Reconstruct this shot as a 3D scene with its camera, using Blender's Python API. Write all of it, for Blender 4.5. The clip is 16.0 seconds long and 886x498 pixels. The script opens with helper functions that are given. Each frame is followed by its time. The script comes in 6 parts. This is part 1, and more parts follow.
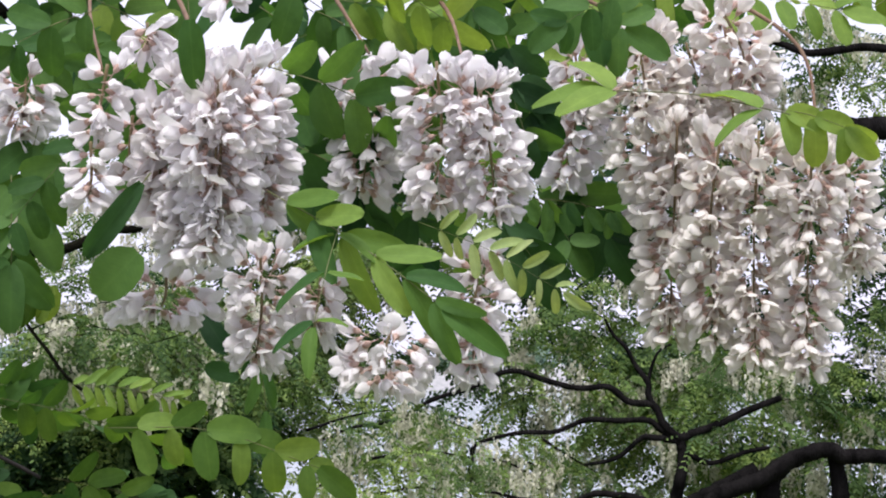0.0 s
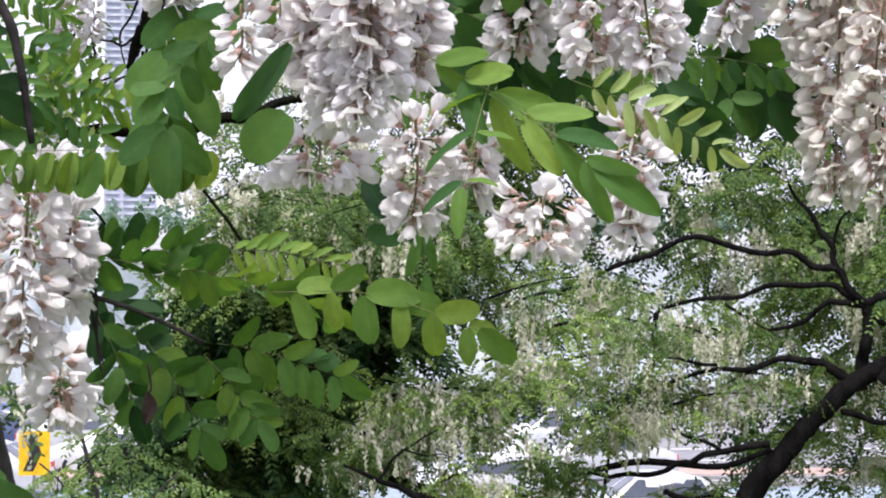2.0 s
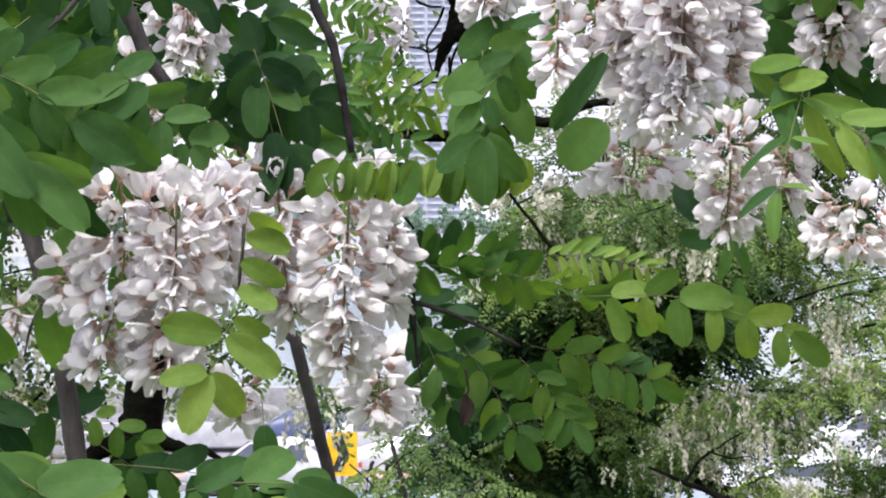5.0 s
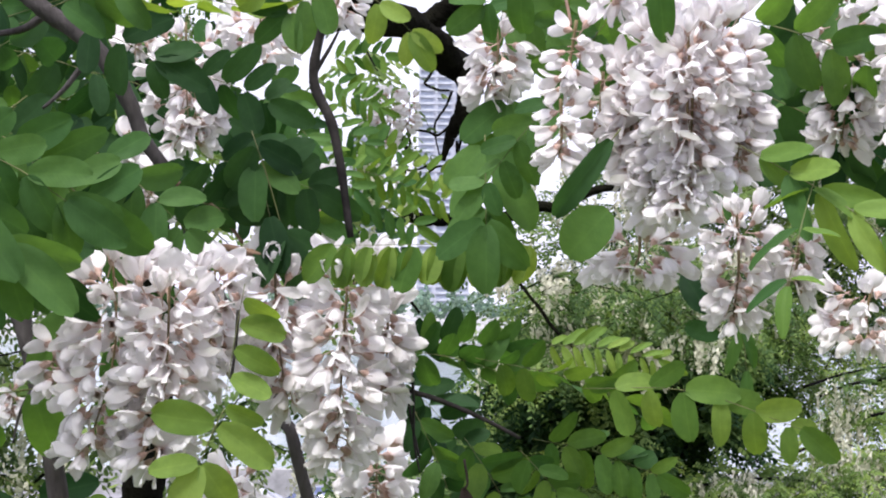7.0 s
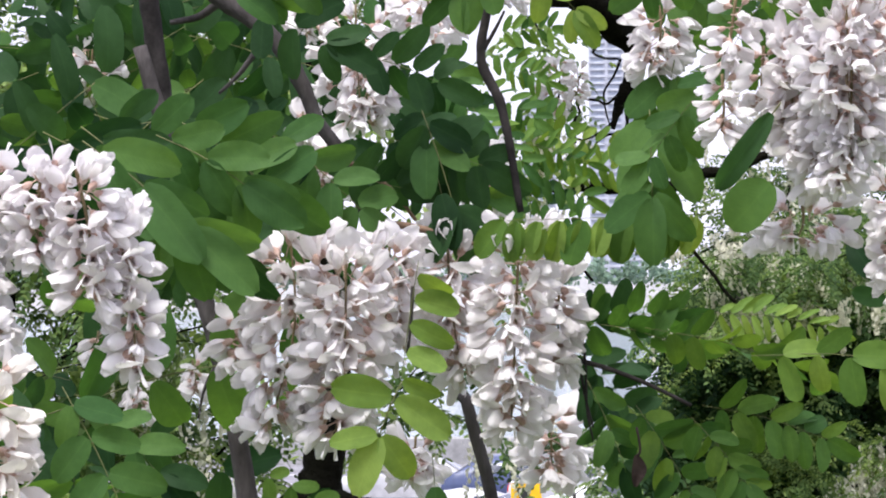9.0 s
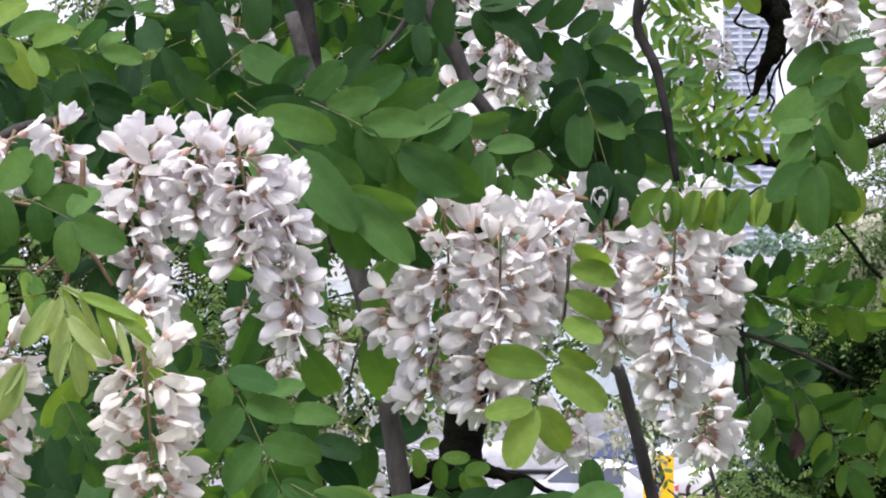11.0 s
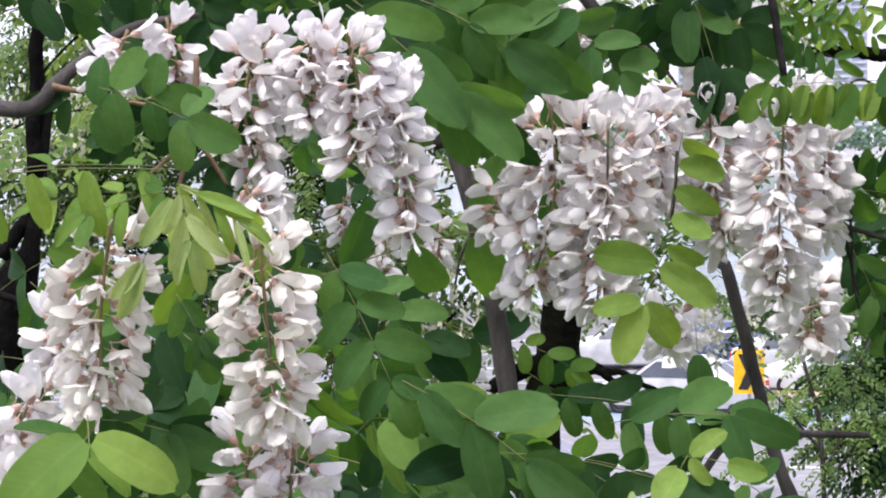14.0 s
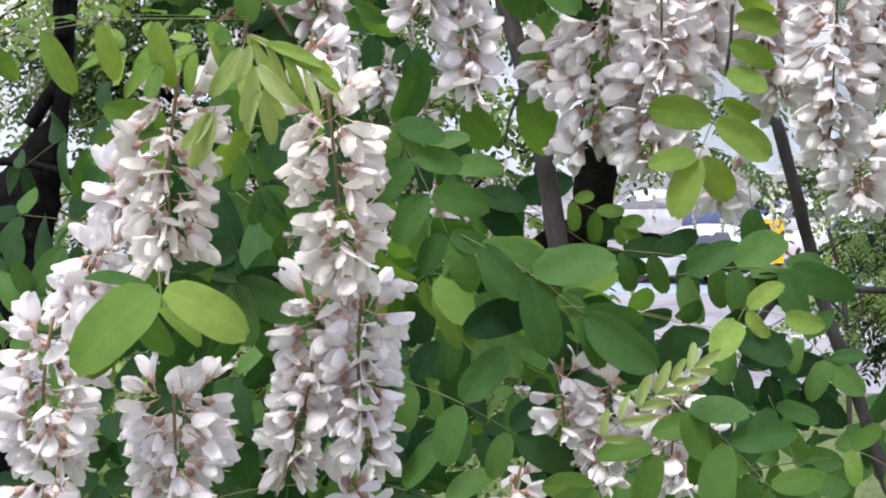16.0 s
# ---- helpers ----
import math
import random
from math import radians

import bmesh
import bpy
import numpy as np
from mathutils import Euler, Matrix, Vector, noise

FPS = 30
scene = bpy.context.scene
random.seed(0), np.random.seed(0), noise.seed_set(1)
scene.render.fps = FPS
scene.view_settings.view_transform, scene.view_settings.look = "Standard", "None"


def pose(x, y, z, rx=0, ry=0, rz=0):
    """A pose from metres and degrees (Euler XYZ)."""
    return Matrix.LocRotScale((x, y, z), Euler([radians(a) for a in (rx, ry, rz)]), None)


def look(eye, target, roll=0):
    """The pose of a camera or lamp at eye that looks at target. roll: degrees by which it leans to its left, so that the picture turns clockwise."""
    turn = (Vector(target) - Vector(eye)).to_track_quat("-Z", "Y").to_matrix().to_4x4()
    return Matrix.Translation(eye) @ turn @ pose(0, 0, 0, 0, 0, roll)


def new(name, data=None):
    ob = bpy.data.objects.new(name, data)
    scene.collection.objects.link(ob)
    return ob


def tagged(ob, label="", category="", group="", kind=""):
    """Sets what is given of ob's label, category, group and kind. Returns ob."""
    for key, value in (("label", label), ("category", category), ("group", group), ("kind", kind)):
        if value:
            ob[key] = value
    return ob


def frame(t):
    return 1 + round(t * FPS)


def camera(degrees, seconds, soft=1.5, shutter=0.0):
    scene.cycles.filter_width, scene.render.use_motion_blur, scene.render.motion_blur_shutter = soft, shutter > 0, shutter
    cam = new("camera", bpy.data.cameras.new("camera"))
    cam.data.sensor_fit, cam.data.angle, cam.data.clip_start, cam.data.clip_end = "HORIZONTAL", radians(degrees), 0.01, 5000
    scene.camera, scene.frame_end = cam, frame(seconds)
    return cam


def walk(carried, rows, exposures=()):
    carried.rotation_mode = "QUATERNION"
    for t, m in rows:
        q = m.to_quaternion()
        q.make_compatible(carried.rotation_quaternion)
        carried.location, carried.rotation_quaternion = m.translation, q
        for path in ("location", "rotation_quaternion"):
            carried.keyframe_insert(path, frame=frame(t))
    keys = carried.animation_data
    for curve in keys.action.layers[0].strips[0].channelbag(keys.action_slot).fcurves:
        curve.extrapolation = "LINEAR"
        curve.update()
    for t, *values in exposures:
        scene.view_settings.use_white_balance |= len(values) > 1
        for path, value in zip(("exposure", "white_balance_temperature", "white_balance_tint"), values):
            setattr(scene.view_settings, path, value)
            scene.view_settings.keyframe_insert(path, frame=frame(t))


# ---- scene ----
# World, metres, z up. The road lies at z = 0; the camera stands on the bank, seven metres above it.
EYE = Vector((0.0, 0.0, 7.0))


def at(az, el, d):
    """A place by its bearing (degrees, 0 is +y, right is positive), its height angle and its distance from the standing place."""
    a, e = radians(az), radians(el)
    return EYE + d * Vector((math.sin(a) * math.cos(e), math.cos(a) * math.cos(e), math.sin(e)))


def gaze(x, y, z, az, el, roll):
    """The camera's pose: its offset from the standing place, its bearing, its height angle, its lean."""
    eye = EYE + Vector((x, y, z))
    return look(eye, eye + (at(az, el, 1.0) - EYE), roll)


cam = camera(20.0, 16.0, soft=2.0)
PATH = [
    (0, -0.0016, -0.0059, -0.0003, 11.245, 2.504, 1.087),
    (0.5, 0.0009, -0.0081, -0.0038, 10.617, 1.382, 0.952),
    (1, 0.0060, 0.0007, -0.0034, 9.335, 0.263, 0.640),
    (1.5, 0.0028, 0.0124, -0.0063, 8.074, -0.234, 0.588),
    (2, 0.0134, 0.0035, -0.0033, 7.107, -0.566, 0.493),
    (2.5, 0.0292, 0.0043, 0.0040, 5.916, -0.906, 0.373),
    (3, 0.0224, -0.0183, 0.0047, 4.489, -0.958, 0.243),
    (3.5, -0.0014, 0.0060, -0.0031, 3.113, -0.960, 0.120),
    (4, -0.0091, 0.0078, -0.0081, 1.856, -0.898, -0.003),
    (4.5, 0.0010, -0.0250, -0.0059, 0.698, -0.735, -0.034),
    (4.7, 0.0045, -0.0236, -0.0036, 0.325, -0.697, -0.073),
    (6.8, 0.0096, 0.0232, 0.0019, 0.126, 1.260, 0.574),
    (7, 0.0106, 0.0184, 0.0012, 0.000, 1.340, 0.703),
    (7.5, 0.0073, 0.0046, -0.0007, -1.087, 1.242, 0.416),
    (8, 0.0027, 0.0121, -0.0004, -2.522, 1.051, 0.152),
    (8.5, 0.0095, -0.0058, 0.0024, -3.292, 0.869, -0.077),
    (8.7, 0.0140, -0.0154, 0.0041, -3.565, 0.740, -0.281),
    (10.8, -0.0001, 0.0000, 0.0040, -6.537, 0.201, -0.231),
    (11, -0.0008, 0.0029, 0.0032, -6.968, -0.040, -0.220),
    (11.5, -0.0032, 0.0115, -0.0003, -7.575, -0.239, -0.185),
    (12, -0.0040, 0.0110, -0.0010, -8.083, -0.571, -0.409),
    (12.5, -0.0054, 0.0127, 0.0009, -8.399, -0.956, -0.498),
    (13, -0.0093, 0.0036, 0.0031, -8.858, -1.601, -0.435),
    (13.5, -0.0143, -0.0080, 0.0042, -8.993, -1.921, -0.450),
    (14, -0.0105, -0.0002, 0.0038, -9.017, -2.399, -0.589),
    (14.5, -0.0057, 0.0083, 0.0028, -9.306, -3.231, -0.726),
    (15, -0.0117, -0.0005, 0.0037, -9.581, -4.257, -0.674),
    (15.5, -0.0280, -0.0109, -0.0006, -9.474, -4.706, -0.598),
    (16, -0.0296, -0.0057, -0.0041, -9.466, -5.335, -0.854),
]
walk(cam, [(t, gaze(x, y, z, az, el, roll)) for t, x, y, z, az, el, roll in PATH], exposures=[(0.0, 0.71), (1.2, 0.87), (2.5, 1.00), (9.0, 0.98), (12.5, 0.97), (16.0, 0.98)])

# ---- world and light: a bright overcast day ----
world = bpy.data.worlds.new("world")
scene.world = world
world.use_nodes = True
wn, wl = world.node_tree.nodes, world.node_tree.links
sky = wn.new("ShaderNodeTexSky")
sky.sky_type, sky.sun_disc = "NISHITA", False
sky.sun_elevation, sky.sun_rotation = radians(66), radians(200)
sky.dust_density, sky.air_density, sky.ozone_density = 3.0, 1.0, 1.0
# the cloud layer evens the sky out to a bright, faintly blue white
cloud = wn.new("ShaderNodeMix")
cloud.data_type = "RGBA"
cloud.inputs[0].default_value = 0.8
cloud.inputs[7].default_value = (9.15, 9.0, 11.4, 1.0)
wl.new(sky.outputs[0], cloud.inputs[6])
wl.new(cloud.outputs[2], wn["Background"].inputs["Color"])
wn["Background"].inputs["Strength"].default_value = 0.083
sun = new("sun", bpy.data.lights.new("sun", "SUN"))
sun.data.energy, sun.data.angle, sun.data.color = 2.7, radians(20), (1.0, 0.98, 0.95)
SUN_FROM = Vector((math.sin(radians(200)) * math.cos(radians(66)), math.cos(radians(200)) * math.cos(radians(66)), math.sin(radians(66))))
sun.matrix_basis = look(40 * SUN_FROM, (0, 0, 0))

# ---- materials ----


def material(name):
    m = bpy.data.materials.new(name)
    m.use_nodes = True
    return m, m.node_tree.nodes, m.node_tree.links


def ramp(nodes, links, source, stops):
    r = nodes.new("ShaderNodeValToRGB")
    while len(r.color_ramp.elements) < len(stops):
        r.color_ramp.elements.new(0.5)
    for e, (p, c) in zip(r.color_ramp.elements, stops):
        e.position, e.color = p, (*c, 1)
    links.new(source, r.inputs[0])
    return r.outputs[0]


def noise_tex(nodes, links, scale, detail=4.0, rough=0.6, vec="Object"):
    tc = nodes.new("ShaderNodeTexCoord")
    n = nodes.new("ShaderNodeTexNoise")
    n.inputs["Scale"].default_value, n.inputs["Detail"].default_value, n.inputs["Roughness"].default_value = scale, detail, rough
    links.new(tc.outputs[vec], n.inputs["Vector"])
    return n.outputs["Fac"]


def mix(nodes, links, kind, fac, a, b):
    m = nodes.new("ShaderNodeMix")
    m.data_type, m.blend_type = "RGBA", kind
    for s, v in ((m.inputs[0], fac), (m.inputs[6], a), (m.inputs[7], b)):
        if isinstance(v, (int, float)):
            s.default_value = v
        elif isinstance(v, tuple):
            s.default_value = (*v, 1)
        else:
            links.new(v, s)
    return m.outputs[2]


def thin_surface(m, nodes, links, colour, through_colour, share, rough, spec, normal=None):
    """Leaf or petal: a glossy skin over a blade that lets part of the light through."""
    p = nodes["Principled BSDF"]
    links.new(colour, p.inputs["Base Color"])
    p.inputs["Roughness"].default_value, p.inputs["Specular IOR Level"].default_value = rough, spec
    t = nodes.new("ShaderNodeBsdfTranslucent")
    links.new(through_colour, t.inputs["Color"])
    mx = nodes.new("ShaderNodeMixShader")
    mx.inputs[0].default_value = share
    links.new(p.outputs[0], mx.inputs[1])
    links.new(t.outputs[0], mx.inputs[2])
    links.new(mx.outputs[0], nodes["Material Output"].inputs["Surface"])
    if normal is not None:
        links.new(normal, p.inputs["Normal"])


def leaf_material(name, dark, light, back, island=False):
    m, n, l = material(name)
    if island:
        rnd = n.new("ShaderNodeNewGeometry").outputs["Random Per Island"]
    else:
        rnd = n.new("ShaderNodeObjectInfo").outputs["Random"]
    base = ramp(n, l, rnd, [(0.0, dark), (0.55, tuple((a + b) / 2 for a, b in zip(dark, light))), (1.0, light)])
    if island:
        # noise varies the tone of whole sprays, not only of single leaflets
        blot = ramp(n, l, noise_tex(n, l, 2.6, 2.0), [(0.36, (0.32, 0.4, 0.36)), (0.5, (0.8, 0.85, 0.75)), (0.64, (1.45, 1.35, 1.1))])
    else:
        blot = ramp(n, l, noise_tex(n, l, 3.0), [(0.3, (0.72, 0.76, 0.7)), (0.7, (1.12, 1.1, 1.05))])
    col = mix(n, l, "MULTIPLY", 0.9 if island else 0.8, base, blot)
    # midrib and side veins, from the blade's own axes
    tc = n.new("ShaderNodeTexCoord")
    bump = None
    if not island:
        sep = n.new("ShaderNodeSeparateXYZ")
        l.new(tc.outputs["Object"], sep.inputs[0])
        ab = n.new("ShaderNodeMath")
        ab.operation = "ABSOLUTE"
        l.new(sep.outputs["X"], ab.inputs[0])
        rib = ramp(n, l, ab.outputs[0], [(0.0, (1, 1, 1)), (0.022, (0, 0, 0))])
        col = mix(n, l, "MIX", mix(n, l, "MULTIPLY", 1.0, rib, (0.08, 0.08, 0.08)), col, tuple(min(1.0, c * 1.7 + 0.01) for c in light))
        slant = n.new("ShaderNodeMath")
        slant.operation = "MULTIPLY_ADD"
        l.new(ab.outputs[0], slant.inputs[0])
        slant.inputs[1].default_value = -0.8
        l.new(sep.outputs["Y"], slant.inputs[2])
        wave = n.new("ShaderNodeMath")
        wave.operation = "PINGPONG"
        l.new(slant.outputs[0], wave.inputs[0])
        wave.inputs[1].default_value = 0.035
        b = n.new("ShaderNodeBump")
        b.inputs["Strength"].default_value, b.inputs["Distance"].default_value = 0.05, 0.03
        l.new(wave.outputs[0], b.inputs["Height"])
        bump = b.outputs[0]
    thin_surface(m, n, l, col, mix(n, l, "MULTIPLY", 1.0, col, back), 0.44, 0.55, 0.085, bump)
    return m


LEAF = {
    "light": leaf_material("young_leaf", (0.15, 0.25, 0.06), (0.27, 0.38, 0.1), (1.4, 1.3, 0.45)),
    "fresh": leaf_material("fresh_leaf", (0.068, 0.148, 0.036), (0.15, 0.25, 0.06), (1.45, 1.35, 0.5)),
    "mid": leaf_material("green_leaf", (0.044, 0.108, 0.037), (0.105, 0.2, 0.062), (1.5, 1.5, 0.5)),
    # darkened green: shade deep in the foliage is put into this leaf colour
    "dark": leaf_material("shade_toned_leaf", (0.014, 0.04, 0.017), (0.044, 0.095, 0.04), (1.4, 1.6, 0.6)),
    "pale": leaf_material("sprouting_leaf", (0.27, 0.36, 0.14), (0.38, 0.46, 0.22), (1.4, 1.3, 0.6)),
}


def petal_material(name, a, b, island=False, base_tint=True):
    m, n, l = material(name)
    rnd = n.new("ShaderNodeNewGeometry").outputs["Random Per Island"] if island else n.new("ShaderNodeObjectInfo").outputs["Random"]
    base = ramp(n, l, rnd, [(0.0, a), (1.0, b)])
    if base_tint:
        # petals are brownish pink at their claw and clear to white
        sep = n.new("ShaderNodeSeparateXYZ")
        l.new(n.new("ShaderNodeTexCoord").outputs["Object"], sep.inputs[0])
        base = mix(n, l, "MULTIPLY", 1.0, base, ramp(n, l, sep.outputs["Y"], [(0.05, (0.76, 0.58, 0.50)), (0.15, (0.95, 0.89, 0.86)), (0.3, (1, 1, 1))]))
    col = mix(n, l, "MULTIPLY", 0.7, base, ramp(n, l, noise_tex(n, l, 2.5), [(0.3, (0.92, 0.89, 0.88)), (0.65, (1.03, 1.03, 1.02))]))
    bu = n.new("ShaderNodeBump")
    bu.inputs["Strength"].default_value, bu.inputs["Distance"].default_value = 0.2, 0.05
    l.new(noise_tex(n, l, 9.0), bu.inputs["Height"])
    thin_surface(m, n, l, col, col, 0.4, 0.5, 0.25, bu.outputs[0])
    return m


PETAL = petal_material("petal", (0.81, 0.775, 0.78), (0.89, 0.87, 0.885))
PETAL_AGED = petal_material("aged_petal", (0.80, 0.755, 0.715), (0.88, 0.85, 0.82))
PETAL_FAR = petal_material("petal_far", (0.5, 0.5, 0.37), (0.78, 0.76, 0.63), island=True, base_tint=False)


def plain(name, a, b, scale, rough=0.8, bump=0.4, dist=0.01, metal=0.0, spec=0.3, stretch=None):
    """A rough two-tone surface with grain at two scales."""
    m, n, l = material(name)
    tc = n.new("ShaderNodeTexCoord")
    mp = n.new("ShaderNodeMapping")
    if stretch:
        mp.inputs["Scale"].default_value = stretch
    l.new(tc.outputs["Object"], mp.inputs[0])
    f = []
    for s in (scale, scale * 6):
        t = n.new("ShaderNodeTexNoise")
        t.inputs["Scale"].default_value, t.inputs["Detail"].default_value = s, 6.0
        l.new(mp.outputs[0], t.inputs["Vector"])
        f.append(t.outputs["Fac"])
    col = mix(n, l, "MULTIPLY", 0.6, ramp(n, l, f[0], [(0.3, a), (0.7, b)]), ramp(n, l, f[1], [(0.3, (0.6, 0.6, 0.6)), (0.7, (1.2, 1.2, 1.2))]))
    p = n["Principled BSDF"]
    l.new(col, p.inputs["Base Color"])
    p.inputs["Roughness"].default_value, p.inputs["Metallic"].default_value, p.inputs["Specular IOR Level"].default_value = rough, metal, spec
    if bump:
        b2 = n.new("ShaderNodeBump")
        b2.inputs["Strength"].default_value, b2.inputs["Distance"].default_value = bump, dist
        l.new(f[1], b2.inputs["Height"])
        l.new(b2.outputs[0], p.inputs["Normal"])
    return m


BARK = plain("grey_bark", (0.034, 0.03, 0.029), (0.092, 0.082, 0.081), 60, 0.85, 0.7, 0.002, spec=0.12, stretch=(1, 1, 0.35))
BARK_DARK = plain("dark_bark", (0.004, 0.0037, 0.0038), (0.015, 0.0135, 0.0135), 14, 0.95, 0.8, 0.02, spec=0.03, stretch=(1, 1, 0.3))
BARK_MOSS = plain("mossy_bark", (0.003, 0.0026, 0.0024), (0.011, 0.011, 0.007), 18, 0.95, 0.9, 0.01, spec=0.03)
DARK_TWIG = plain("dark_twig", (0.016, 0.014, 0.014), (0.05, 0.044, 0.043), 70, 0.85, 0.4, 0.001, spec=0.1)
TWIG = plain("reddish_twig", (0.13, 0.075, 0.05), (0.22, 0.14, 0.09), 80, 0.7, 0.3, 0.001)
STALK = plain("green_stalk", (0.09, 0.11, 0.035), (0.16, 0.16, 0.06), 60, 0.6, 0.2, 0.001)
RACHIS = plain("flower_stalk", (0.12, 0.085, 0.045), (0.2, 0.15, 0.075), 70, 0.6, 0.2, 0.001)
CALYX = plain("calyx", (0.40, 0.25, 0.20), (0.56, 0.41, 0.35), 2.5, 0.6, 0.2, 0.02)
DRY = plain("dry_leaf", (0.012, 0.008, 0.007), (0.035, 0.02, 0.016), 40, 0.8, 0.5, 0.002)
ASPHALT = plain("pale_asphalt", (0.19, 0.185, 0.205), (0.27, 0.265, 0.285), 0.4, 0.85, 0.06, 0.004, spec=0.12)
PAVING = plain("red_paving", (0.36, 0.24, 0.21), (0.44, 0.31, 0.27), 1.2, 0.8, 0.2, 0.01)
CONCRETE = plain("concrete", (0.27, 0.27, 0.275), (0.36, 0.355, 0.355), 0.7, 0.8, 0.2, 0.01)
LINE = plain("white_paint", (0.74, 0.74, 0.74), (0.84, 0.84, 0.83), 2.0, 0.6, 0.1, 0.01)
CYCLE = plain("blue_lane_paint", (0.22, 0.27, 0.33), (0.28, 0.33, 0.40), 0.6, 0.8, 0.1, 0.01, spec=0.15)
SOIL = plain("grassy_soil", (0.045, 0.07, 0.02), (0.11, 0.14, 0.045), 1.5, 0.95, 0.6, 0.05)
YELLOW = plain("yellow_sheet", (0.75, 0.42, 0.01), (0.82, 0.5, 0.02), 1.0, 0.5, 0.05)
BLACK = plain("black_paint", (0.015, 0.015, 0.015), (0.03, 0.03, 0.03), 2.0, 0.5, 0.05)
METAL = plain("grey_steel", (0.35, 0.35, 0.36), (0.45, 0.45, 0.46), 3.0, 0.4, 0.05, metal=0.8)
RUBBER = plain("tyre_rubber", (0.02, 0.02, 0.02), (0.035, 0.035, 0.035), 6.0, 0.8, 0.1)
GLASS_DARK = plain("tinted_glass", (0.03, 0.04, 0.06), (0.05, 0.06, 0.08), 0.5, 0.08, 0.0, spec=0.8)
LAMP_RED = plain("red_lamp", (0.55, 0.03, 0.02), (0.65, 0.05, 0.03), 2.0, 0.25, 0.0)


def car_paint(name, c):
    m = plain(name, c, tuple(min(1, v * 1.06) for v in c), 0.5, 0.3, 0.0, spec=0.6)
    m.node_tree.nodes["Principled BSDF"].inputs["Coat Weight"].default_value = 0.6
    return m


def water_material():
    m, n, l = material("river_water")
    p = n["Principled BSDF"]
    l.new(ramp(n, l, noise_tex(n, l, 0.02), [(0.3, (0.12, 0.17, 0.16)), (0.7, (0.17, 0.22, 0.21))]), p.inputs["Base Color"])
    p.inputs["Roughness"].default_value, p.inputs["IOR"].default_value = 0.12, 1.33
    b = n.new("ShaderNodeBump")
    b.inputs["Strength"].default_value, b.inputs["Distance"].default_value = 0.3, 0.3
    l.new(noise_tex(n, l, 0.6), b.inputs["Height"])
    l.new(b.outputs[0], p.inputs["Normal"])
    return m


WATER = water_material()
FAR_LEAF = leaf_material("crown_leaf", (0.047, 0.093, 0.034), (0.155, 0.225, 0.085), (1.35, 1.35, 0.8), island=True)
# for dark green trees, and for inner crown shade painted as leaf colour
FAR_LEAF_DARK = leaf_material("dark_shade_crown_leaf", (0.02, 0.05, 0.024), (0.068, 0.128, 0.055), (1.3, 1.4, 0.8), island=True)
FAR_LEAF_LIGHT = leaf_material("light_crown_leaf", (0.1, 0.165, 0.055), (0.235, 0.32, 0.12), (1.35, 1.3, 0.8), island=True)
# leaf green paled towards blue, with the distance haze painted in
FAR_BANK = leaf_material("hazed_bank_leaf", (0.20, 0.30, 0.27), (0.32, 0.42, 0.36), (1.0, 1.0, 0.9), island=True)

# ---- building blocks ----
rng = random.Random(7)


def mesh_of(name, verts, faces, mats, face_mats=None, smooth=True):
    me = bpy.data.meshes.new(name)
    me.from_pydata([tuple(v) for v in verts], [], faces)
    for m in (mats if isinstance(mats, (list, tuple)) else [mats]):
        me.materials.append(m)
    if face_mats is not None:
        me.polygons.foreach_set("material_index", face_mats)
    if smooth:
        me.polygons.foreach_set("use_smooth", [True] * len(faces))
    me.update()
    return me


def part(name, me, parent, label="", m=None):
    ob = new(name, me)
    ob.parent = parent
    if m is not None:
        ob.matrix_local = m
    if label:
        tagged(ob, label)
    return ob


def thing(name, place, label, category, group="", me=None):
    ob = new(name, me)
    ob.location = place
    if me is None:
        ob.empty_display_size = 0.01
    return tagged(ob, label, category, group)


def smooth_path(points, steps):
    """A Catmull-Rom curve through the points."""
    p = [2 * points[0] - points[1], *points, 2 * points[-1] - points[-2]]
    out = []
    for i in range(1, len(p) - 2):
        for k in range(steps):
            t = k / steps
            out.append(0.5 * ((2 * p[i]) + (p[i + 1] - p[i - 1]) * t + (2 * p[i - 1] - 5 * p[i] + 4 * p[i + 1] - p[i + 2]) * t * t + (3 * p[i] - p[i - 1] - 3 * p[i + 1] + p[i + 2]) * t ** 3))
    out.append(points[-1].copy())
    return out


def tube(name, points, radii, mat, steps=5, sides=9, knots=0.12, seed=1):
    """A tapered, slightly knotty limb along the points (local places)."""
    path = smooth_path(points, steps)
    rad = [float(w) for w in np.interp(np.linspace(0, 1, len(path)), np.linspace(0, 1, len(radii)), radii)]
    verts, faces = [], []
    side = Vector((1, 0.13, 0.07))
    for i, p in enumerate(path):
        d = (path[min(i + 1, len(path) - 1)] - path[max(i - 1, 0)]).normalized()
        side = (side - side.dot(d) * d).normalized()
        up = d.cross(side)
        for k in range(sides):
            a = 2 * math.pi * k / sides
            w = rad[i] * (1 + knots * noise.noise(Vector((i * 0.45 + seed * 7.3, math.cos(a) * 1.2, math.sin(a) * 1.2)) * 1.3))
            verts.append(p + w * (math.cos(a) * side + math.sin(a) * up))
    for i in range(len(path) - 1):
        for k in range(sides):
            faces.append((i * sides + k, i * sides + (k + 1) % sides, (i + 1) * sides + (k + 1) % sides, (i + 1) * sides + k))
    faces.append(tuple(range(sides))[::-1])
    faces.append(tuple(range((len(path) - 1) * sides, len(path) * sides)))
    return mesh_of(name, verts, faces, mat)


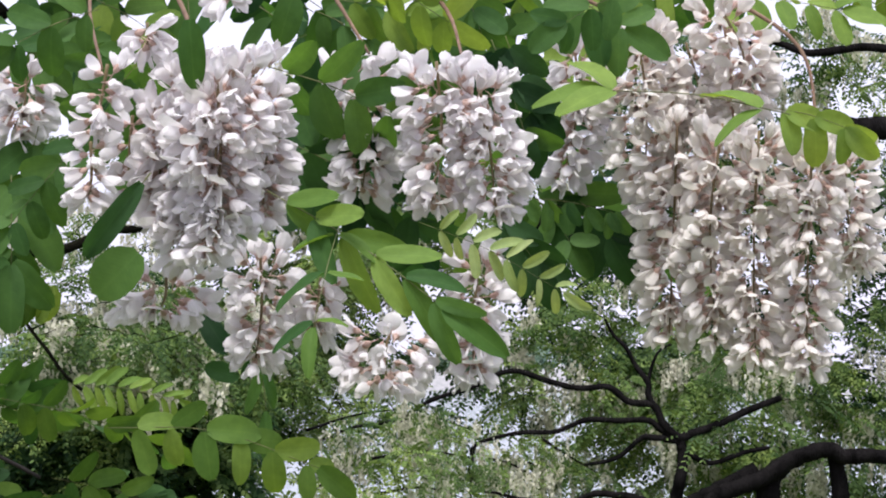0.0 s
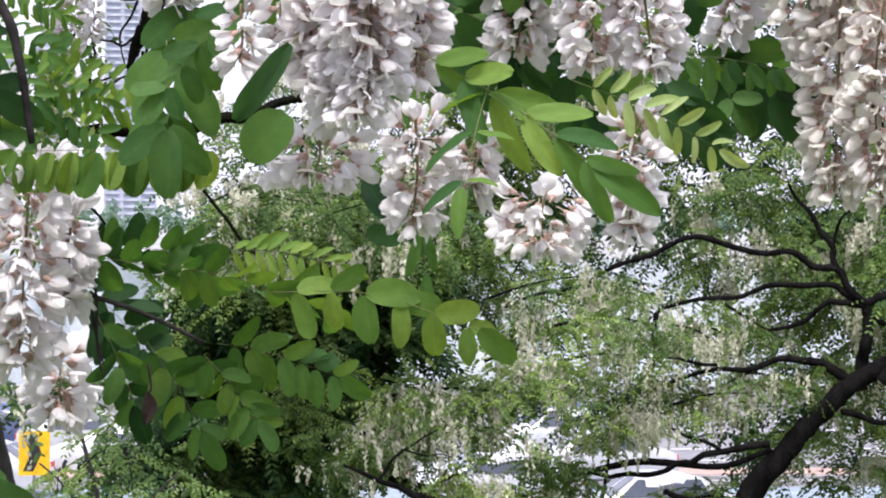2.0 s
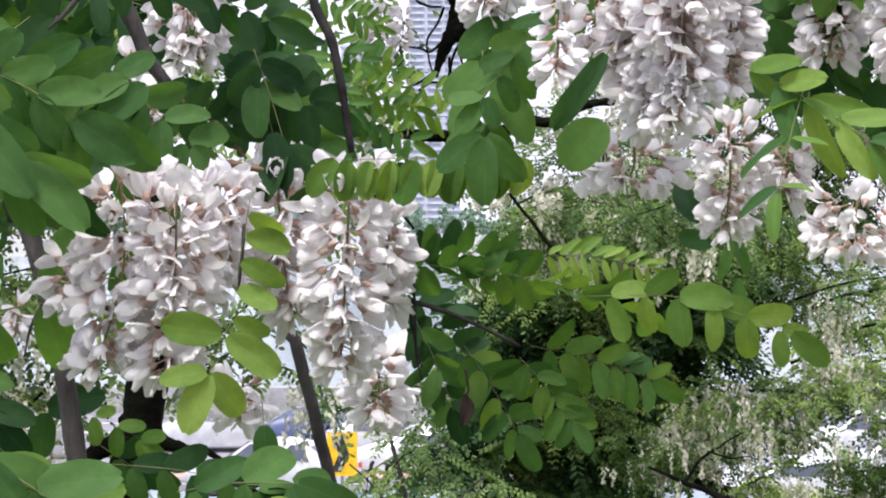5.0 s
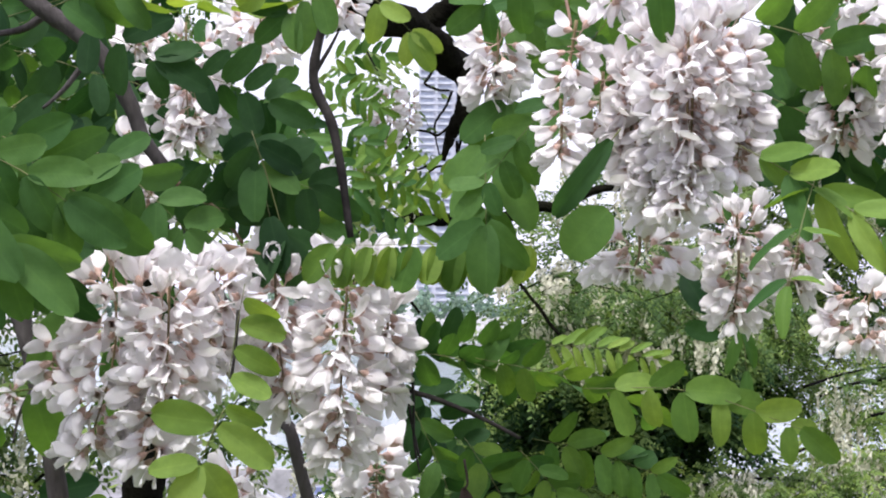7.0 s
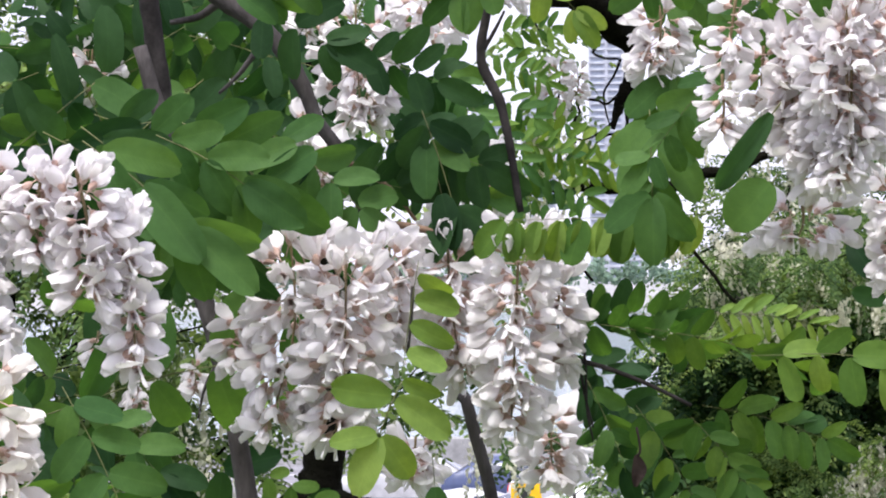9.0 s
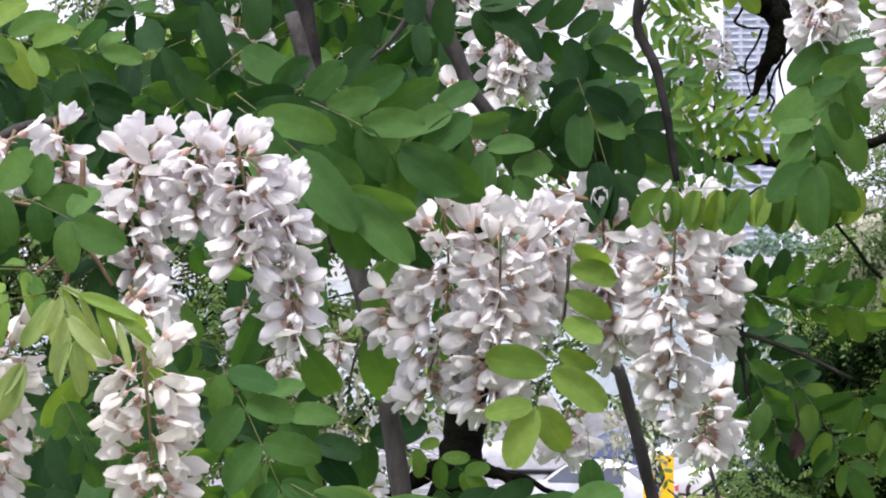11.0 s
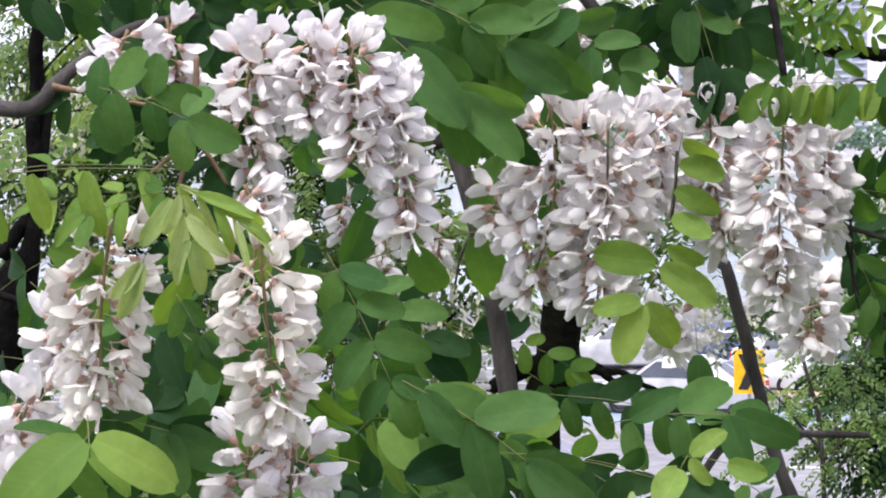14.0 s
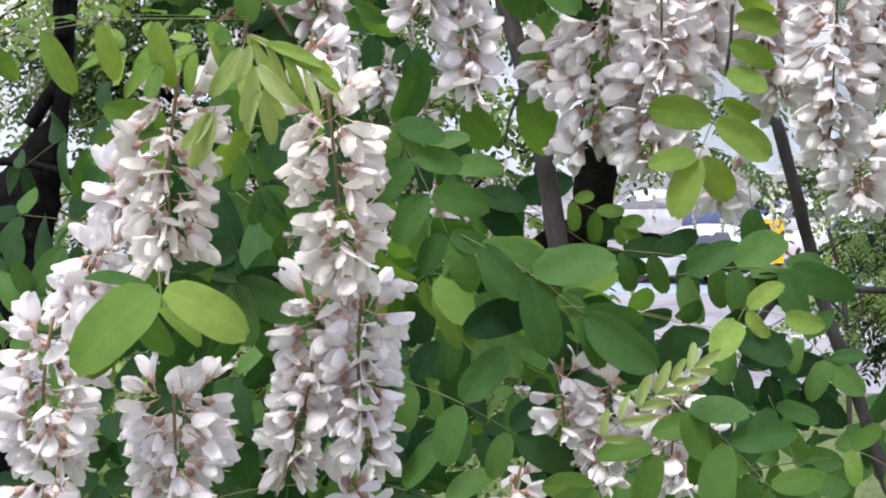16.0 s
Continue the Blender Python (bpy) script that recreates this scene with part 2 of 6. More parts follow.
# ---- leaflets: oval blades along +y, folded along the midrib ----
def leaflet_mesh(tone, v):
    r = random.Random(v * 13 + 1)
    nu, nv = 8, 4
    curl, fold, twist = r.uniform(-0.42, 0.08), r.uniform(0.05, 0.42), r.uniform(-0.45, 0.45)
    wide, bow, ruffle = r.uniform(0.235, 0.285), r.uniform(-0.05, 0.05), r.uniform(0.006, 0.02)
    if tone == "pale":
        wide, fold = 0.16, 0.5
    verts, faces = [], []
    for i in range(nu + 1):
        s = (i / nu) ** 0.92
        w = wide * max(0.015, 1 - abs(2 * (0.04 + 0.955 * s) - 1.02) ** 2.3) ** 0.55
        for j in range(nv + 1):
            q = 2 * j / nv - 1
            x = q * w + bow * math.sin(math.pi * s)
            z = fold * abs(q * w) + curl * s * s + twist * q * w * s + ruffle * math.sin(9 * s + 5 * q + v) - 0.25 * (q * w) ** 2
            # a shallow notch at the blunt tip
            verts.append((x, s - 0.018 * (s > 0.97) * (1 - abs(q)), z))
    for i in range(nu):
        for j in range(nv):
            a = i * (nv + 1) + j
            faces.append((a, a + 1, a + nv + 2, a + nv + 1))
    return mesh_of("leaflet", verts, faces, LEAF[tone])


LEAFLETS = {tone: [leaflet_mesh(tone, v) for v in range(10)] for tone in LEAF}


def frame_of(y, z, at_place, size, slim=1.0):
    y = y.normalized()
    z = (z - z.dot(y) * y).normalized()
    x = y.cross(z)
    m = Matrix((x, y, z)).transposed().to_4x4()
    return Matrix.Translation(at_place) @ m @ Matrix.Diagonal((size * slim, size, size, 1))


DOWN = Vector((0, 0, -1))
LEAF_WORDS = {
    "light": "bright yellow-green compound leaf with thin oval leaflets",
    "fresh": "bright green compound leaf with slender oval leaflets",
    "mid": "fresh green compound leaf with oval leaflets on the branch",
    "dark": "dark bluish-green compound leaf with rounded leaflets, shade put into its green",
    "pale": "pale young compound leaf, its narrow leaflets still folding out",
}


def compound_leaf(base, tip, pairs, size, tone="mid", turn=0.0, hang=0.0, sag=0.04, spread=60, start=0.14, sides=0, end_leaf=True, wild=0.42, roll=0.0, slim=1.0):
    """A pinnate leaf: a thin rachis from base to tip with pairs of oval leaflets. turn: degrees by which the blade leans about its rachis; hang: 0 flat, 1 drooping."""
    pieces = []
    tones = tone.split("+")
    ob = thing("compound_leaf", base, LEAF_WORDS[tones[0]], "leaf", "compound leaves")
    run = tip - base
    n0 = (EYE - (base + tip) / 2).normalized()
    mid = run * 0.5 + Vector((0, 0, sag * run.length)) * (1.0 if hang >= 0 else -1.0)
    pts = [Vector((0, 0, 0)), mid, run]
    path = smooth_path(pts, 8)
    part("rachis", tube("rachis", pts, [size * 0.008, size * 0.010, size * 0.006], STALK, 4, 5, 0.05), ob)
    for i in range(pairs):
        u = start + (0.94 - start) * (i / max(1, pairs - 1))
        k = u * (len(path) - 1)
        p0 = path[int(k)].lerp(path[min(int(k) + 1, len(path) - 1)], k - int(k))
        a = (path[min(int(k) + 1, len(path) - 1)] - path[max(int(k) - 1, 0)]).normalized()
        n = (n0 - n0.dot(a) * a).normalized()
        n = Matrix.Rotation(radians(turn), 3, a) @ n
        s = a.cross(n)
        for sgn in ((-1, 1) if not sides else (sides,)):
            ang = radians(spread + rng.uniform(-14, 14))
            d = sgn * s * math.sin(ang) + a * math.cos(ang) + n * rng.uniform(-wild, wild)
            d = d.lerp(DOWN + 0.35 * sgn * s + 0.15 * a, hang).normalized()
            nn = (n + Vector((rng.uniform(-wild, wild), rng.uniform(-wild, wild), rng.uniform(-wild, wild) + 0.15))).normalized()
            if hang > 0.5:
                nn = (n0 + 0.5 * sgn * a + Vector((rng.uniform(-0.4, 0.4), 0, rng.uniform(-0.2, 0.3)))).normalized()
            if roll:
                nn = Matrix.Rotation(radians(roll + rng.uniform(-10, 10)), 3, d) @ nn
            big = size * rng.uniform(0.82, 1.1) * (1 - 0.22 * abs(2 * u - 0.95))
            pieces.append((rng.choice(LEAFLETS[rng.choice(tones)]), frame_of(d, nn, p0 + d * size * 0.05, big, slim)))
    if end_leaf:
        a = (path[-1] - path[-3]).normalized().lerp(DOWN, hang * 0.6)
        n = Matrix.Rotation(radians(turn), 3, a.normalized()) @ n0
        pieces.append((rng.choice(LEAFLETS[rng.choice(tones)]), frame_of(a, n, path[-1], size * rng.uniform(0.85, 1.05), slim)))
    for me, m in pieces:
        part("leaflet", me, ob, m=m)
    return ob


# ---- pea-like flowers along +y: calyx cup, raised banner, two wings, keel ----
def sheet(outline, nu, nv, bend):
    verts, faces = [], []
    for i in range(nu + 1):
        s = i / nu
        for j in range(nv + 1):
            q = 2 * j / nv - 1
            verts.append(Vector(bend(s, q, outline(s))))
    for i in range(nu):
        for j in range(nv):
            a = i * (nv + 1) + j
            faces.append((a, a + 1, a + nv + 2, a + nv + 1))
    return verts, faces


def rounded(s, wide, claw):
    """Half-width of a petal: a narrow claw, then a full blade with a broad round tip."""
    if s < 0.45:
        return claw + (wide - claw) * math.sin(math.pi / 2 * s / 0.45) ** 0.8
    return wide * max(0.02, 1 - ((s - 0.45) / 0.56) ** 2.6) ** 0.5


def flower_mesh(v):
    r = random.Random(v * 31 + 5)
    opened = (0.08, 0.2, 0.3, 0.38, 0.46, 0.55, 0.65, 0.75, 0.88, 1.0)[v]
    verts, faces = [], []

    def add(vs, fs):
        o = len(verts)
        verts.extend(vs)
        faces.extend(tuple(k + o for k in f) for f in fs)

    # banner: a plump hood over the wings when young, folding back to a broad round sail as the flower opens
    lean, fringe = r.uniform(-0.1, 0.1), r.uniform(0.03, 0.06)
    rise = [0.35 * (1 - k / 24) + 1.75 * opened * (k / 24) ** 1.1 - 1.05 * (1 - opened) * (k / 24) ** 2 for k in range(25)]
    spine = [(0.04, 0.09)]
    for a in rise[1:]:
        spine.append((spine[-1][0] + 0.88 / 24 * math.cos(a), spine[-1][1] + 0.88 / 24 * math.sin(a)))
    wrap = 1.55 - 1.95 * opened
    wrap = wrap if abs(wrap) > 0.1 else 0.1

    def banner(s, q, w):
        s = 1 - (1 - s) ** 1.5
        w = rounded(s, 0.40, 0.08)
        k = min(24, int(round(24 * s)))
        a, (y, z) = rise[k], spine[k]
        drop = w * (1 - math.cos(q * wrap)) / wrap + fringe * math.sin(8 * q + 2 * v) * s * s
        notch = 0.05 * math.exp(-(q * 4) ** 2) * s ** 8
        x = w * math.sin(q * wrap) / wrap + lean * s * s
        return (x, y - notch * math.cos(a) + drop * math.sin(a), z - notch * math.sin(a) - drop * math.cos(a))
    add(*sheet(lambda s: 0.0, 9, 6, banner))
    for sgn in (-1, 1):
        splay, dip, bulge = r.uniform(0.0, 0.2), r.uniform(0.02, 0.2), r.uniform(0.08, 0.16)

        def wing(s, q, w):
            s = 1 - (1 - s) ** 1.5
            w = rounded(s, 0.24, 0.05)
            return (sgn * (0.05 + bulge * math.sin(2.0 * s) + splay * s * s + 0.10 * (q * q - 0.4) * -s + 0.25 * q * w * splay), 0.07 + 0.85 * s, 0.0 - dip * s * s + q * w + 0.015 * math.sin(6 * s + 3 * q))
        vs, fs = sheet(lambda s: 0.0, 7, 4, wing)
        add(vs, fs if sgn > 0 else [f[::-1] for f in fs])

    def keel(s, q, w):
        return (q * w, 0.08 + 0.66 * s, -0.12 - 0.14 * math.sin(2.5 * s) + 0.20 * s * s + 0.8 * abs(q) * w)
    add(*sheet(lambda s: rounded(s, 0.15, 0.04), 6, 4, keel))
    # thin petals crumple, most at their free ends
    for p in verts:
        p += noise.noise_vector(p * 5.0 + Vector((v * 3.7, 0, 0))) * 0.075 * min(1.0, max(0.0, p.y - 0.1))
        p += noise.noise_vector(p * 13.0 + Vector((0, v * 2.1, 0))) * 0.03 * min(1.0, max(0.0, p.y))
    return verts, faces


def calyx_mesh():
    verts, faces = [], []
    rings = ((-0.5, 0.018), (-0.12, 0.024), (-0.07, 0.08), (0.04, 0.125), (0.16, 0.14), (0.24, 0.115))
    for y, w in rings:
        for k in range(8):
            a = math.pi * k / 4
            tooth = 0.05 if (y > 0.25 and k % 2) else 0
            verts.append((w * math.cos(a), y + tooth, w * math.sin(a) + (0.10 * (y + 0.1) if y < -0.05 else 0)))
    for i in range(len(rings) - 1):
        for k in range(8):
            faces.append((i * 8 + k, i * 8 + (k + 1) % 8, i * 8 + 8 + (k + 1) % 8, i * 8 + 8 + k))
    return verts, faces


CV, CF = calyx_mesh()
CALYX_MESH = mesh_of("calyx", CV, CF, CALYX)
PETALS, FLOWERS = {False: [], True: []}, {False: [], True: []}
for v in range(10):
    fv, ff = flower_mesh(v)
    both = ff + [tuple(k + len(fv) for k in f) for f in CF]
    for aged, mat in ((False, PETAL), (True, PETAL_AGED)):
        PETALS[aged].append(mesh_of("flower", fv, ff, mat))
        FLOWERS[aged].append(mesh_of("flower", fv + CV, both, [mat, CALYX], [0] * len(ff) + [1] * len(CF)))


def flower_raceme(top, bottom, wide, flower, label="dense hanging raceme of open white flowers with brownish calyces", tight=1.0, bare=0.0, fine=False, aged=False):
    """A hanging raceme: a bending stalk with flowers all round it. wide: its width; flower: a flower's length; bare: the share of stalk without flowers at the top."""
    ob = thing("flower_raceme", top, label, "flower raceme", "white flower racemes")
    flower *= 0.97
    run = bottom - top
    off = Vector((rng.uniform(-0.08, 0.08), rng.uniform(-0.08, 0.08), 0)) * run.length
    # the flowers at the end hang below the stalk's tip
    pts = [Vector((0, 0, 0)), run * 0.45 + off, run * (1 - min(0.35, 0.7 * flower / run.length))]
    path = smooth_path(pts, 10)
    part("stalk", tube("stalk", pts, [0.0009, 0.0007, 0.0005], RACHIS, 5, 5, 0.05), ob)
    count = max(7, int(tight * run.length / 0.118 * 58 * (0.019 / flower) * min(1.25, max(0.75, wide / (3.0 * flower)))))
    reach = max(0.0035, wide / 2 - 0.7 * flower)
    for i in range(count):
        u = bare + (1 - bare) * (i + rng.random()) / count
        k = u * (len(path) - 1)
        p0 = path[int(k)].lerp(path[min(int(k) + 1, len(path) - 1)], k - int(k))
        a = i * 2.39996 + rng.uniform(-0.4, 0.4)
        out = Vector((math.cos(a), math.sin(a), 0))
        narrow = 1.0 - 0.55 * max(0.0, u - 0.55) / 0.45
        drop = rng.uniform(0.05, 0.8) + 0.9 * max(0, u - 0.6)
        if u < 0.14:
            drop -= rng.uniform(0.6, 2.2)
        d = (out + DOWN * drop + Vector((rng.uniform(-0.3, 0.3), rng.uniform(-0.3, 0.3), rng.uniform(-0.25, 0.25)))).normalized()
        p = p0 + out * reach * narrow * rng.uniform(0.75, 1.15) + DOWN * reach * 0.25
        up = Vector((rng.uniform(-0.7, 0.7), rng.uniform(-0.7, 0.7), 1.0))
        m = frame_of(d, up, p, flower * rng.uniform(0.82, 1.12))
        if fine:
            part("calyx", CALYX_MESH, part("flower", rng.choice(PETALS[aged]), ob, m=m))
        else:
            part("flower", rng.choice(FLOWERS[aged]), ob, m=m)
    return ob


# ---- one mesh of many fronds or blossoms, for crowns ----
def frond_arrays(places, length, leaf, pairs, r, droop=0.35):
    """Pinnate fronds as oval leaflets, six corners each, from places with their ways: returns corner places and faces."""
    vs, fs = [], []
    for c, way in places:
        d = (way + Vector((r.gauss(0, 0.35), r.gauss(0, 0.35), r.gauss(0, 0.25)))).normalized()
        n = Vector((r.gauss(0, 0.45), r.gauss(-0.2, 0.45), 1)).normalized()
        s = d.cross(n).normalized()
        n = s.cross(d)
        ln = length * r.uniform(0.7, 1.15)
        for i in range(pairs):
            u = 0.15 + 0.85 * i / (pairs - 1)
            p = c + d * ln * u + DOWN * droop * ln * u * u
            for g in (-1, 1):
                e = (g * s * 0.85 + d * 0.45 + n * r.uniform(-0.35, 0.25) + DOWN * (droop + 0.15)).normalized()
                w = e.cross(n + Vector((r.uniform(-.4, .4), r.uniform(-.4, .4), 0))).normalized()
                q = leaf * r.uniform(0.75, 1.1)
                o = len(vs)
                vs += [p, p + e * q * 0.3 + w * q * 0.22, p + e * q * 0.75 + w * q * 0.2, p + e * q, p + e * q * 0.72 - w * q * 0.22, p + e * q * 0.28 - w * q * 0.2]
                fs.append((o, o + 1, o + 2, o + 3, o + 4, o + 5))
    return vs, fs


def blossom_arrays(centres, long, petal, count, r):
    """Slim hanging racemes of small petals, each a folded blade of two faces."""
    vs, fs = [], []
    for c in centres:
        ln = long * r.uniform(0.5, 1.2)
        c = c + Vector((r.gauss(0, 0.05), r.gauss(0, 0.05), r.gauss(0, 0.02)))
        for i in range(count):
            u = (i + r.random()) / count
            p = c + DOWN * ln * u + Vector((r.gauss(0, 1), r.gauss(0, 1), 0)) * petal * (0.85 - 0.6 * u)
            a = Vector((r.gauss(0, 0.7), r.gauss(0, 0.7), -1)).normalized() * petal
            b = a.cross(Vector((r.gauss(0, 1), r.gauss(0, 1), 0.1))).normalized() * petal * 0.6
            o = len(vs)
            vs += [p - a, p - b, p + a, p + b]
            fs.append((o, o + 1, o + 2, o + 3))
    return vs, fs


def boughs(blobs, count, r, hollow, spread):
    """Drooping leafy twigs inside the blobs (centre, three half-sizes), with air between them: the twigs as lines, and the places and ways of their fronds."""
    lines, places = [], []
    vol = [b[1] * b[2] * b[3] for b in blobs]
    total = sum(vol)
    for (c, sx, sy, sz), v in zip(blobs, vol):
        for _ in range(max(1, int(count * v / total / 14))):
            while True:
                q = Vector((r.uniform(-1, 1), r.uniform(-1, 1), r.uniform(-1, 1)))
                if hollow < q.length < 1:
                    break
            k = c + Vector((q.x * sx, q.y * sy, q.z * sz))
            way = Vector((q.x + r.gauss(0, 0.5), r.gauss(-0.25, 0.5), r.gauss(0.1, 0.2))).normalized()
            long = spread * r.uniform(1.4, 3.4)
            a = k - way * long * 0.5
            line = [a + way * long * u + DOWN * long * 0.45 * u * u for u in (0.0, 0.35, 0.7, 1.0)]
            lines.append(line)
            side = way.cross(DOWN).normalized()
            for m in range(14):
                u = (m + r.random()) / 14
                p = a + way * long * u + DOWN * long * 0.45 * u * u
                g = 1 if m % 2 else -1
                places.append((p, (side * g * (1.1 - 0.7 * u) + way * (0.35 + 0.6 * u) + DOWN * (0.15 + 0.3 * u)).normalized()))
    return lines, places


def thin_twigs(lines, thick):
    """Fine twigs as three-sided rods, all in one mesh: returns corner places and faces."""
    vs, fs = [], []
    for line in lines:
        o = len(vs)
        for i, p in enumerate(line):
            w = thick * (1.0 - 0.22 * i)
            vs += [p + Vector((w, 0, 0)), p + Vector((-w * 0.5, w * 0.87, 0)), p + Vector((-w * 0.5, -w * 0.87, w * 0.6))]
        for i in range(len(line) - 1):
            for k in range(3):
                fs.append((o + 3 * i + k, o + 3 * i + (k + 1) % 3, o + 3 * i + 3 + (k + 1) % 3, o + 3 * i + 3 + k))
    return vs, fs


def crown(tree, blobs, fronds, leaf, mat, blossoms=0, seed=1, length=0.26, hollow=0.3, petal=0.016, spread=0.22):
    r = random.Random(seed)
    org = tree.location
    lines, places = boughs(blobs, int(fronds * 1.3), r, hollow, spread)
    vs, fs = frond_arrays(places, length, leaf * 0.74, 8, r)
    tagged(part("crown", mesh_of("crown", [v - org for v in vs], fs, mat, smooth=False), tree), kind="stuff")
    vs, fs = thin_twigs(lines, length * 0.028)
    tagged(part("twig_work", mesh_of("twig_work", [v - org for v in vs], fs, BARK_DARK, smooth=False), tree), kind="stuff")
    if blossoms:
        lines, places = boughs(blobs, blossoms, r, hollow, spread)
        vs, fs = blossom_arrays([p for p, way in places], 0.17, petal * 0.85, 18, r)
        tagged(part("blossoms", mesh_of("blossoms", [v - org for v in vs], fs, PETAL_FAR, smooth=False), tree, "faded cream-white hanging blossoms"), kind="stuff")


def sprays(tree, lines, fronds, leaf, mat, blossoms=0, seed=1, length=0.2, petal=0.018, spread=0.1):
    """Leafy sprays: fronds and hanging blossoms set along thin twigs, so that the air between them stays free."""
    r = random.Random(seed)
    org = tree.location
    for k, line in enumerate(lines):
        part("twig", tube("twig", [p - org for p in line], [0.012, 0.008, 0.004], BARK_DARK, 5, 5, 0.2, seed + k), tree)

    def along(count, drop):
        out = []
        while len(out) < count:
            line = r.choice(lines)
            u = r.random() * (len(line) - 1)
            p = line[int(u)].lerp(line[int(u) + 1], u - int(u)) + Vector((r.gauss(0, spread), r.gauss(0, 2 * spread), r.gauss(0, spread * 0.5)))
            for _ in range(r.randint(4, 9)):
                out.append(p + Vector((r.gauss(0, 0.05), r.gauss(0, 0.05), r.gauss(0, 0.025) - drop * abs(r.gauss(0, 0.05)))))
        return out

    vs, fs = frond_arrays([(p, Vector((r.gauss(0, 1), r.gauss(0, 1), r.gauss(-0.2, 0.35))).normalized()) for p in along(int(fronds * 1.2), 0.5)], length, leaf * 0.78, 8, r)
    tagged(part("crown", mesh_of("crown", [v - org for v in vs], fs, mat, smooth=False), tree), kind="stuff")
    if blossoms:
        vs, fs = blossom_arrays(along(blossoms, 0.9), 0.16, petal * 0.85, 18, r)
        tagged(part("blossoms", mesh_of("blossoms", [v - org for v in vs], fs, PETAL_FAR, smooth=False), tree, "faded cream-white hanging blossoms"), kind="stuff")


def limb(tree, points, radii, mat=None, name="limb", sides=8, seed=1):
    o = tree.location
    r = random.Random(seed)
    bent = [points[0] - o]
    for a, b in zip(points, points[1:]):
        k = (b - a).length * 0.07 if name == "limb" else 0.0
        bent += [(a + b) / 2 - o + Vector((r.gauss(0, k), r.gauss(0, k), r.gauss(0, k))), b - o]
    radii = [radii[0]] + [x for a, b in zip(radii, radii[1:]) for x in ((a + b) / 2, b)]
    return part(name, tube(name, bent, radii, mat or BARK_DARK, 6, sides, 0.25, seed), tree)


def side_twig(parent, points, radii, mat=None, seed=1):
    o = parent.location
    return part("side_twig", tube("side_twig", [p - o for p in points], radii, mat or BARK, 6, 7, 0.15, seed), parent)


GROUND_Y = [-3000, -60, -8, 0, 2, 4, 7, 10, 14, 18, 22, 26, 30, 36, 44, 96, 100]
GROUND_Z = [5.4, 5.4, 5.4, 5.4, 5.3, 4.9, 4.0, 3.1, 2.2, 1.5, 0.9, 0.5, 0.2, 0.0, -0.05, -0.05, -3.5]


def on_ground(p, sink=0.25):
    """The place on the bank straight below p, a little under the soil."""
    return Vector((p.x, p.y, float(np.interp(p.y, GROUND_Y, GROUND_Z)) - sink))


def dry_leaf(place, long):
    """A shrivelled brown leaf hanging from its stalk."""
    ob = thing("dry_leaf", place, "shrivelled dark brown leaf hanging from a twig", "dry leaf")
    vs, fs = sheet(lambda t: 0.02 + 0.16 * math.sin(math.pi * min(1, 0.1 + 0.85 * t)) ** 1.2, 8, 4, lambda t, q, w: (q * w * long + 0.06 * long * math.sin(4 * t), 0.10 * long * math.cos(3 * q) * t, -long * (0.25 + 0.75 * t)))
    part("blade", mesh_of("blade", vs, fs, DRY), ob)
    part("leaf_stalk", tube("leaf_stalk", [Vector((0, 0, 0.01)), Vector((0.002, 0, -0.12 * long)), Vector((0, 0, -0.27 * long))], [0.0008, 0.0008, 0.0008], DRY, 3, 5, 0.05), ob)


def rooted(points):
    """The points of a stem, led on down to the soil."""
    g = on_ground(points[-1] + Vector((0.06, 0.08, 0)))
    return [*points, points[-1].lerp(g, 0.12), points[-1].lerp(g, 0.4), g]


def branch(points, radii, label, mat=None, name="branch", seed=1, category="branch"):
    ob = thing(name, points[0], label, category, "branches", tube(name, [p - points[0] for p in points], radii, mat or BARK, 7, 10, 0.2, seed))
    return ob


def leafy(az0, az1, el0, el1, d0, d1, count, tones, seed, size=0.044):
    """Loose compound leaves at the back of the near tree, hanging within a stretch of bearings and heights."""
    global rng
    rng = random.Random(seed)
    for _ in range(count):
        b = at(rng.uniform(az0, az1), rng.uniform(el0, el1), rng.uniform(d0, d1))
        way = Vector((rng.uniform(-1, 1), rng.uniform(-0.6, 0.6), rng.uniform(-0.55, 0.3))).normalized()
        z = size * rng.uniform(0.8, 1.15)
        compound_leaf(b, b + way * z * rng.uniform(2.4, 3.8), rng.randint(3, 5), z, rng.choice(tones), turn=rng.uniform(-50, 50), hang=rng.choice((0.0, 0.2, 0.45)), wild=0.35)

# ---- the ground: one sheet from the bank down to the road level and on to the horizon ----
def setting(name, me, label, category):
    return tagged(new(name, me), label, category, kind="structure")


def ground_mesh():
    ys, zs = GROUND_Y, GROUND_Z
    xs = [-3000, -300, -80, *range(-40, 41, 4), 80, 300, 3000]
    verts = [(x, y, z + (0.18 * noise.noise(Vector((x * 0.3, y * 0.3, 0))) if 3 < y < 34 else 0)) for y, z in zip(ys, zs) for x in xs]
    n = len(xs)
    faces = [(j * n + i, j * n + i + 1, j * n + n + i + 1, j * n + n + i) for j in range(len(ys) - 1) for i in range(n - 1)]
    return mesh_of("ground", verts, faces, SOIL)


def slab(name, x0, x1, y0, y1, z0, z1, mat):
    v = [(x0, y0, z0), (x1, y0, z0), (x1, y1, z0), (x0, y1, z0), (x0, y0, z1), (x1, y0, z1), (x1, y1, z1), (x0, y1, z1)]
    f = [(4, 5, 6, 7), (0, 1, 5, 4), (1, 2, 6, 5), (2, 3, 7, 6), (3, 0, 4, 7)]
    return mesh_of(name, v, f, mat, smooth=False)


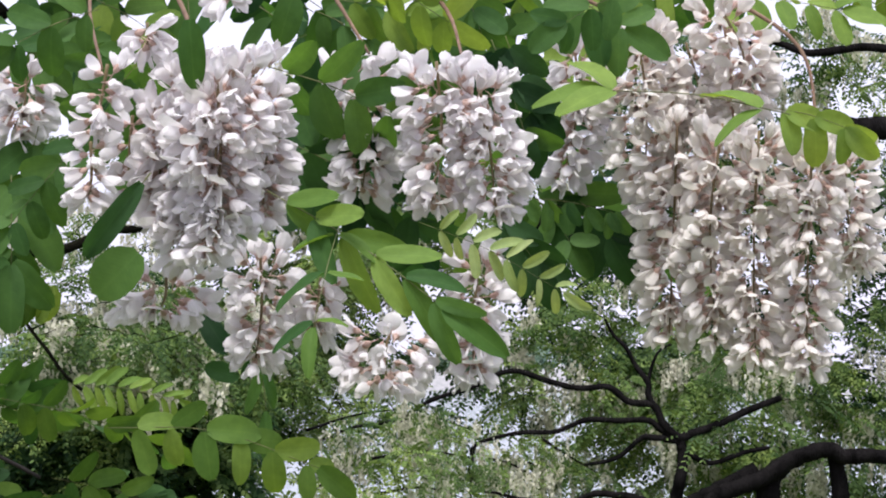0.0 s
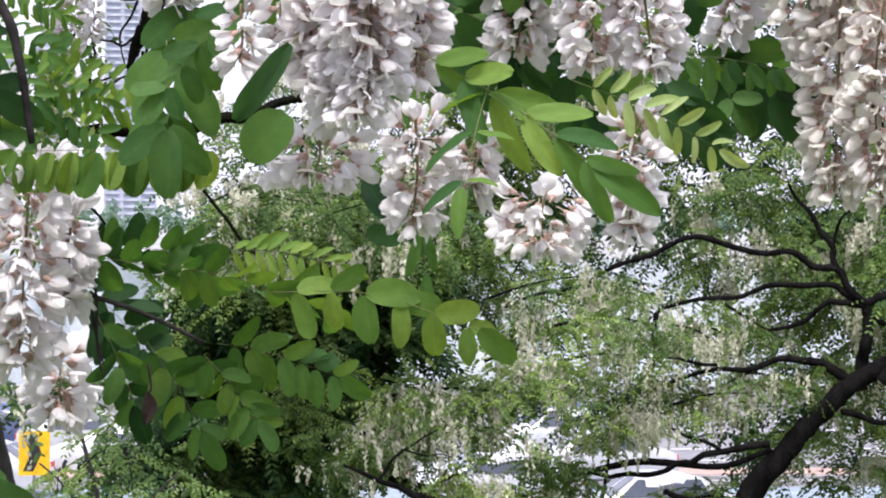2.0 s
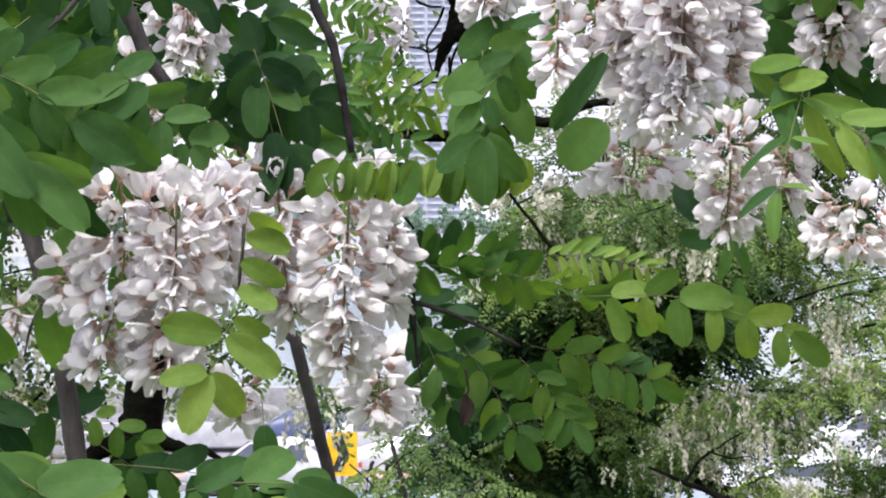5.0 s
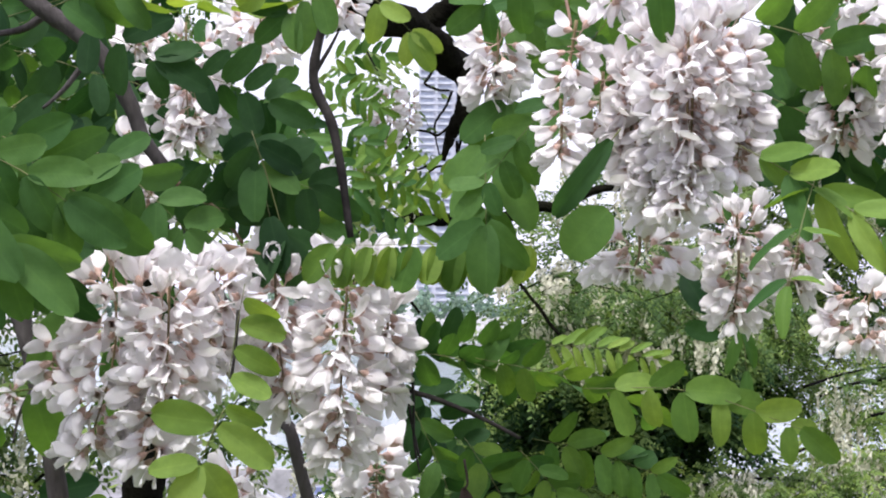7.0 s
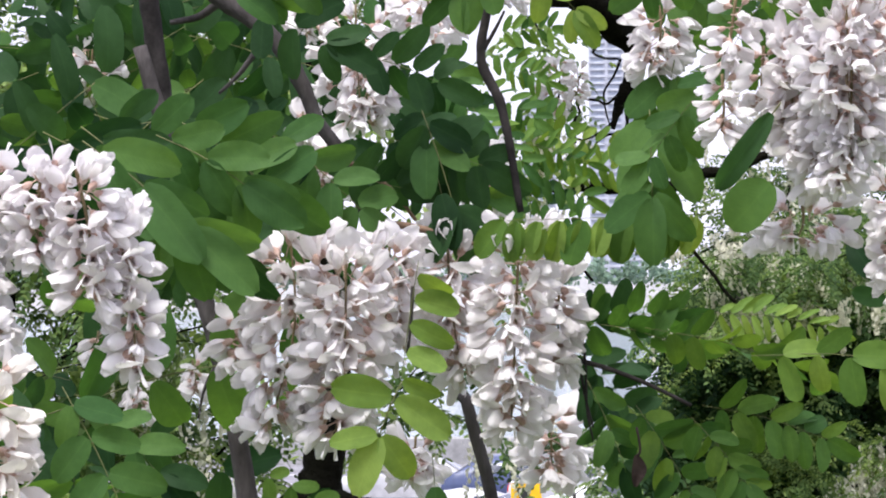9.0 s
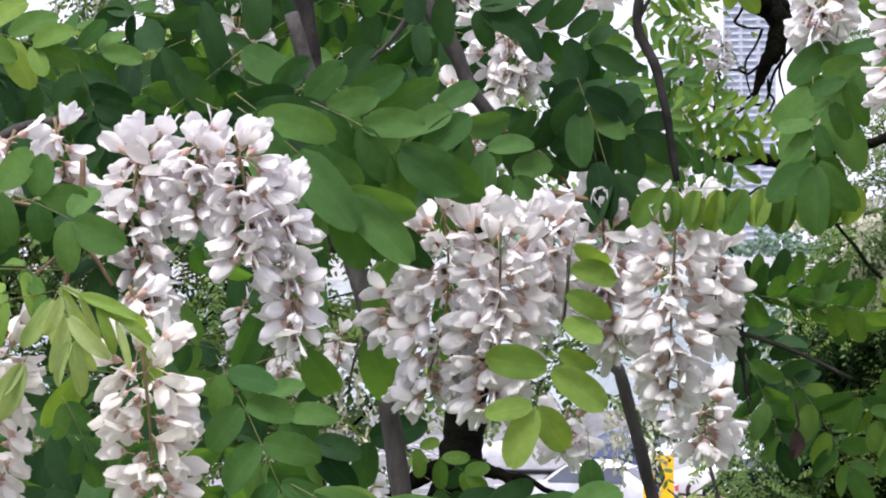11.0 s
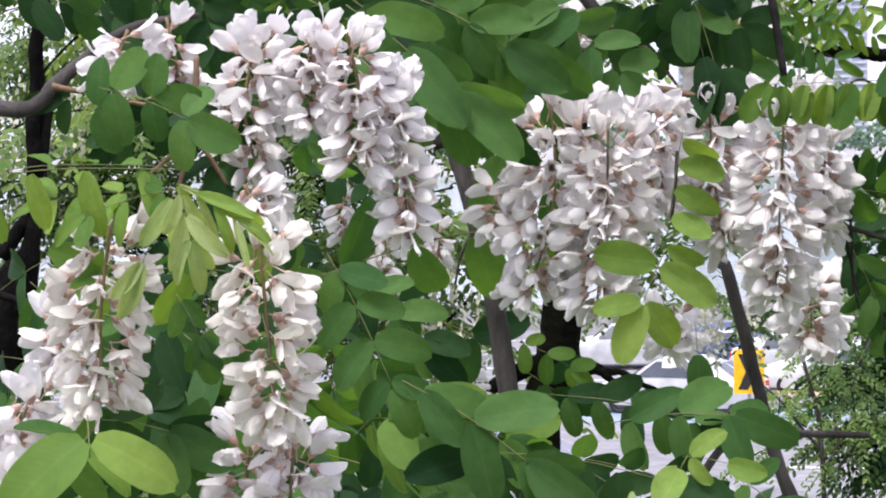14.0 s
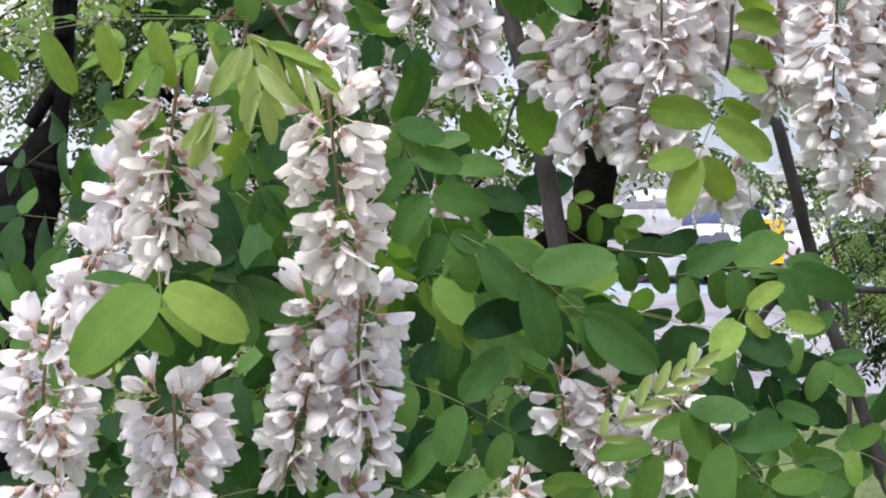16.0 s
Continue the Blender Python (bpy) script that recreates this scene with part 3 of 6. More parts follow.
setting("ground", ground_mesh(), "grassy bank sloping down to the riverside road", "ground")
setting("road", slab("road", -400, 400, 46, 93, -0.3, 0.0, ASPHALT), "pale sunlit asphalt of the riverside road", "road")
setting("cycle_lane", slab("cycle_lane", -400, 400, 62.2, 65.8, -0.1, 0.006, CYCLE), "bluish painted lane along the road", "road")
setting("embankment_wall", slab("embankment_wall", -400, 400, 93, 94.2, -3.0, 0.95, CONCRETE), "low pale concrete wall above the river", "wall")
setting("water", mesh_of("water", [(-3000, 93.5, -2.6), (3000, 93.5, -2.6), (3000, 760, -2.6), (-3000, 760, -2.6)], [(0, 1, 2, 3)], WATER, smooth=False), "wide pale river under an overcast sky", "river")
setting("far_bank", mesh_of("far_bank", [(-3000, 740, -3), (3000, 740, -3), (3000, 752, 2.2), (-3000, 752, 2.2), (3000, 4800, 4), (-3000, 4800, 4)], [(0, 1, 2, 3), (3, 2, 4, 5)], CONCRETE, smooth=False), "pale far bank of the river", "river bank")
for y, w in ((73.5, 0.15), (77.2, 0.15), (84.4, 0.15), (88.2, 0.15), (54.0, 0.15)):
    for k in range(-8, 9):
        setting("lane_mark", slab("lane_mark", k * 6.0 - 1.5, k * 6.0 + 1.5, y, y + w, 0.0, 0.005, LINE), "worn white dash painted on the asphalt", "road marking")
for y in (66.2, 70.9, 81.0):
    setting("kerb", slab("kerb", -200, 200, y, y + 0.3, -0.1, 0.14, CONCRETE), "long pale concrete kerb beside the lane", "kerb")


def traffic_island(x, long):
    """A kerbed island with rounded ends and a red paved top."""
    ob = thing("traffic_island", (x, 68.6, 0), "kerbed traffic island paved in dull red between the lanes", "traffic island", "traffic islands")
    for nm, grow, z1, mat in (("kerb_rim", 0.0, 0.15, CONCRETE), ("paved_top", -0.28, 0.17, PAVING)):
        ring = []
        for k in range(24):
            a = 2 * math.pi * k / 24
            ring.append(((long / 2 - 1.2) * (1 if math.cos(a) > 0 else -1) + (1.2 + grow) * math.cos(a), (1.2 + grow) * math.sin(a)))
        v = [(px, py, 0.0) for px, py in ring] + [(px, py, z1) for px, py in ring]
        f = [(k, (k + 1) % 24, 24 + (k + 1) % 24, 24 + k) for k in range(24)] + [tuple(range(24, 48))]
        part(nm, mesh_of(nm, v, f, mat, smooth=False), ob)


for x, long in ((-14.5, 5), (-6.6, 4.2), (-1.6, 5.5), (8.5, 7), (17.5, 6.5), (25, 6)):
    traffic_island(x, long)

# ---- far bank: woods and two tall blocks, haze mixed into their colours ----
r = random.Random(3)
woods_v, woods_f = [], []
for k in range(150):
    cx, cy, h = -260 + k * 3.6 + r.uniform(-2, 2), 770 + r.uniform(0, 60), r.uniform(6, 13)
    for _ in range(70):
        q = Vector((r.gauss(0, 1), r.gauss(0, 1), r.gauss(0, 1))).normalized() * r.uniform(0.5, 1)
        p = Vector((cx + q.x * 3.2, cy + q.y * 3, 2.5 + h * 0.55 + q.z * h * 0.45))
        a = Vector((r.gauss(0, 1), r.gauss(0, 1), r.gauss(0, 1))).normalized() * 1.1
        b = a.cross(Vector((r.gauss(0, 1), r.gauss(0, 1), r.gauss(0, 1)))).normalized() * 0.9
        o = len(woods_v)
        woods_v += [p - a, p - b, p + a, p + b]
        woods_f.append((o, o + 1, o + 2, o + 3))
woods = tagged(new("far_woods", mesh_of("far_woods", woods_v, woods_f, FAR_BANK, smooth=False)), "hazy bluish-green woods along the far river bank", "woods", kind="stuff")


# wall and panes carry painted haze: bluish, pale, little contrast between them
HAZE_WALL = plain("hazed_facade", (0.44, 0.46, 0.53), (0.51, 0.53, 0.6), 0.05, 0.8, 0.0)
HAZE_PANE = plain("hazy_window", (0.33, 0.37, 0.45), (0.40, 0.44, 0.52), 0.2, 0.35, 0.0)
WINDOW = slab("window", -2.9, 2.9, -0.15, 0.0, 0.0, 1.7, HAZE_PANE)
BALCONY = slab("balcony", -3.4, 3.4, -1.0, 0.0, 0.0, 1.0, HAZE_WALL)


def tower(az, d, wide, floors, label):
    x, y = d * math.sin(radians(az)), d * math.cos(radians(az))
    ob = thing("apartment_tower", (x, y, 3), label, "apartment building", "far towers")
    h = floors * 3.1 + 1.5
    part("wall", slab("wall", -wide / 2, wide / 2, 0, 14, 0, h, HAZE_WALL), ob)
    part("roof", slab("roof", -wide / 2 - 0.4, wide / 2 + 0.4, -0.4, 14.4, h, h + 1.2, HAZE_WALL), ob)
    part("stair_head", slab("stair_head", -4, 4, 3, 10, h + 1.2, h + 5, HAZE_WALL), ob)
    for k in range(floors):
        for c in range(int(wide // 8)):
            cx = -wide / 2 + 4 + 8 * c
            part("balcony", BALCONY, ob, m=pose(cx, 0, 3.1 * k + 1.0))
            part("window", WINDOW, ob, m=pose(cx, 0.03, 3.1 * k + 2.05))


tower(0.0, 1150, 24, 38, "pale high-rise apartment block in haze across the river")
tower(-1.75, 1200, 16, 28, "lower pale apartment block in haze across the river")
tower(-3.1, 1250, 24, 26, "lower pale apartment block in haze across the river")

# ---- parked and passing cars on the road ----
def car(x, y, heading, paint, label, long=4.4):
    ob = thing("car", (x, y, 0), label, "car", "cars on the road")
    ob.rotation_euler = (0, 0, radians(heading))
    s = long / 4.4
    # stations along the length: place, sill, belt height, roof height, half width below, half width of roof
    st = [(-2.2, 0.45, 0.62, 0.62, 0.62, 0.55), (-2.12, 0.3, 0.86, 0.86, 0.78, 0.70), (-1.75, 0.24, 0.95, 0.97, 0.86, 0.72), (-1.2, 0.22, 0.96, 1.3, 0.88, 0.62), (-0.6, 0.22, 0.96, 1.45, 0.89, 0.62),
          (0.0, 0.22, 0.95, 1.47, 0.89, 0.63), (0.5, 0.22, 0.94, 1.38, 0.89, 0.61), (1.05, 0.22, 0.92, 0.98, 0.88, 0.70), (1.6, 0.24, 0.84, 0.86, 0.85, 0.66), (2.05, 0.3, 0.72, 0.73, 0.76, 0.6), (2.2, 0.42, 0.58, 0.58, 0.6, 0.5)]
    verts, faces, fm = [], [], []
    for px, z0, zb, zr, w, wr in st:
        verts += [(px * s, -w, z0), (px * s, -w - 0.02, (z0 + zb) / 2), (px * s, -w + 0.03, zb), (px * s, -wr, zr), (px * s, 0, zr + 0.03), (px * s, wr, zr), (px * s, w - 0.03, zb), (px * s, w + 0.02, (z0 + zb) / 2), (px * s, w, z0)]
    for i in range(len(st) - 1):
        for k in range(8):
            faces.append((i * 9 + k, i * 9 + k + 1, i * 9 + 10 + k, i * 9 + 9 + k))
    faces += [tuple(range(9)), tuple(range(len(st) * 9 - 9, len(st) * 9))[::-1]]
    part("body", mesh_of("body", verts, faces, paint), ob)
    # glass, a little proud of the cabin
    def pane(nm, corners):
        part(nm, mesh_of(nm, [(a * s, b, c) for a, b, c in corners], [(0, 1, 2, 3)], GLASS_DARK, smooth=False), ob)
    for g in (-1, 1):
        pane("side_window", [(-1.25, g * 0.875, 0.99), (0.88, g * 0.875, 0.98), (0.42, g * 0.655, 1.36), (-1.0, g * 0.655, 1.36)])
    pane("windscreen", [(1.06, -0.76, 1.0), (1.06, 0.76, 1.0), (0.5, 0.58, 1.41), (0.5, -0.58, 1.41)])
    pane("rear_window", [(-1.74, -0.74, 1.0), (-1.74, 0.74, 1.0), (-1.2, 0.58, 1.33), (-1.2, -0.58, 1.33)])
    for px in (-1.38, 1.36):
        for g in (-1, 1):
            wheel = part("wheel", ring_mesh("wheel", 0.20, 0.315, 0.2, RUBBER), ob, m=pose(px * s, g * 0.77, 0.315))
            part("rim", ring_mesh("rim", 0.04, 0.205, 0.17, RIM), wheel)
    for g in (-1, 1):
        part("tail_lamp", slab("tail_lamp", -2.17 * s, -2.05 * s, g * 0.6 - 0.13, g * 0.6 + 0.13, 0.66, 0.84, LAMP_RED), ob)
        part("headlight", slab("headlight", 2.0 * s, 2.14 * s, g * 0.55 - 0.14, g * 0.55 + 0.14, 0.56, 0.68, LINE), ob)
    return ob


RIM = plain("dull_rim", (0.05, 0.05, 0.055), (0.09, 0.09, 0.095), 6, 0.45, 0.1, 0.002)


def ring_mesh(name, r0, r1, wide, mat):
    v, f, n = [], [], 20
    for k in range(n):
        a = 2 * math.pi * k / n
        for rr, y in ((r0, -wide / 2), (r1 * 0.97, -wide / 2), (r1, -wide / 4), (r1, wide / 4), (r1 * 0.97, wide / 2), (r0, wide / 2)):
            v.append((rr * math.cos(a), y, rr * math.sin(a)))
    for k in range(n):
        for j in range(6):
            f.append((k * 6 + j, k * 6 + (j + 1) % 6, ((k + 1) % n) * 6 + (j + 1) % 6, ((k + 1) % n) * 6 + j))
    return mesh_of(name, v, f, mat)


WHITE_CAR, SILVER_CAR, BLUE_CAR, BLACK_CAR = car_paint("white_car_paint", (0.44, 0.44, 0.46)), car_paint("silver_car_paint", (0.5, 0.51, 0.53)), car_paint("blue_car_paint", (0.05, 0.07, 0.16)), car_paint("black_car_paint", (0.02, 0.02, 0.025))
car(12.57, 67.11, 180, WHITE_CAR, "white saloon car on the riverside road")
car(11.67, 55.44, 180, WHITE_CAR, "white saloon car on the near lane")
car(9.44, 63.67, 180, SILVER_CAR, "silver saloon car on the riverside road")
car(13.81, 77.43, 0, BLUE_CAR, "dark blue saloon car on the far lane")
car(13.03, 74.96, 180, SILVER_CAR, "silver saloon car on the far lane")
car(8.90, 60.93, 180, WHITE_CAR, "white saloon car on the near lane")
car(14.22, 78.71, 0, BLACK_CAR, "dark saloon car on the far lane")
car(-4.14, 64.96, 165, WHITE_CAR, "white saloon car with red tail lamps")
car(-6.55, 77.75, 180, WHITE_CAR, "white saloon car on the riverside road")
car(-0.11, 69.87, 180, SILVER_CAR, "silver saloon car on the riverside road")
car(-6.61, 47.30, 180, BLUE_CAR, "dark blue saloon car on the near lane")
car(-3.20, 77.29, 0, BLUE_CAR, "dark blue saloon car on the far lane")
car(-1.06, 74.17, 0, WHITE_CAR, "white saloon car on the far lane")



def chevron_sign(place):
    """A yellow board on a grey post with a black bent arrow."""
    ob = thing("road_sign", place, "yellow warning board with a black slanted arrow on a grey post", "road sign")
    part("post", tube("post", [Vector((0, 0.06, 0)), Vector((0, 0.06, 2.2))], [0.04, 0.04], METAL, 2, 8, 0.0), ob)
    part("board", slab("board", -0.36, 0.36, -0.02, 0.02, 1.03, 2.07, YELLOW), ob)
    arrow = [(-0.26, 1.97), (0.02, 1.97), (0.17, 1.55), (-0.02, 1.13), (-0.26, 1.13), (-0.08, 1.55)]
    part("arrow", mesh_of("arrow", [(ax, -0.026, az) for ax, az in arrow], [tuple(range(6))[::-1]], BLACK, smooth=False), ob, "black slanted arrow")


chevron_sign((-2.17, 59.53, 0.0))

# ---- trees of the middle distance ----

tree = thing("shrub", on_ground(at(-0.46, 0, 8)), "thin young shrub with small light green leaves on the bank", "shrub", "background trees")
limb(tree, [tree.location, at(-0.46, -9.21, 8.175), at(-0.50, -7.33, 8.140), at(-0.62, -6.07, 8.120), at(-1.01, -4.69, 8.097), at(-1.66, -3.42, 8.076)], [0.0103, 0.0090, 0.0081, 0.0072, 0.0054, 0.0027], BARK, "stem", seed=1)
limb(tree, [at(-0.50, -7.46, 8.142), at(-0.24, -6.19, 8.129), at(0.38, -4.91, 8.128), at(0.75, -4.02, 8.128)], [0.0063, 0.0054, 0.0045, 0.0027], BARK, "limb", seed=2)
limb(tree, [at(-0.53, -6.95, 8.134), at(-1.25, -6.09, 8.108), at(-1.89, -5.47, 8.090)], [0.0054, 0.0045, 0.0027], BARK, "limb", seed=3)
limb(tree, [at(-0.47, -7.71, 8.147), at(0.52, -6.42, 8.148), at(1.27, -5.65, 8.156)], [0.0054, 0.0045, 0.0027], BARK, "limb", seed=4)
crown(tree, [(at(-0.88, -4.94, 8.10), 0.162, 0.10, 0.216),
              (at(0.39, -5.42, 8.13), 0.198, 0.12, 0.198),
              (at(-1.38, -5.84, 8.10), 0.126, 0.08, 0.108),
              (at(-0.48, -6.70, 8.13), 0.252, 0.15, 0.144)], 130, 0.03, FAR_LEAF_LIGHT, blossoms=0, seed=5, length=0.14, hollow=0.0, petal=0.016, spread=0.12)

tree = thing("locust_tree", on_ground(at(12.69, 0, 18)), "old locust tree with dark crooked limbs and fading blossoms", "tree", "background trees")
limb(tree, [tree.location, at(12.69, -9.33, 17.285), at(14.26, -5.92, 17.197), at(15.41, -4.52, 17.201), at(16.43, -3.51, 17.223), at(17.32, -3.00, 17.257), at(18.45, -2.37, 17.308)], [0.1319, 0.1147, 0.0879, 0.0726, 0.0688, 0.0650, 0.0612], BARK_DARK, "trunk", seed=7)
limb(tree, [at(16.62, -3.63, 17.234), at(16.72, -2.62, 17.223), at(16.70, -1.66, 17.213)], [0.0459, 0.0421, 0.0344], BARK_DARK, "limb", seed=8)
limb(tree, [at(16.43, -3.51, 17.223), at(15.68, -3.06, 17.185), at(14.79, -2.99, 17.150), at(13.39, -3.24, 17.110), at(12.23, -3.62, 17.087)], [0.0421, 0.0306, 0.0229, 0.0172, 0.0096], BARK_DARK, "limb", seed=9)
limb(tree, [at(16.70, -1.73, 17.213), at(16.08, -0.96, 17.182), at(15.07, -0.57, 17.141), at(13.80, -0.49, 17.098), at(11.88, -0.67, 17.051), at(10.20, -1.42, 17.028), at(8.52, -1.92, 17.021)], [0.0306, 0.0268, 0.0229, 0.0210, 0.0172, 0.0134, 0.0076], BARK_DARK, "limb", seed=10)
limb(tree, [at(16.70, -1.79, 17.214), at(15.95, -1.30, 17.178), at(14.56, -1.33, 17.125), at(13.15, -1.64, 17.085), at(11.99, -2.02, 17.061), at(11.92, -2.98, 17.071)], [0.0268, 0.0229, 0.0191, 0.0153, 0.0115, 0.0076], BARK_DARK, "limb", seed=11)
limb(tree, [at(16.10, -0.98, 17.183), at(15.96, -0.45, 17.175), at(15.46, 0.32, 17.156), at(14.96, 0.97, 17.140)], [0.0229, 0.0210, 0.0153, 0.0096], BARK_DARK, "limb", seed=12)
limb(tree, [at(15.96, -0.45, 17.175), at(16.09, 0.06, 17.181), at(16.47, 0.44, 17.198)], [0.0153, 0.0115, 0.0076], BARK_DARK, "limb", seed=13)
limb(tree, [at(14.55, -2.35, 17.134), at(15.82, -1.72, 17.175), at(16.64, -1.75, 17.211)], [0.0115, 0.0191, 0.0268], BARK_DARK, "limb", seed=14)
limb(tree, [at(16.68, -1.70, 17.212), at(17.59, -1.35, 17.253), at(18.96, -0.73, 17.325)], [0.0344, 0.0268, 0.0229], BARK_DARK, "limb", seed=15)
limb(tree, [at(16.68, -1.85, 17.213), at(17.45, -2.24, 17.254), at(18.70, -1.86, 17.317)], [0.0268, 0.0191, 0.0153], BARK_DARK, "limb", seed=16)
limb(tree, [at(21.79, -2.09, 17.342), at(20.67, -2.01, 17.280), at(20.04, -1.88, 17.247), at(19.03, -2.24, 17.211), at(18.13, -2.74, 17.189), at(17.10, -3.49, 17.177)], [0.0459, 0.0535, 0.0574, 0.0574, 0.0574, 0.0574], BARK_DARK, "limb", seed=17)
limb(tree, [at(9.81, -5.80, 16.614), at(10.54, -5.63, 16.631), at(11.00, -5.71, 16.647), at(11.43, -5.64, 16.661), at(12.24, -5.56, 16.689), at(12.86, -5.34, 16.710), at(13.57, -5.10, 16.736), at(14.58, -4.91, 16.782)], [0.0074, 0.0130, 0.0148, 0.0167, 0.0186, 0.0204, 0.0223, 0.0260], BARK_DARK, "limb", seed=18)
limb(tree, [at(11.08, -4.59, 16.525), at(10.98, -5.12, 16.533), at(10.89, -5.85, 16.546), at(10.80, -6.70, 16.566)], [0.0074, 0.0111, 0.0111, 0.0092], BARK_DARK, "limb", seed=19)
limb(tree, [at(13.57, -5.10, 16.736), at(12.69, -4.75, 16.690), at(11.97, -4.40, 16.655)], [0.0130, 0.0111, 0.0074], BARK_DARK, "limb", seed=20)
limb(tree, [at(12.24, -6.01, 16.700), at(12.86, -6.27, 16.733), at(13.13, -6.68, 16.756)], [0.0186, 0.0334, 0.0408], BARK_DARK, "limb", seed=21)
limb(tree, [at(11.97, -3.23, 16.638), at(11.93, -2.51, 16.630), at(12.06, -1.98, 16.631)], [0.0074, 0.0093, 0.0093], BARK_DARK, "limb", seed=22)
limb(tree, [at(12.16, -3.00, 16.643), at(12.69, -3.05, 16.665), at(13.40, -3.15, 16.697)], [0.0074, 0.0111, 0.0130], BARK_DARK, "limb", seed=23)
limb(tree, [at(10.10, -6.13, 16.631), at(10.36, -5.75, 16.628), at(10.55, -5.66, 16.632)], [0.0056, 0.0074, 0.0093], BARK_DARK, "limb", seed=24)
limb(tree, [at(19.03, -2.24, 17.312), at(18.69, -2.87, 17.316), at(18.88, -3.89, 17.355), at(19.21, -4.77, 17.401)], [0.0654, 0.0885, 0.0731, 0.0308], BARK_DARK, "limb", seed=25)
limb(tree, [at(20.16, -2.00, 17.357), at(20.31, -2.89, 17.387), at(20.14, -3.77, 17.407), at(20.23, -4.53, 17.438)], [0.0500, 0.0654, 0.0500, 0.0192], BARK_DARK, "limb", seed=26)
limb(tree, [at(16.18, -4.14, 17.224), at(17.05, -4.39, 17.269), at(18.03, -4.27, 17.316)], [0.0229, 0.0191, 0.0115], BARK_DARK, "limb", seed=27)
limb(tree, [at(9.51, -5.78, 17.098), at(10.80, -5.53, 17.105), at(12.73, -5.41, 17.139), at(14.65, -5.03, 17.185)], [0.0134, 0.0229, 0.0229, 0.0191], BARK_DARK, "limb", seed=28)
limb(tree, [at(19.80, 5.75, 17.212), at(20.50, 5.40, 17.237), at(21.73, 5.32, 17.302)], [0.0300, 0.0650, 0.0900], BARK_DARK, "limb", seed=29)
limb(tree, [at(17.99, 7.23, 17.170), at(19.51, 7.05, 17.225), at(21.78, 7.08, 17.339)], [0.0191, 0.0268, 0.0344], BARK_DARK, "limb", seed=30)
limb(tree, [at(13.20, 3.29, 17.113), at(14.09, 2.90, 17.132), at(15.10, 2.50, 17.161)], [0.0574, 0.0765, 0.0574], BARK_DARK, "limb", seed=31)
crown(tree, [(at(17.78, -1.20, 18.15), 1.336, 0.80, 0.729),
              (at(20.45, 4.09, 18.74), 0.666, 0.40, 1.332),
              (at(15.26, -0.14, 18.56), 1.082, 0.65, 0.624),
              (at(21.57, -1.01, 18.32), 0.810, 0.49, 0.972),
              (at(16.01, 4.86, 19.08), 1.111, 0.67, 0.940),
              (at(10.18, 3.70, 19.00), 1.282, 0.77, 1.111),
              (at(19.88, 6.65, 18.75), 0.832, 0.50, 0.749),
              (at(20.80, 7.60, 19.00), 0.800, 0.50, 0.550),
              (at(5.05, 4.41, 19.12), 1.282, 0.77, 1.282),
              (at(13.74, 0.92, 18.02), 0.648, 0.39, 0.445),
              (at(17.18, -4.39, 17.78), 0.787, 0.47, 0.630),
              (at(14.06, -0.04, 18.61), 0.915, 0.55, 0.499)], 2300, 0.06, FAR_LEAF, blossoms=1500, seed=32, length=0.26, hollow=0.2, petal=0.022, spread=0.14)
crown(tree, [(at(17.78, -1.20, 18.45), 1.358, 0.81, 0.741),
              (at(16.57, -2.36, 18.43), 0.819, 0.49, 0.532),
              (at(17.18, -4.90, 18.10), 0.881, 0.53, 0.480),
              (at(14.06, -0.43, 18.41), 0.823, 0.49, 0.329),
              (at(10.17, 3.05, 18.50), 1.248, 0.75, 0.666),
              (at(15.03, 1.28, 19.04), 0.812, 0.49, 0.342),
              (at(20.61, 0.78, 19.26), 0.470, 0.28, 0.427),
              (at(20.50, 6.12, 19.08), 0.550, 0.33, 0.634)], 1700, 0.06, FAR_LEAF_LIGHT, blossoms=600, seed=33, length=0.26, hollow=0.2, petal=0.02, spread=0.12)
# back layer in darker leaves: the crown's inner shade put into colour
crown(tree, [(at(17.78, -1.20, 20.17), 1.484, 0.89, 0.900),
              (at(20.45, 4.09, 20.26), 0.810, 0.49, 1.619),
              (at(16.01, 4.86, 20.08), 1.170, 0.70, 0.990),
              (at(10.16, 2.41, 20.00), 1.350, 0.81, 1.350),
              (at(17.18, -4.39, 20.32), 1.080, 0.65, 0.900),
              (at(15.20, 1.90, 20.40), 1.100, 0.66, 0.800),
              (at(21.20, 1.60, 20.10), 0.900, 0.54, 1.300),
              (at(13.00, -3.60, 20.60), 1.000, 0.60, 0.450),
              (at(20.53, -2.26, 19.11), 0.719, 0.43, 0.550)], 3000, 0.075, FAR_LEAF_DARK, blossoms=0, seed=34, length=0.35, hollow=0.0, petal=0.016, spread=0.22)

tree = thing("broadleaf_tree", on_ground(at(3.29, 0, 17)), "dense dark green broadleaf tree on the bank", "tree", "background trees")
limb(tree, [tree.location, at(3.29, -11.90, 17.321), at(3.43, -8.13, 17.140), at(3.69, -5.59, 17.062), at(3.95, -3.02, 17.019), at(4.09, -1.09, 17.008)], [0.1319, 0.1147, 0.0956, 0.0688, 0.0459, 0.0229], BARK_DARK, "trunk", seed=36)
limb(tree, [at(3.56, -6.22, 17.079), at(2.53, -4.30, 17.036), at(1.89, -3.01, 17.021)], [0.0421, 0.0268, 0.0115], BARK_DARK, "limb", seed=37)
limb(tree, [at(3.76, -5.59, 17.063), at(4.98, -4.30, 17.044), at(5.63, -3.02, 17.033)], [0.0382, 0.0268, 0.0115], BARK_DARK, "limb", seed=38)
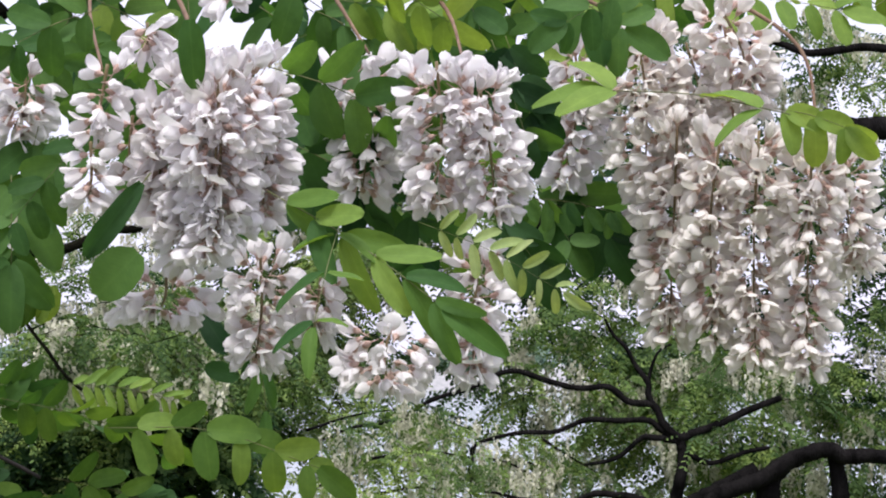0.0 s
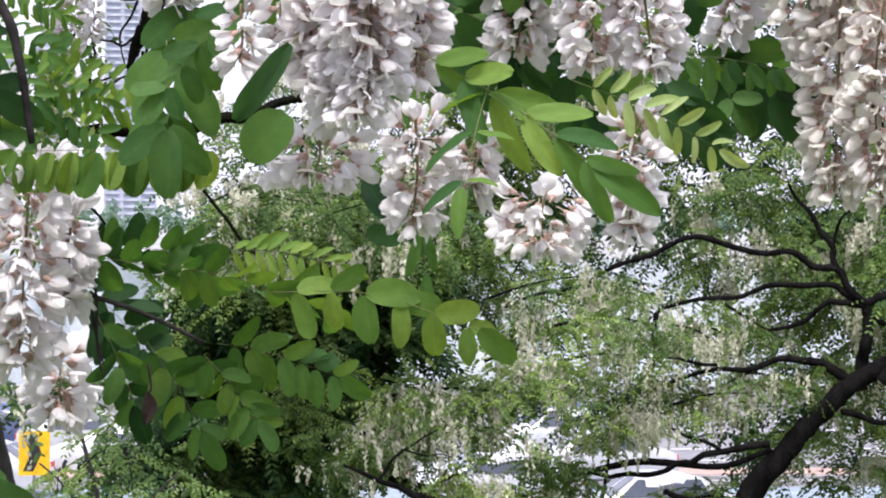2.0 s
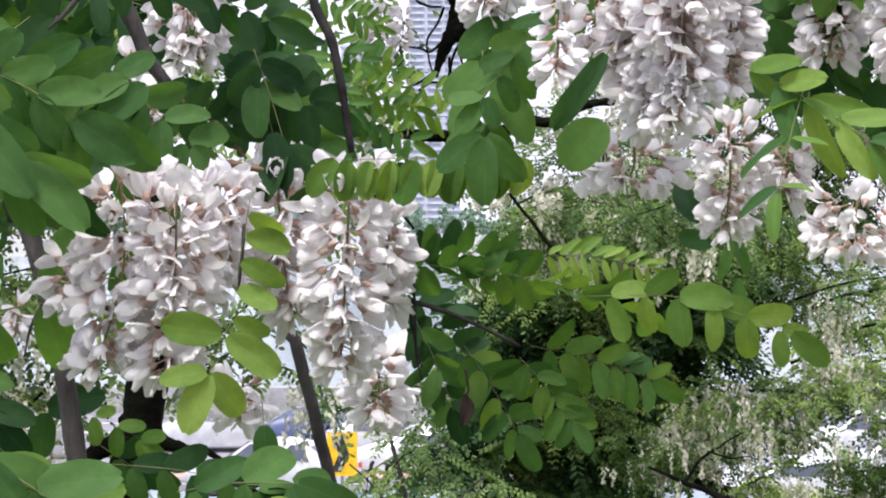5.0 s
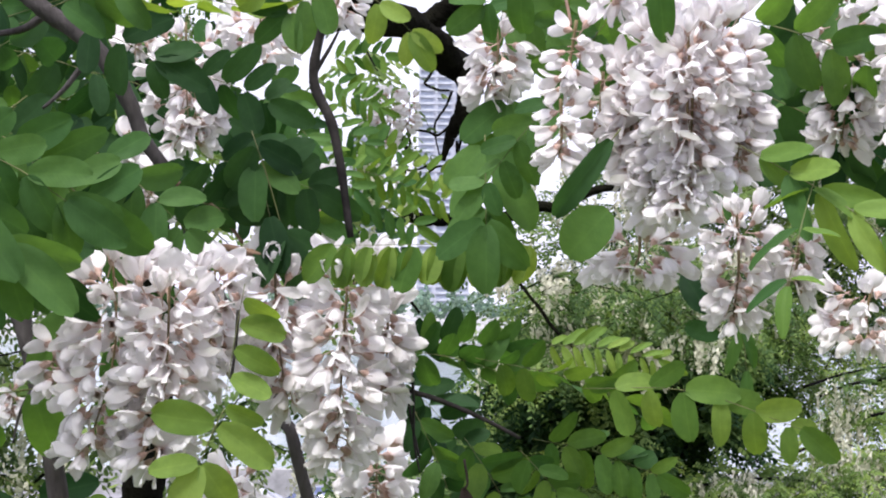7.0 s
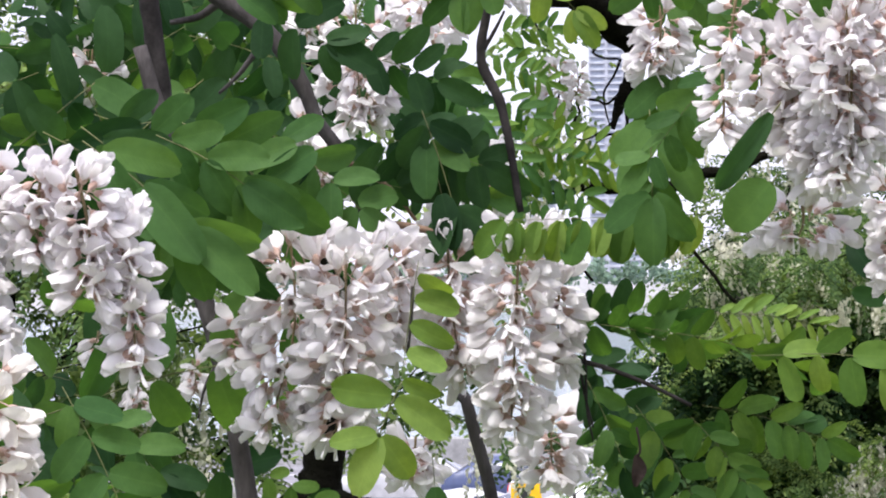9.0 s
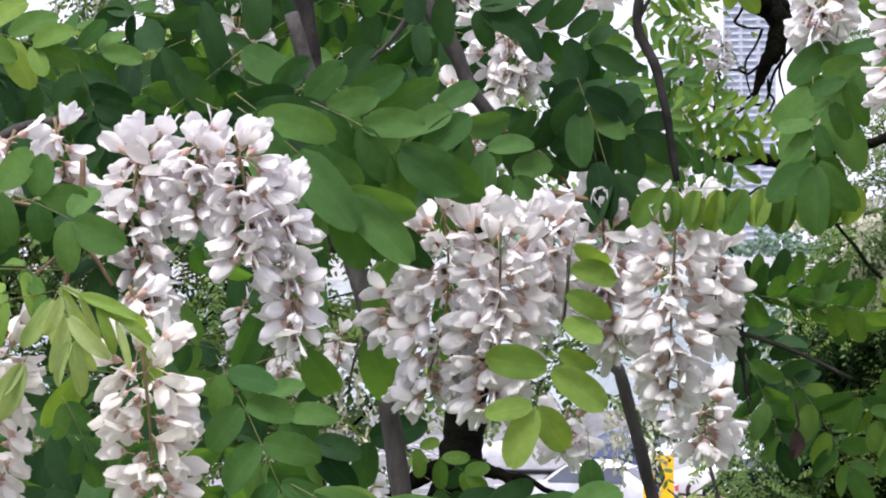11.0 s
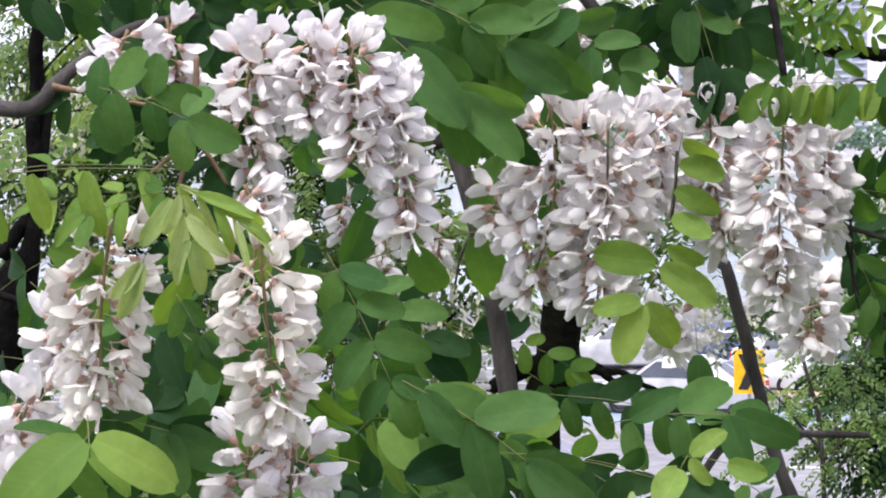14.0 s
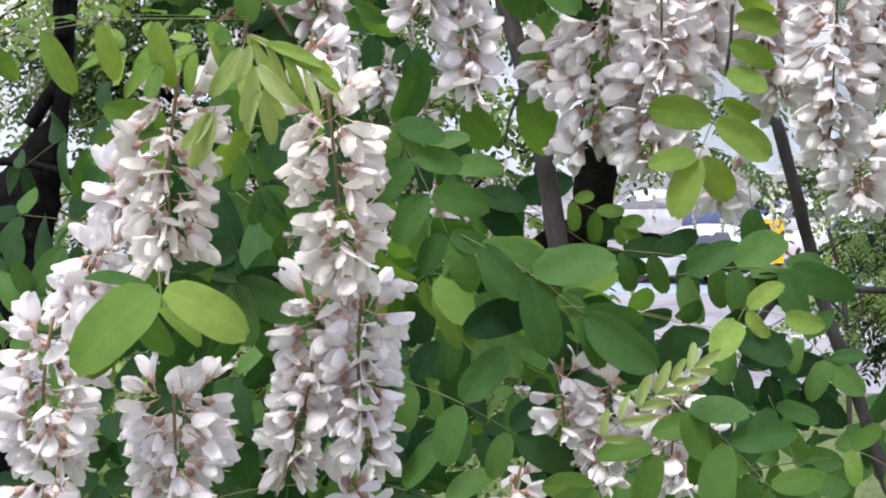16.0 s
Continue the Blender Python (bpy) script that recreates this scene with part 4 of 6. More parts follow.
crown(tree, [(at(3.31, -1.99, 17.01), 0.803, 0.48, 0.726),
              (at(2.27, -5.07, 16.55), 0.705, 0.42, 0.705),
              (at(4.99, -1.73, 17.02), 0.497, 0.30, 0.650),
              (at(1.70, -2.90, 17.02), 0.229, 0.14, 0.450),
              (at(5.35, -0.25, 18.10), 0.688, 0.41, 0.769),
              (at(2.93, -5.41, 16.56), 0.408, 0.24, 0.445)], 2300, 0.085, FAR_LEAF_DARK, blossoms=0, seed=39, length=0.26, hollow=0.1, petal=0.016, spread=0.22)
crown(tree, [(at(3.31, -1.99, 17.01), 0.803, 0.48, 0.726),
              (at(2.27, -5.07, 16.55), 0.705, 0.42, 0.705),
              (at(4.99, -1.73, 17.02), 0.497, 0.30, 0.650),
              (at(1.70, -2.90, 17.02), 0.229, 0.14, 0.450),
              (at(5.35, -0.25, 18.10), 0.688, 0.41, 0.769),
              (at(2.93, -5.41, 16.56), 0.408, 0.24, 0.445)], 1300, 0.085, FAR_LEAF, blossoms=0, seed=139, length=0.26, hollow=0.1, petal=0.016, spread=0.22)
crown(tree, [(at(4.10, 0.10, 16.51), 0.520, 0.36, 0.280),
              (at(2.30, -1.10, 16.30), 0.400, 0.30, 0.260),
              (at(3.60, -3.60, 16.20), 0.450, 0.30, 0.300),
              (at(8.14, -0.29, 18.21), 0.688, 0.41, 0.486)], 1300, 0.045, FAR_LEAF_LIGHT, blossoms=0, seed=40, length=0.26, hollow=0.0, petal=0.016, spread=0.22)

tree = thing("locust_tree", on_ground(at(9.09, 0, 15)), "low locust tree full of fading cream blossoms on the bank", "tree", "background trees")
limb(tree, [tree.location, at(9.09, -9.99, 15.277), at(8.19, -6.85, 15.145), at(6.65, -6.03, 15.094), at(5.11, -5.52, 15.063)], [0.0698, 0.0607, 0.0472, 0.0337, 0.0135], BARK_DARK, "trunk", seed=42)
limb(tree, [at(5.88, -5.78, 15.077), at(6.27, -5.20, 15.070), at(7.04, -4.69, 15.073)], [0.0202, 0.0152, 0.0084], BARK_DARK, "limb", seed=43)
limb(tree, [at(6.47, -5.04, 15.031), at(6.92, -5.09, 15.036), at(7.56, -5.31, 15.048)], [0.0067, 0.0067, 0.0051], BARK_DARK, "limb", seed=44)
limb(tree, [at(6.50, -5.03, 15.031), at(6.38, -4.59, 15.022), at(6.12, -4.15, 15.013)], [0.0067, 0.0067, 0.0051], BARK_DARK, "limb", seed=45)
sprays(tree, [[at(9.64, -2.31, 16.053), at(10.90, -2.10, 16.087), at(11.97, -2.24, 16.125)],
             [at(8.92, -3.51, 15.646), at(9.64, -3.51, 15.662), at(10.37, -3.78, 15.685)],
             [at(7.11, -3.77, 15.418), at(7.93, -3.75, 15.430), at(8.83, -3.87, 15.448)],
             [at(5.56, -4.02, 15.208), at(6.39, -3.87, 15.211), at(7.11, -4.05, 15.222)],
             [at(5.29, -4.80, 15.019), at(5.93, -4.68, 15.020), at(6.66, -4.59, 15.024)],
             [at(7.56, -4.64, 15.337), at(8.20, -4.64, 15.347), at(8.83, -4.50, 15.357)],
             [at(7.01, -5.90, 14.853), at(7.65, -5.72, 14.857), at(8.20, -6.22, 14.877)],
             [at(8.12, -3.13, 15.827), at(8.77, -2.87, 15.836), at(9.41, -3.00, 15.852)]], 700, 0.046, FAR_LEAF_LIGHT, blossoms=330, seed=46, length=0.2, petal=0.018, spread=0.11)
sprays(tree, [[at(8.56, -6.04, 15.080), at(9.10, -6.18, 15.095), at(9.92, -6.35, 15.118)],
             [at(8.20, -1.69, 17.021), at(9.28, -1.33, 17.043), at(10.37, -1.15, 17.073)],
             [at(13.57, -1.77, 17.403), at(14.10, -2.10, 17.431), at(14.85, -2.51, 17.474)],
             [at(4.74, -5.18, 15.024), at(5.16, -5.12, 15.024), at(5.47, -5.24, 15.028)],
             [at(9.40, -5.56, 16.094), at(9.91, -5.54, 16.107), at(10.30, -5.71, 16.121)],
             [at(12.46, -2.49, 17.458), at(13.09, -2.29, 17.485), at(13.72, -2.48, 17.516)],
             [at(12.71, -6.18, 17.637), at(13.46, -6.10, 17.670), at(14.47, -6.28, 17.726)],
             [at(8.50, -2.49, 17.232), at(9.27, -2.30, 17.248), at(9.91, -2.49, 17.267)]], 560, 0.05, FAR_LEAF, blossoms=260, seed=47, length=0.2, petal=0.018, spread=0.12)
sprays(tree, [[at(10.45, -4.49, 16.302), at(11.43, -4.23, 16.329), at(12.25, -4.27, 16.360)],
             [at(12.34, -2.24, 17.148), at(12.95, -2.38, 17.176), at(13.57, -2.78, 17.208)],
             [at(9.82, -3.10, 16.265), at(10.90, -2.92, 16.295), at(11.79, -3.14, 16.328)],
             [at(12.33, -4.09, 17.169), at(13.22, -3.82, 17.204), at(14.10, -3.77, 17.246)],
             [at(6.06, -4.28, 15.014), at(6.71, -4.16, 15.018), at(7.22, -4.35, 15.027)],
             [at(13.72, -3.50, 17.426), at(14.22, -3.31, 17.449), at(14.97, -3.49, 17.492)],
             [at(10.30, -1.46, 17.373), at(11.07, -1.34, 17.398), at(11.95, -1.59, 17.432)]], 400, 0.046, FAR_LEAF_LIGHT, blossoms=600, seed=48, length=0.2, petal=0.018, spread=0.13)
crown(tree, [(at(4.34, 0.33, 14.01), 0.567, 0.34, 0.283),
              (at(2.82, 1.32, 15.04), 0.439, 0.26, 0.337),
              (at(3.57, 2.56, 16.04), 0.360, 0.22, 0.396),
              (at(4.99, 0.57, 15.09), 0.877, 0.53, 0.371)], 900, 0.05, FAR_LEAF, blossoms=420, seed=49, length=0.26, hollow=0.1, petal=0.022, spread=0.22)
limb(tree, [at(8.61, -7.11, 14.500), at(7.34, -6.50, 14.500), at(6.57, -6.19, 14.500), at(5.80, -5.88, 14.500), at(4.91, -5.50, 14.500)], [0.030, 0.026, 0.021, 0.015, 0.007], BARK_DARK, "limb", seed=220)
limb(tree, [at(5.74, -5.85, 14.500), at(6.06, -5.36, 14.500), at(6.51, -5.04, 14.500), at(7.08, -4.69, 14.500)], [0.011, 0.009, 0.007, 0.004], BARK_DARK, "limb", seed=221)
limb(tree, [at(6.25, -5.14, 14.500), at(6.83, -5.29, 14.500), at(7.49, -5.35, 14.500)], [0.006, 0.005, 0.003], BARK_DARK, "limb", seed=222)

tree = thing("locust_tree", on_ground(at(-7.82, 0, 3.6)), "dark mossy locust trunk with crooked limbs behind the flowers", "tree", "background trees")
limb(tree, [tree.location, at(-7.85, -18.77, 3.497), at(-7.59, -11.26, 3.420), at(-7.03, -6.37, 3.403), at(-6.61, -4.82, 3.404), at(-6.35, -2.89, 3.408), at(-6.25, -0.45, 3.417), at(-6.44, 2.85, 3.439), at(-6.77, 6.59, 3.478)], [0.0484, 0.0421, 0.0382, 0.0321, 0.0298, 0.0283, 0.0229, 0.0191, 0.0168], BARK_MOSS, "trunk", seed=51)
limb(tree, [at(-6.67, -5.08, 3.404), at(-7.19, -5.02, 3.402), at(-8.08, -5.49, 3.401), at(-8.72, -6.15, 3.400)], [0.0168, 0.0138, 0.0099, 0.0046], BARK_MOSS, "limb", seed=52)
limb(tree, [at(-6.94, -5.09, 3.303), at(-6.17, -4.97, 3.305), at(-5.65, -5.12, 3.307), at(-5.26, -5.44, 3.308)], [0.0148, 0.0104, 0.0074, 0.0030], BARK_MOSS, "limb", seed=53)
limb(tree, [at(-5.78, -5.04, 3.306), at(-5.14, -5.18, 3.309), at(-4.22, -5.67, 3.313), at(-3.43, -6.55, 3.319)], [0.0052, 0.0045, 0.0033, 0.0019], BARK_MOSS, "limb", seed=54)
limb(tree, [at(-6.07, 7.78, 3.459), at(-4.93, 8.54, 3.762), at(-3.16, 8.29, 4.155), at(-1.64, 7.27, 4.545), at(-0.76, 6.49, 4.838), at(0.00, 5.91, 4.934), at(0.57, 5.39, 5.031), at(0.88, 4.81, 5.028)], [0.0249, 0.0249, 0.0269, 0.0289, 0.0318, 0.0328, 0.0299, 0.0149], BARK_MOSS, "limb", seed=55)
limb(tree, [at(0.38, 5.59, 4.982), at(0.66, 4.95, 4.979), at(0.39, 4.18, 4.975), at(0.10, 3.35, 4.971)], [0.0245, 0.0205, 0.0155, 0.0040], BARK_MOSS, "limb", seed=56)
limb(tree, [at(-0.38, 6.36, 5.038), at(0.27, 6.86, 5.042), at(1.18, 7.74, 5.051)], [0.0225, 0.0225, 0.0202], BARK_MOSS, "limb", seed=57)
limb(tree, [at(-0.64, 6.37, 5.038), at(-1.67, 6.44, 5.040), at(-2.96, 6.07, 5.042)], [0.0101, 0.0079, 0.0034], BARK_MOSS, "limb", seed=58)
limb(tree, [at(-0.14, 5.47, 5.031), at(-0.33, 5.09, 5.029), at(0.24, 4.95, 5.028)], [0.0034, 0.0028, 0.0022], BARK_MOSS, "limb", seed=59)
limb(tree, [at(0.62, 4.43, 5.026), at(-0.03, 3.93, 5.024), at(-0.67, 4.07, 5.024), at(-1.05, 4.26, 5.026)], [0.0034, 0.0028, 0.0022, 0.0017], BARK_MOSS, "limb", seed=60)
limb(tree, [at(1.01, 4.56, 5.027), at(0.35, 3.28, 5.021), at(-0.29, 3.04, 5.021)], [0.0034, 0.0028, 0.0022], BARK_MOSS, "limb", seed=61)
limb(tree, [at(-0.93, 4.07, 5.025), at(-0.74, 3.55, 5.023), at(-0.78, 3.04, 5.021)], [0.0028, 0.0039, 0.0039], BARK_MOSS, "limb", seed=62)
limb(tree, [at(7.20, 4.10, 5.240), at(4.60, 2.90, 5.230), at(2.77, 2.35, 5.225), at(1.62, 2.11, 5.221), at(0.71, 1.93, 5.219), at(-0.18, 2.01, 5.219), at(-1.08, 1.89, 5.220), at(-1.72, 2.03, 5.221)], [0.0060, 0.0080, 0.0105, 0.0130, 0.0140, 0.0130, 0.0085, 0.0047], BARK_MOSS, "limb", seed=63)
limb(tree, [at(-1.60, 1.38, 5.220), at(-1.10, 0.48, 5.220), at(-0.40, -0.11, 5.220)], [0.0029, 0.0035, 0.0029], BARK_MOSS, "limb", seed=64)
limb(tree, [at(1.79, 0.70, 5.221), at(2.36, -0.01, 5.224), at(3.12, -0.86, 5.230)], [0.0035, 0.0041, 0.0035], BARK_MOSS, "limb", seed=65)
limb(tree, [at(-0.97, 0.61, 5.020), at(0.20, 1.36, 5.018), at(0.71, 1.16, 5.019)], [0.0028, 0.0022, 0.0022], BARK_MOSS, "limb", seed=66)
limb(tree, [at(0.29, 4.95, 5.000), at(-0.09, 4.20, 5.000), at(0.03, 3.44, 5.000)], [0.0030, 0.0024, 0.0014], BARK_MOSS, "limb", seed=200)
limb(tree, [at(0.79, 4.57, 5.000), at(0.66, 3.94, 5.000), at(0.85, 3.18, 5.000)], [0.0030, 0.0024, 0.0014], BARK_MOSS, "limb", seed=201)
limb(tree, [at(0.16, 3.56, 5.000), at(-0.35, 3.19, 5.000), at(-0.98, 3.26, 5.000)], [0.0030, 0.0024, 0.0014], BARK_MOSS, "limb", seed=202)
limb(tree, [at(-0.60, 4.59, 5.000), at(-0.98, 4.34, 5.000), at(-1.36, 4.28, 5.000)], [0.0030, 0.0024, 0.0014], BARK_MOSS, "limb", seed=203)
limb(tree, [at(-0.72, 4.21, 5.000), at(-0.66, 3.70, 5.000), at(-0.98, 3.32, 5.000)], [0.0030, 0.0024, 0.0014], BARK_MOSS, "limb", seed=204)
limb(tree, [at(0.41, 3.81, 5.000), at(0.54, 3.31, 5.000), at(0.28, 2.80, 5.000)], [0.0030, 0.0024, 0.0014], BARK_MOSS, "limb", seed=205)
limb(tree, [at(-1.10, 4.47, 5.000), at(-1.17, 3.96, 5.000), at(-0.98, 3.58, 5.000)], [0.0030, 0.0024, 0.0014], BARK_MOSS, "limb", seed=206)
crown(tree, [(at(-1.06, 4.07, 5.13), 0.057, 0.03, 0.069)], 20, 0.02, FAR_LEAF, blossoms=20, seed=67, length=0.12, hollow=0.0, petal=0.011, spread=0.05)
crown(tree, [(at(-3.97, -2.56, 6.23), 0.209, 0.13, 0.139),
              (at(-0.28, -3.40, 6.48), 0.173, 0.10, 0.144)], 90, 0.035, FAR_LEAF, blossoms=30, seed=68, length=0.14, hollow=0.0, petal=0.011, spread=0.08)
crown(tree, [(at(-1.68, 5.48, 5.13), 0.046, 0.03, 0.046),
              (at(-1.20, 2.60, 5.22), 0.094, 0.06, 0.029)], 30, 0.035, FAR_LEAF_LIGHT, blossoms=0, seed=69, length=0.16, hollow=0.0, petal=0.016, spread=0.08)

# unseen leaf masses overhead, added only to keep light off the back leaves
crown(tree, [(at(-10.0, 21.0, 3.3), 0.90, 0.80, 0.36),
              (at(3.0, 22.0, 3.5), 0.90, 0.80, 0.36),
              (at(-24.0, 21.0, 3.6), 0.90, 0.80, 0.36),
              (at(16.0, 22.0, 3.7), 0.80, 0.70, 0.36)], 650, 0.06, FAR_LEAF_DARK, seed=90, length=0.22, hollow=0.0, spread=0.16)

tree = thing("locust_tree", on_ground(at(-21.92, 0, 4.6)), "thick dark locust trunk with light leaves behind the flowers", "tree", "background trees")
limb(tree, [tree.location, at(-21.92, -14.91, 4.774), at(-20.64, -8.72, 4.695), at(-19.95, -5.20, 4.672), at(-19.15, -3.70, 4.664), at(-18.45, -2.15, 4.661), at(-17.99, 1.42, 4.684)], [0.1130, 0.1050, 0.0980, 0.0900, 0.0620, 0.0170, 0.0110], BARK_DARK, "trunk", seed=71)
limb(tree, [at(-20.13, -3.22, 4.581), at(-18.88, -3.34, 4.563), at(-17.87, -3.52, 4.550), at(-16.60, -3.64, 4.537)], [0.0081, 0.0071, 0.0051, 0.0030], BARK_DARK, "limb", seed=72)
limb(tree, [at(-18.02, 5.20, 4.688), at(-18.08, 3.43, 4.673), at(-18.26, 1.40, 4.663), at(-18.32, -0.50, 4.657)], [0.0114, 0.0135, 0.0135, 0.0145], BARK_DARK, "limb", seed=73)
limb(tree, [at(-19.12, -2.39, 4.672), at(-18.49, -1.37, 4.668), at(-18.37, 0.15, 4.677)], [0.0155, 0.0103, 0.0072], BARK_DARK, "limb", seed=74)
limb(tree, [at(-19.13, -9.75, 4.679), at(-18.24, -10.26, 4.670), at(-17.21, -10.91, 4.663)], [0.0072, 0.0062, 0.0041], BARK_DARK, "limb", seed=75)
crown(tree, [(at(-15.38, 3.72, 6.06), 0.567, 0.34, 0.202),
              (at(-17.10, 0.60, 5.56), 0.180, 0.15, 0.220),
              (at(-10.22, -2.65, 6.00), 0.297, 0.18, 0.351),
              (at(-13.42, -6.52, 6.03), 0.567, 0.34, 0.216),
              (at(-18.56, -7.46, 5.57), 0.272, 0.16, 0.495),
              (at(-10.08, 4.60, 6.25), 0.530, 0.32, 0.321),
              (at(-10.06, -1.80, 6.24), 0.279, 0.17, 0.363),
              (at(-8.20, -8.68, 6.01), 0.351, 0.21, 0.270),
              (at(-8.94, -2.90, 6.01), 0.189, 0.11, 0.189)], 1100, 0.045, FAR_LEAF_LIGHT, blossoms=200, seed=76, length=0.2, hollow=0.0, petal=0.011, spread=0.13)

tree = thing("broadleaf_tree", on_ground(at(-13.95, 0, 12)), "broad leafy tree farther down the bank behind the flowers", "tree", "background trees")
limb(tree, [tree.location, at(-13.95, -12.83, 12.261), at(-13.85, -7.81, 12.101), at(-13.61, -3.97, 12.041), at(-13.76, -0.12, 12.042), at(-13.52, 3.72, 12.090)], [0.0776, 0.0675, 0.0621, 0.0486, 0.0351, 0.0189], BARK_DARK, "trunk", seed=78)
limb(tree, [at(-13.61, -3.97, 12.041), at(-15.92, -1.67, 12.083), at(-17.57, -0.15, 12.136)], [0.0270, 0.0189, 0.0081], BARK_DARK, "limb", seed=79)
limb(tree, [at(-13.68, -2.69, 12.036), at(-11.45, -0.75, 12.008), at(-9.91, -0.09, 12.002)], [0.0270, 0.0189, 0.0081], BARK_DARK, "limb", seed=80)
crown(tree, [(at(-14.66, 1.15, 12.07), 1.296, 0.78, 0.810),
              (at(-16.40, -4.60, 12.15), 0.560, 0.52, 0.700),
              (at(-10.75, 5.21, 12.13), 1.134, 0.68, 0.702),
              (at(-11.43, -3.45, 12.51), 0.731, 0.44, 0.731)], 3400, 0.055, FAR_LEAF, blossoms=300, seed=81, length=0.26, hollow=0.0, petal=0.016, spread=0.22)

# ---- branches of the near tree ----
limb_ob = branch(rooted([at(-10.42, 5.44, 1.544), at(-9.63, 2.79, 1.537), at(-9.23, 0.63, 1.534), at(-8.70, -1.41, 1.533), at(-8.24, -3.58, 1.535), at(-7.76, -6.75, 1.541), at(-7.35, -9.26, 1.550)]), [0.0046, 0.0058, 0.0060, 0.0063, 0.0068, 0.0074], "smooth grey-brown slanting stem between flowers and leaves", BARK, seed=1)
side_twig(limb_ob, [at(-7.80, -5.48, 1.538), at(-8.28, -5.87, 1.539), at(-8.79, -6.13, 1.540)], [0.0031, 0.0022, 0.0014], BARK, seed=2)
side_twig(limb_ob, [at(-8.76, -1.92, 1.534), at(-9.01, -2.44, 1.534), at(-9.14, -3.08, 1.534)], [0.0014, 0.0010, 0.0007], BARK, seed=3)
limb_ob = branch(rooted([at(-10.18, 7.98, 1.553), at(-9.20, 6.99, 1.546), at(-8.58, 6.56, 1.542), at(-7.46, 5.75, 1.536), at(-6.78, 4.74, 1.532), at(-6.35, 3.73, 1.529), at(-5.73, 2.84, 1.527), at(-5.11, 1.19, 1.524), at(-4.00, -0.85, 1.523), at(-3.13, -2.51, 1.524), at(-2.93, -2.90, 1.511), at(-2.37, -5.06, 1.511), at(-1.94, -6.84, 1.513), at(-1.32, -8.48, 1.517), at(-0.62, -10.61, 1.524), at(0.09, -12.84, 1.533)]), [0.0046, 0.0046, 0.0057, 0.0051, 0.0046, 0.0038, 0.0035, 0.0035, 0.0037, 0.0038, 0.0039, 0.0041, 0.0041, 0.0043, 0.0046, 0.0049], "long grey-brown slanting stem bearing flowers and leaves", BARK, seed=4)
side_twig(limb_ob, [at(-2.14, -6.46, 1.512), at(-2.89, -6.61, 1.530), at(-3.51, -7.39, 1.529), at(-3.87, -8.43, 1.529)], [0.0034, 0.0027, 0.0020], BARK, seed=5)
side_twig(limb_ob, [at(-2.08, -6.46, 1.512), at(-1.06, -6.49, 1.597), at(0.22, -6.51, 1.623)], [0.0028, 0.0025, 0.0021], BARK, seed=6)
side_twig(limb_ob, [at(-8.53, 6.50, 1.562), at(-9.09, 6.12, 1.563), at(-9.71, 5.99, 1.566)], [0.0031, 0.0024, 0.0017], BARK, seed=7)
side_twig(limb_ob, [at(-7.48, 5.75, 1.587), at(-8.11, 4.87, 1.587), at(-8.62, 4.37, 1.588)], [0.0024, 0.0017, 0.0010], BARK, seed=8)
side_twig(limb_ob, [at(-5.72, 2.84, 1.486), at(-4.71, 2.20, 1.484), at(-4.09, 1.44, 1.482)], [0.0020, 0.0015, 0.0010], TWIG, seed=9)
limb_ob = branch([at(-2.24, 7.50, 1.478), at(-2.41, 6.24, 1.475), at(-2.55, 5.10, 1.473), at(-2.15, 4.21, 1.471), at(-1.91, 3.19, 1.470), at(-1.67, 1.60, 1.469)], [0.0033, 0.0029, 0.0031, 0.0028, 0.0020], "thin dark hanging twig below leaves", DARK_TWIG, seed=10)
side_twig(limb_ob, [at(-2.49, 5.35, 1.473), at(-2.19, 5.86, 1.474), at(-2.00, 6.23, 1.475)], [0.0015, 0.0011, 0.0008], DARK_TWIG, seed=11)
limb_ob = branch([at(-5.34, 1.39, 1.445), at(-4.46, 1.34, 1.443), at(-3.57, 1.18, 1.441), at(-2.81, 1.14, 1.440)], [0.0022, 0.0022, 0.0016], "thin reddish twig carrying flower racemes", TWIG, seed=12)
side_twig(limb_ob, [at(-3.57, 1.18, 1.441), at(-2.81, 0.91, 1.440), at(-1.93, 0.65, 1.439)], [0.0013, 0.0011, 0.0008], TWIG, seed=13)
side_twig(limb_ob, [at(-4.20, 1.31, 1.442), at(-3.83, 0.99, 1.442), at(-3.64, 0.54, 1.441)], [0.0011, 0.0010, 0.0006], TWIG, seed=14)
limb_ob = branch([at(-20.81, 1.03, 1.140), at(-19.82, 1.11, 1.136), at(-18.82, 1.08, 1.132), at(-18.19, 1.64, 1.131), at(-17.68, 2.09, 1.130), at(-16.55, 2.87, 1.128), at(-15.02, 3.15, 1.125)], [0.0038, 0.0038, 0.0035, 0.0023, 0.0015], "grey curved branch bearing leaves and flowers", BARK, seed=15)
side_twig(limb_ob, [at(-18.33, 1.58, 1.111), at(-17.57, 1.46, 1.109), at(-16.81, 1.72, 1.107)], [0.0015, 0.0011, 0.0007], TWIG, seed=16)
limb_ob = branch([at(-15.12, 2.23, 1.062), at(-15.14, 1.34, 1.061), at(-15.21, 0.33, 1.061), at(-15.48, -0.43, 1.061), at(-15.54, -0.81, 1.062)], [0.0012, 0.0014, 0.0012, 0.0008], "reddish-brown flowering twig with forking stalks", TWIG, seed=17)
side_twig(limb_ob, [at(-15.21, 0.40, 1.061), at(-14.85, -0.04, 1.060), at(-14.47, -0.67, 1.059)], [0.0012, 0.0010, 0.0008], TWIG, seed=18)
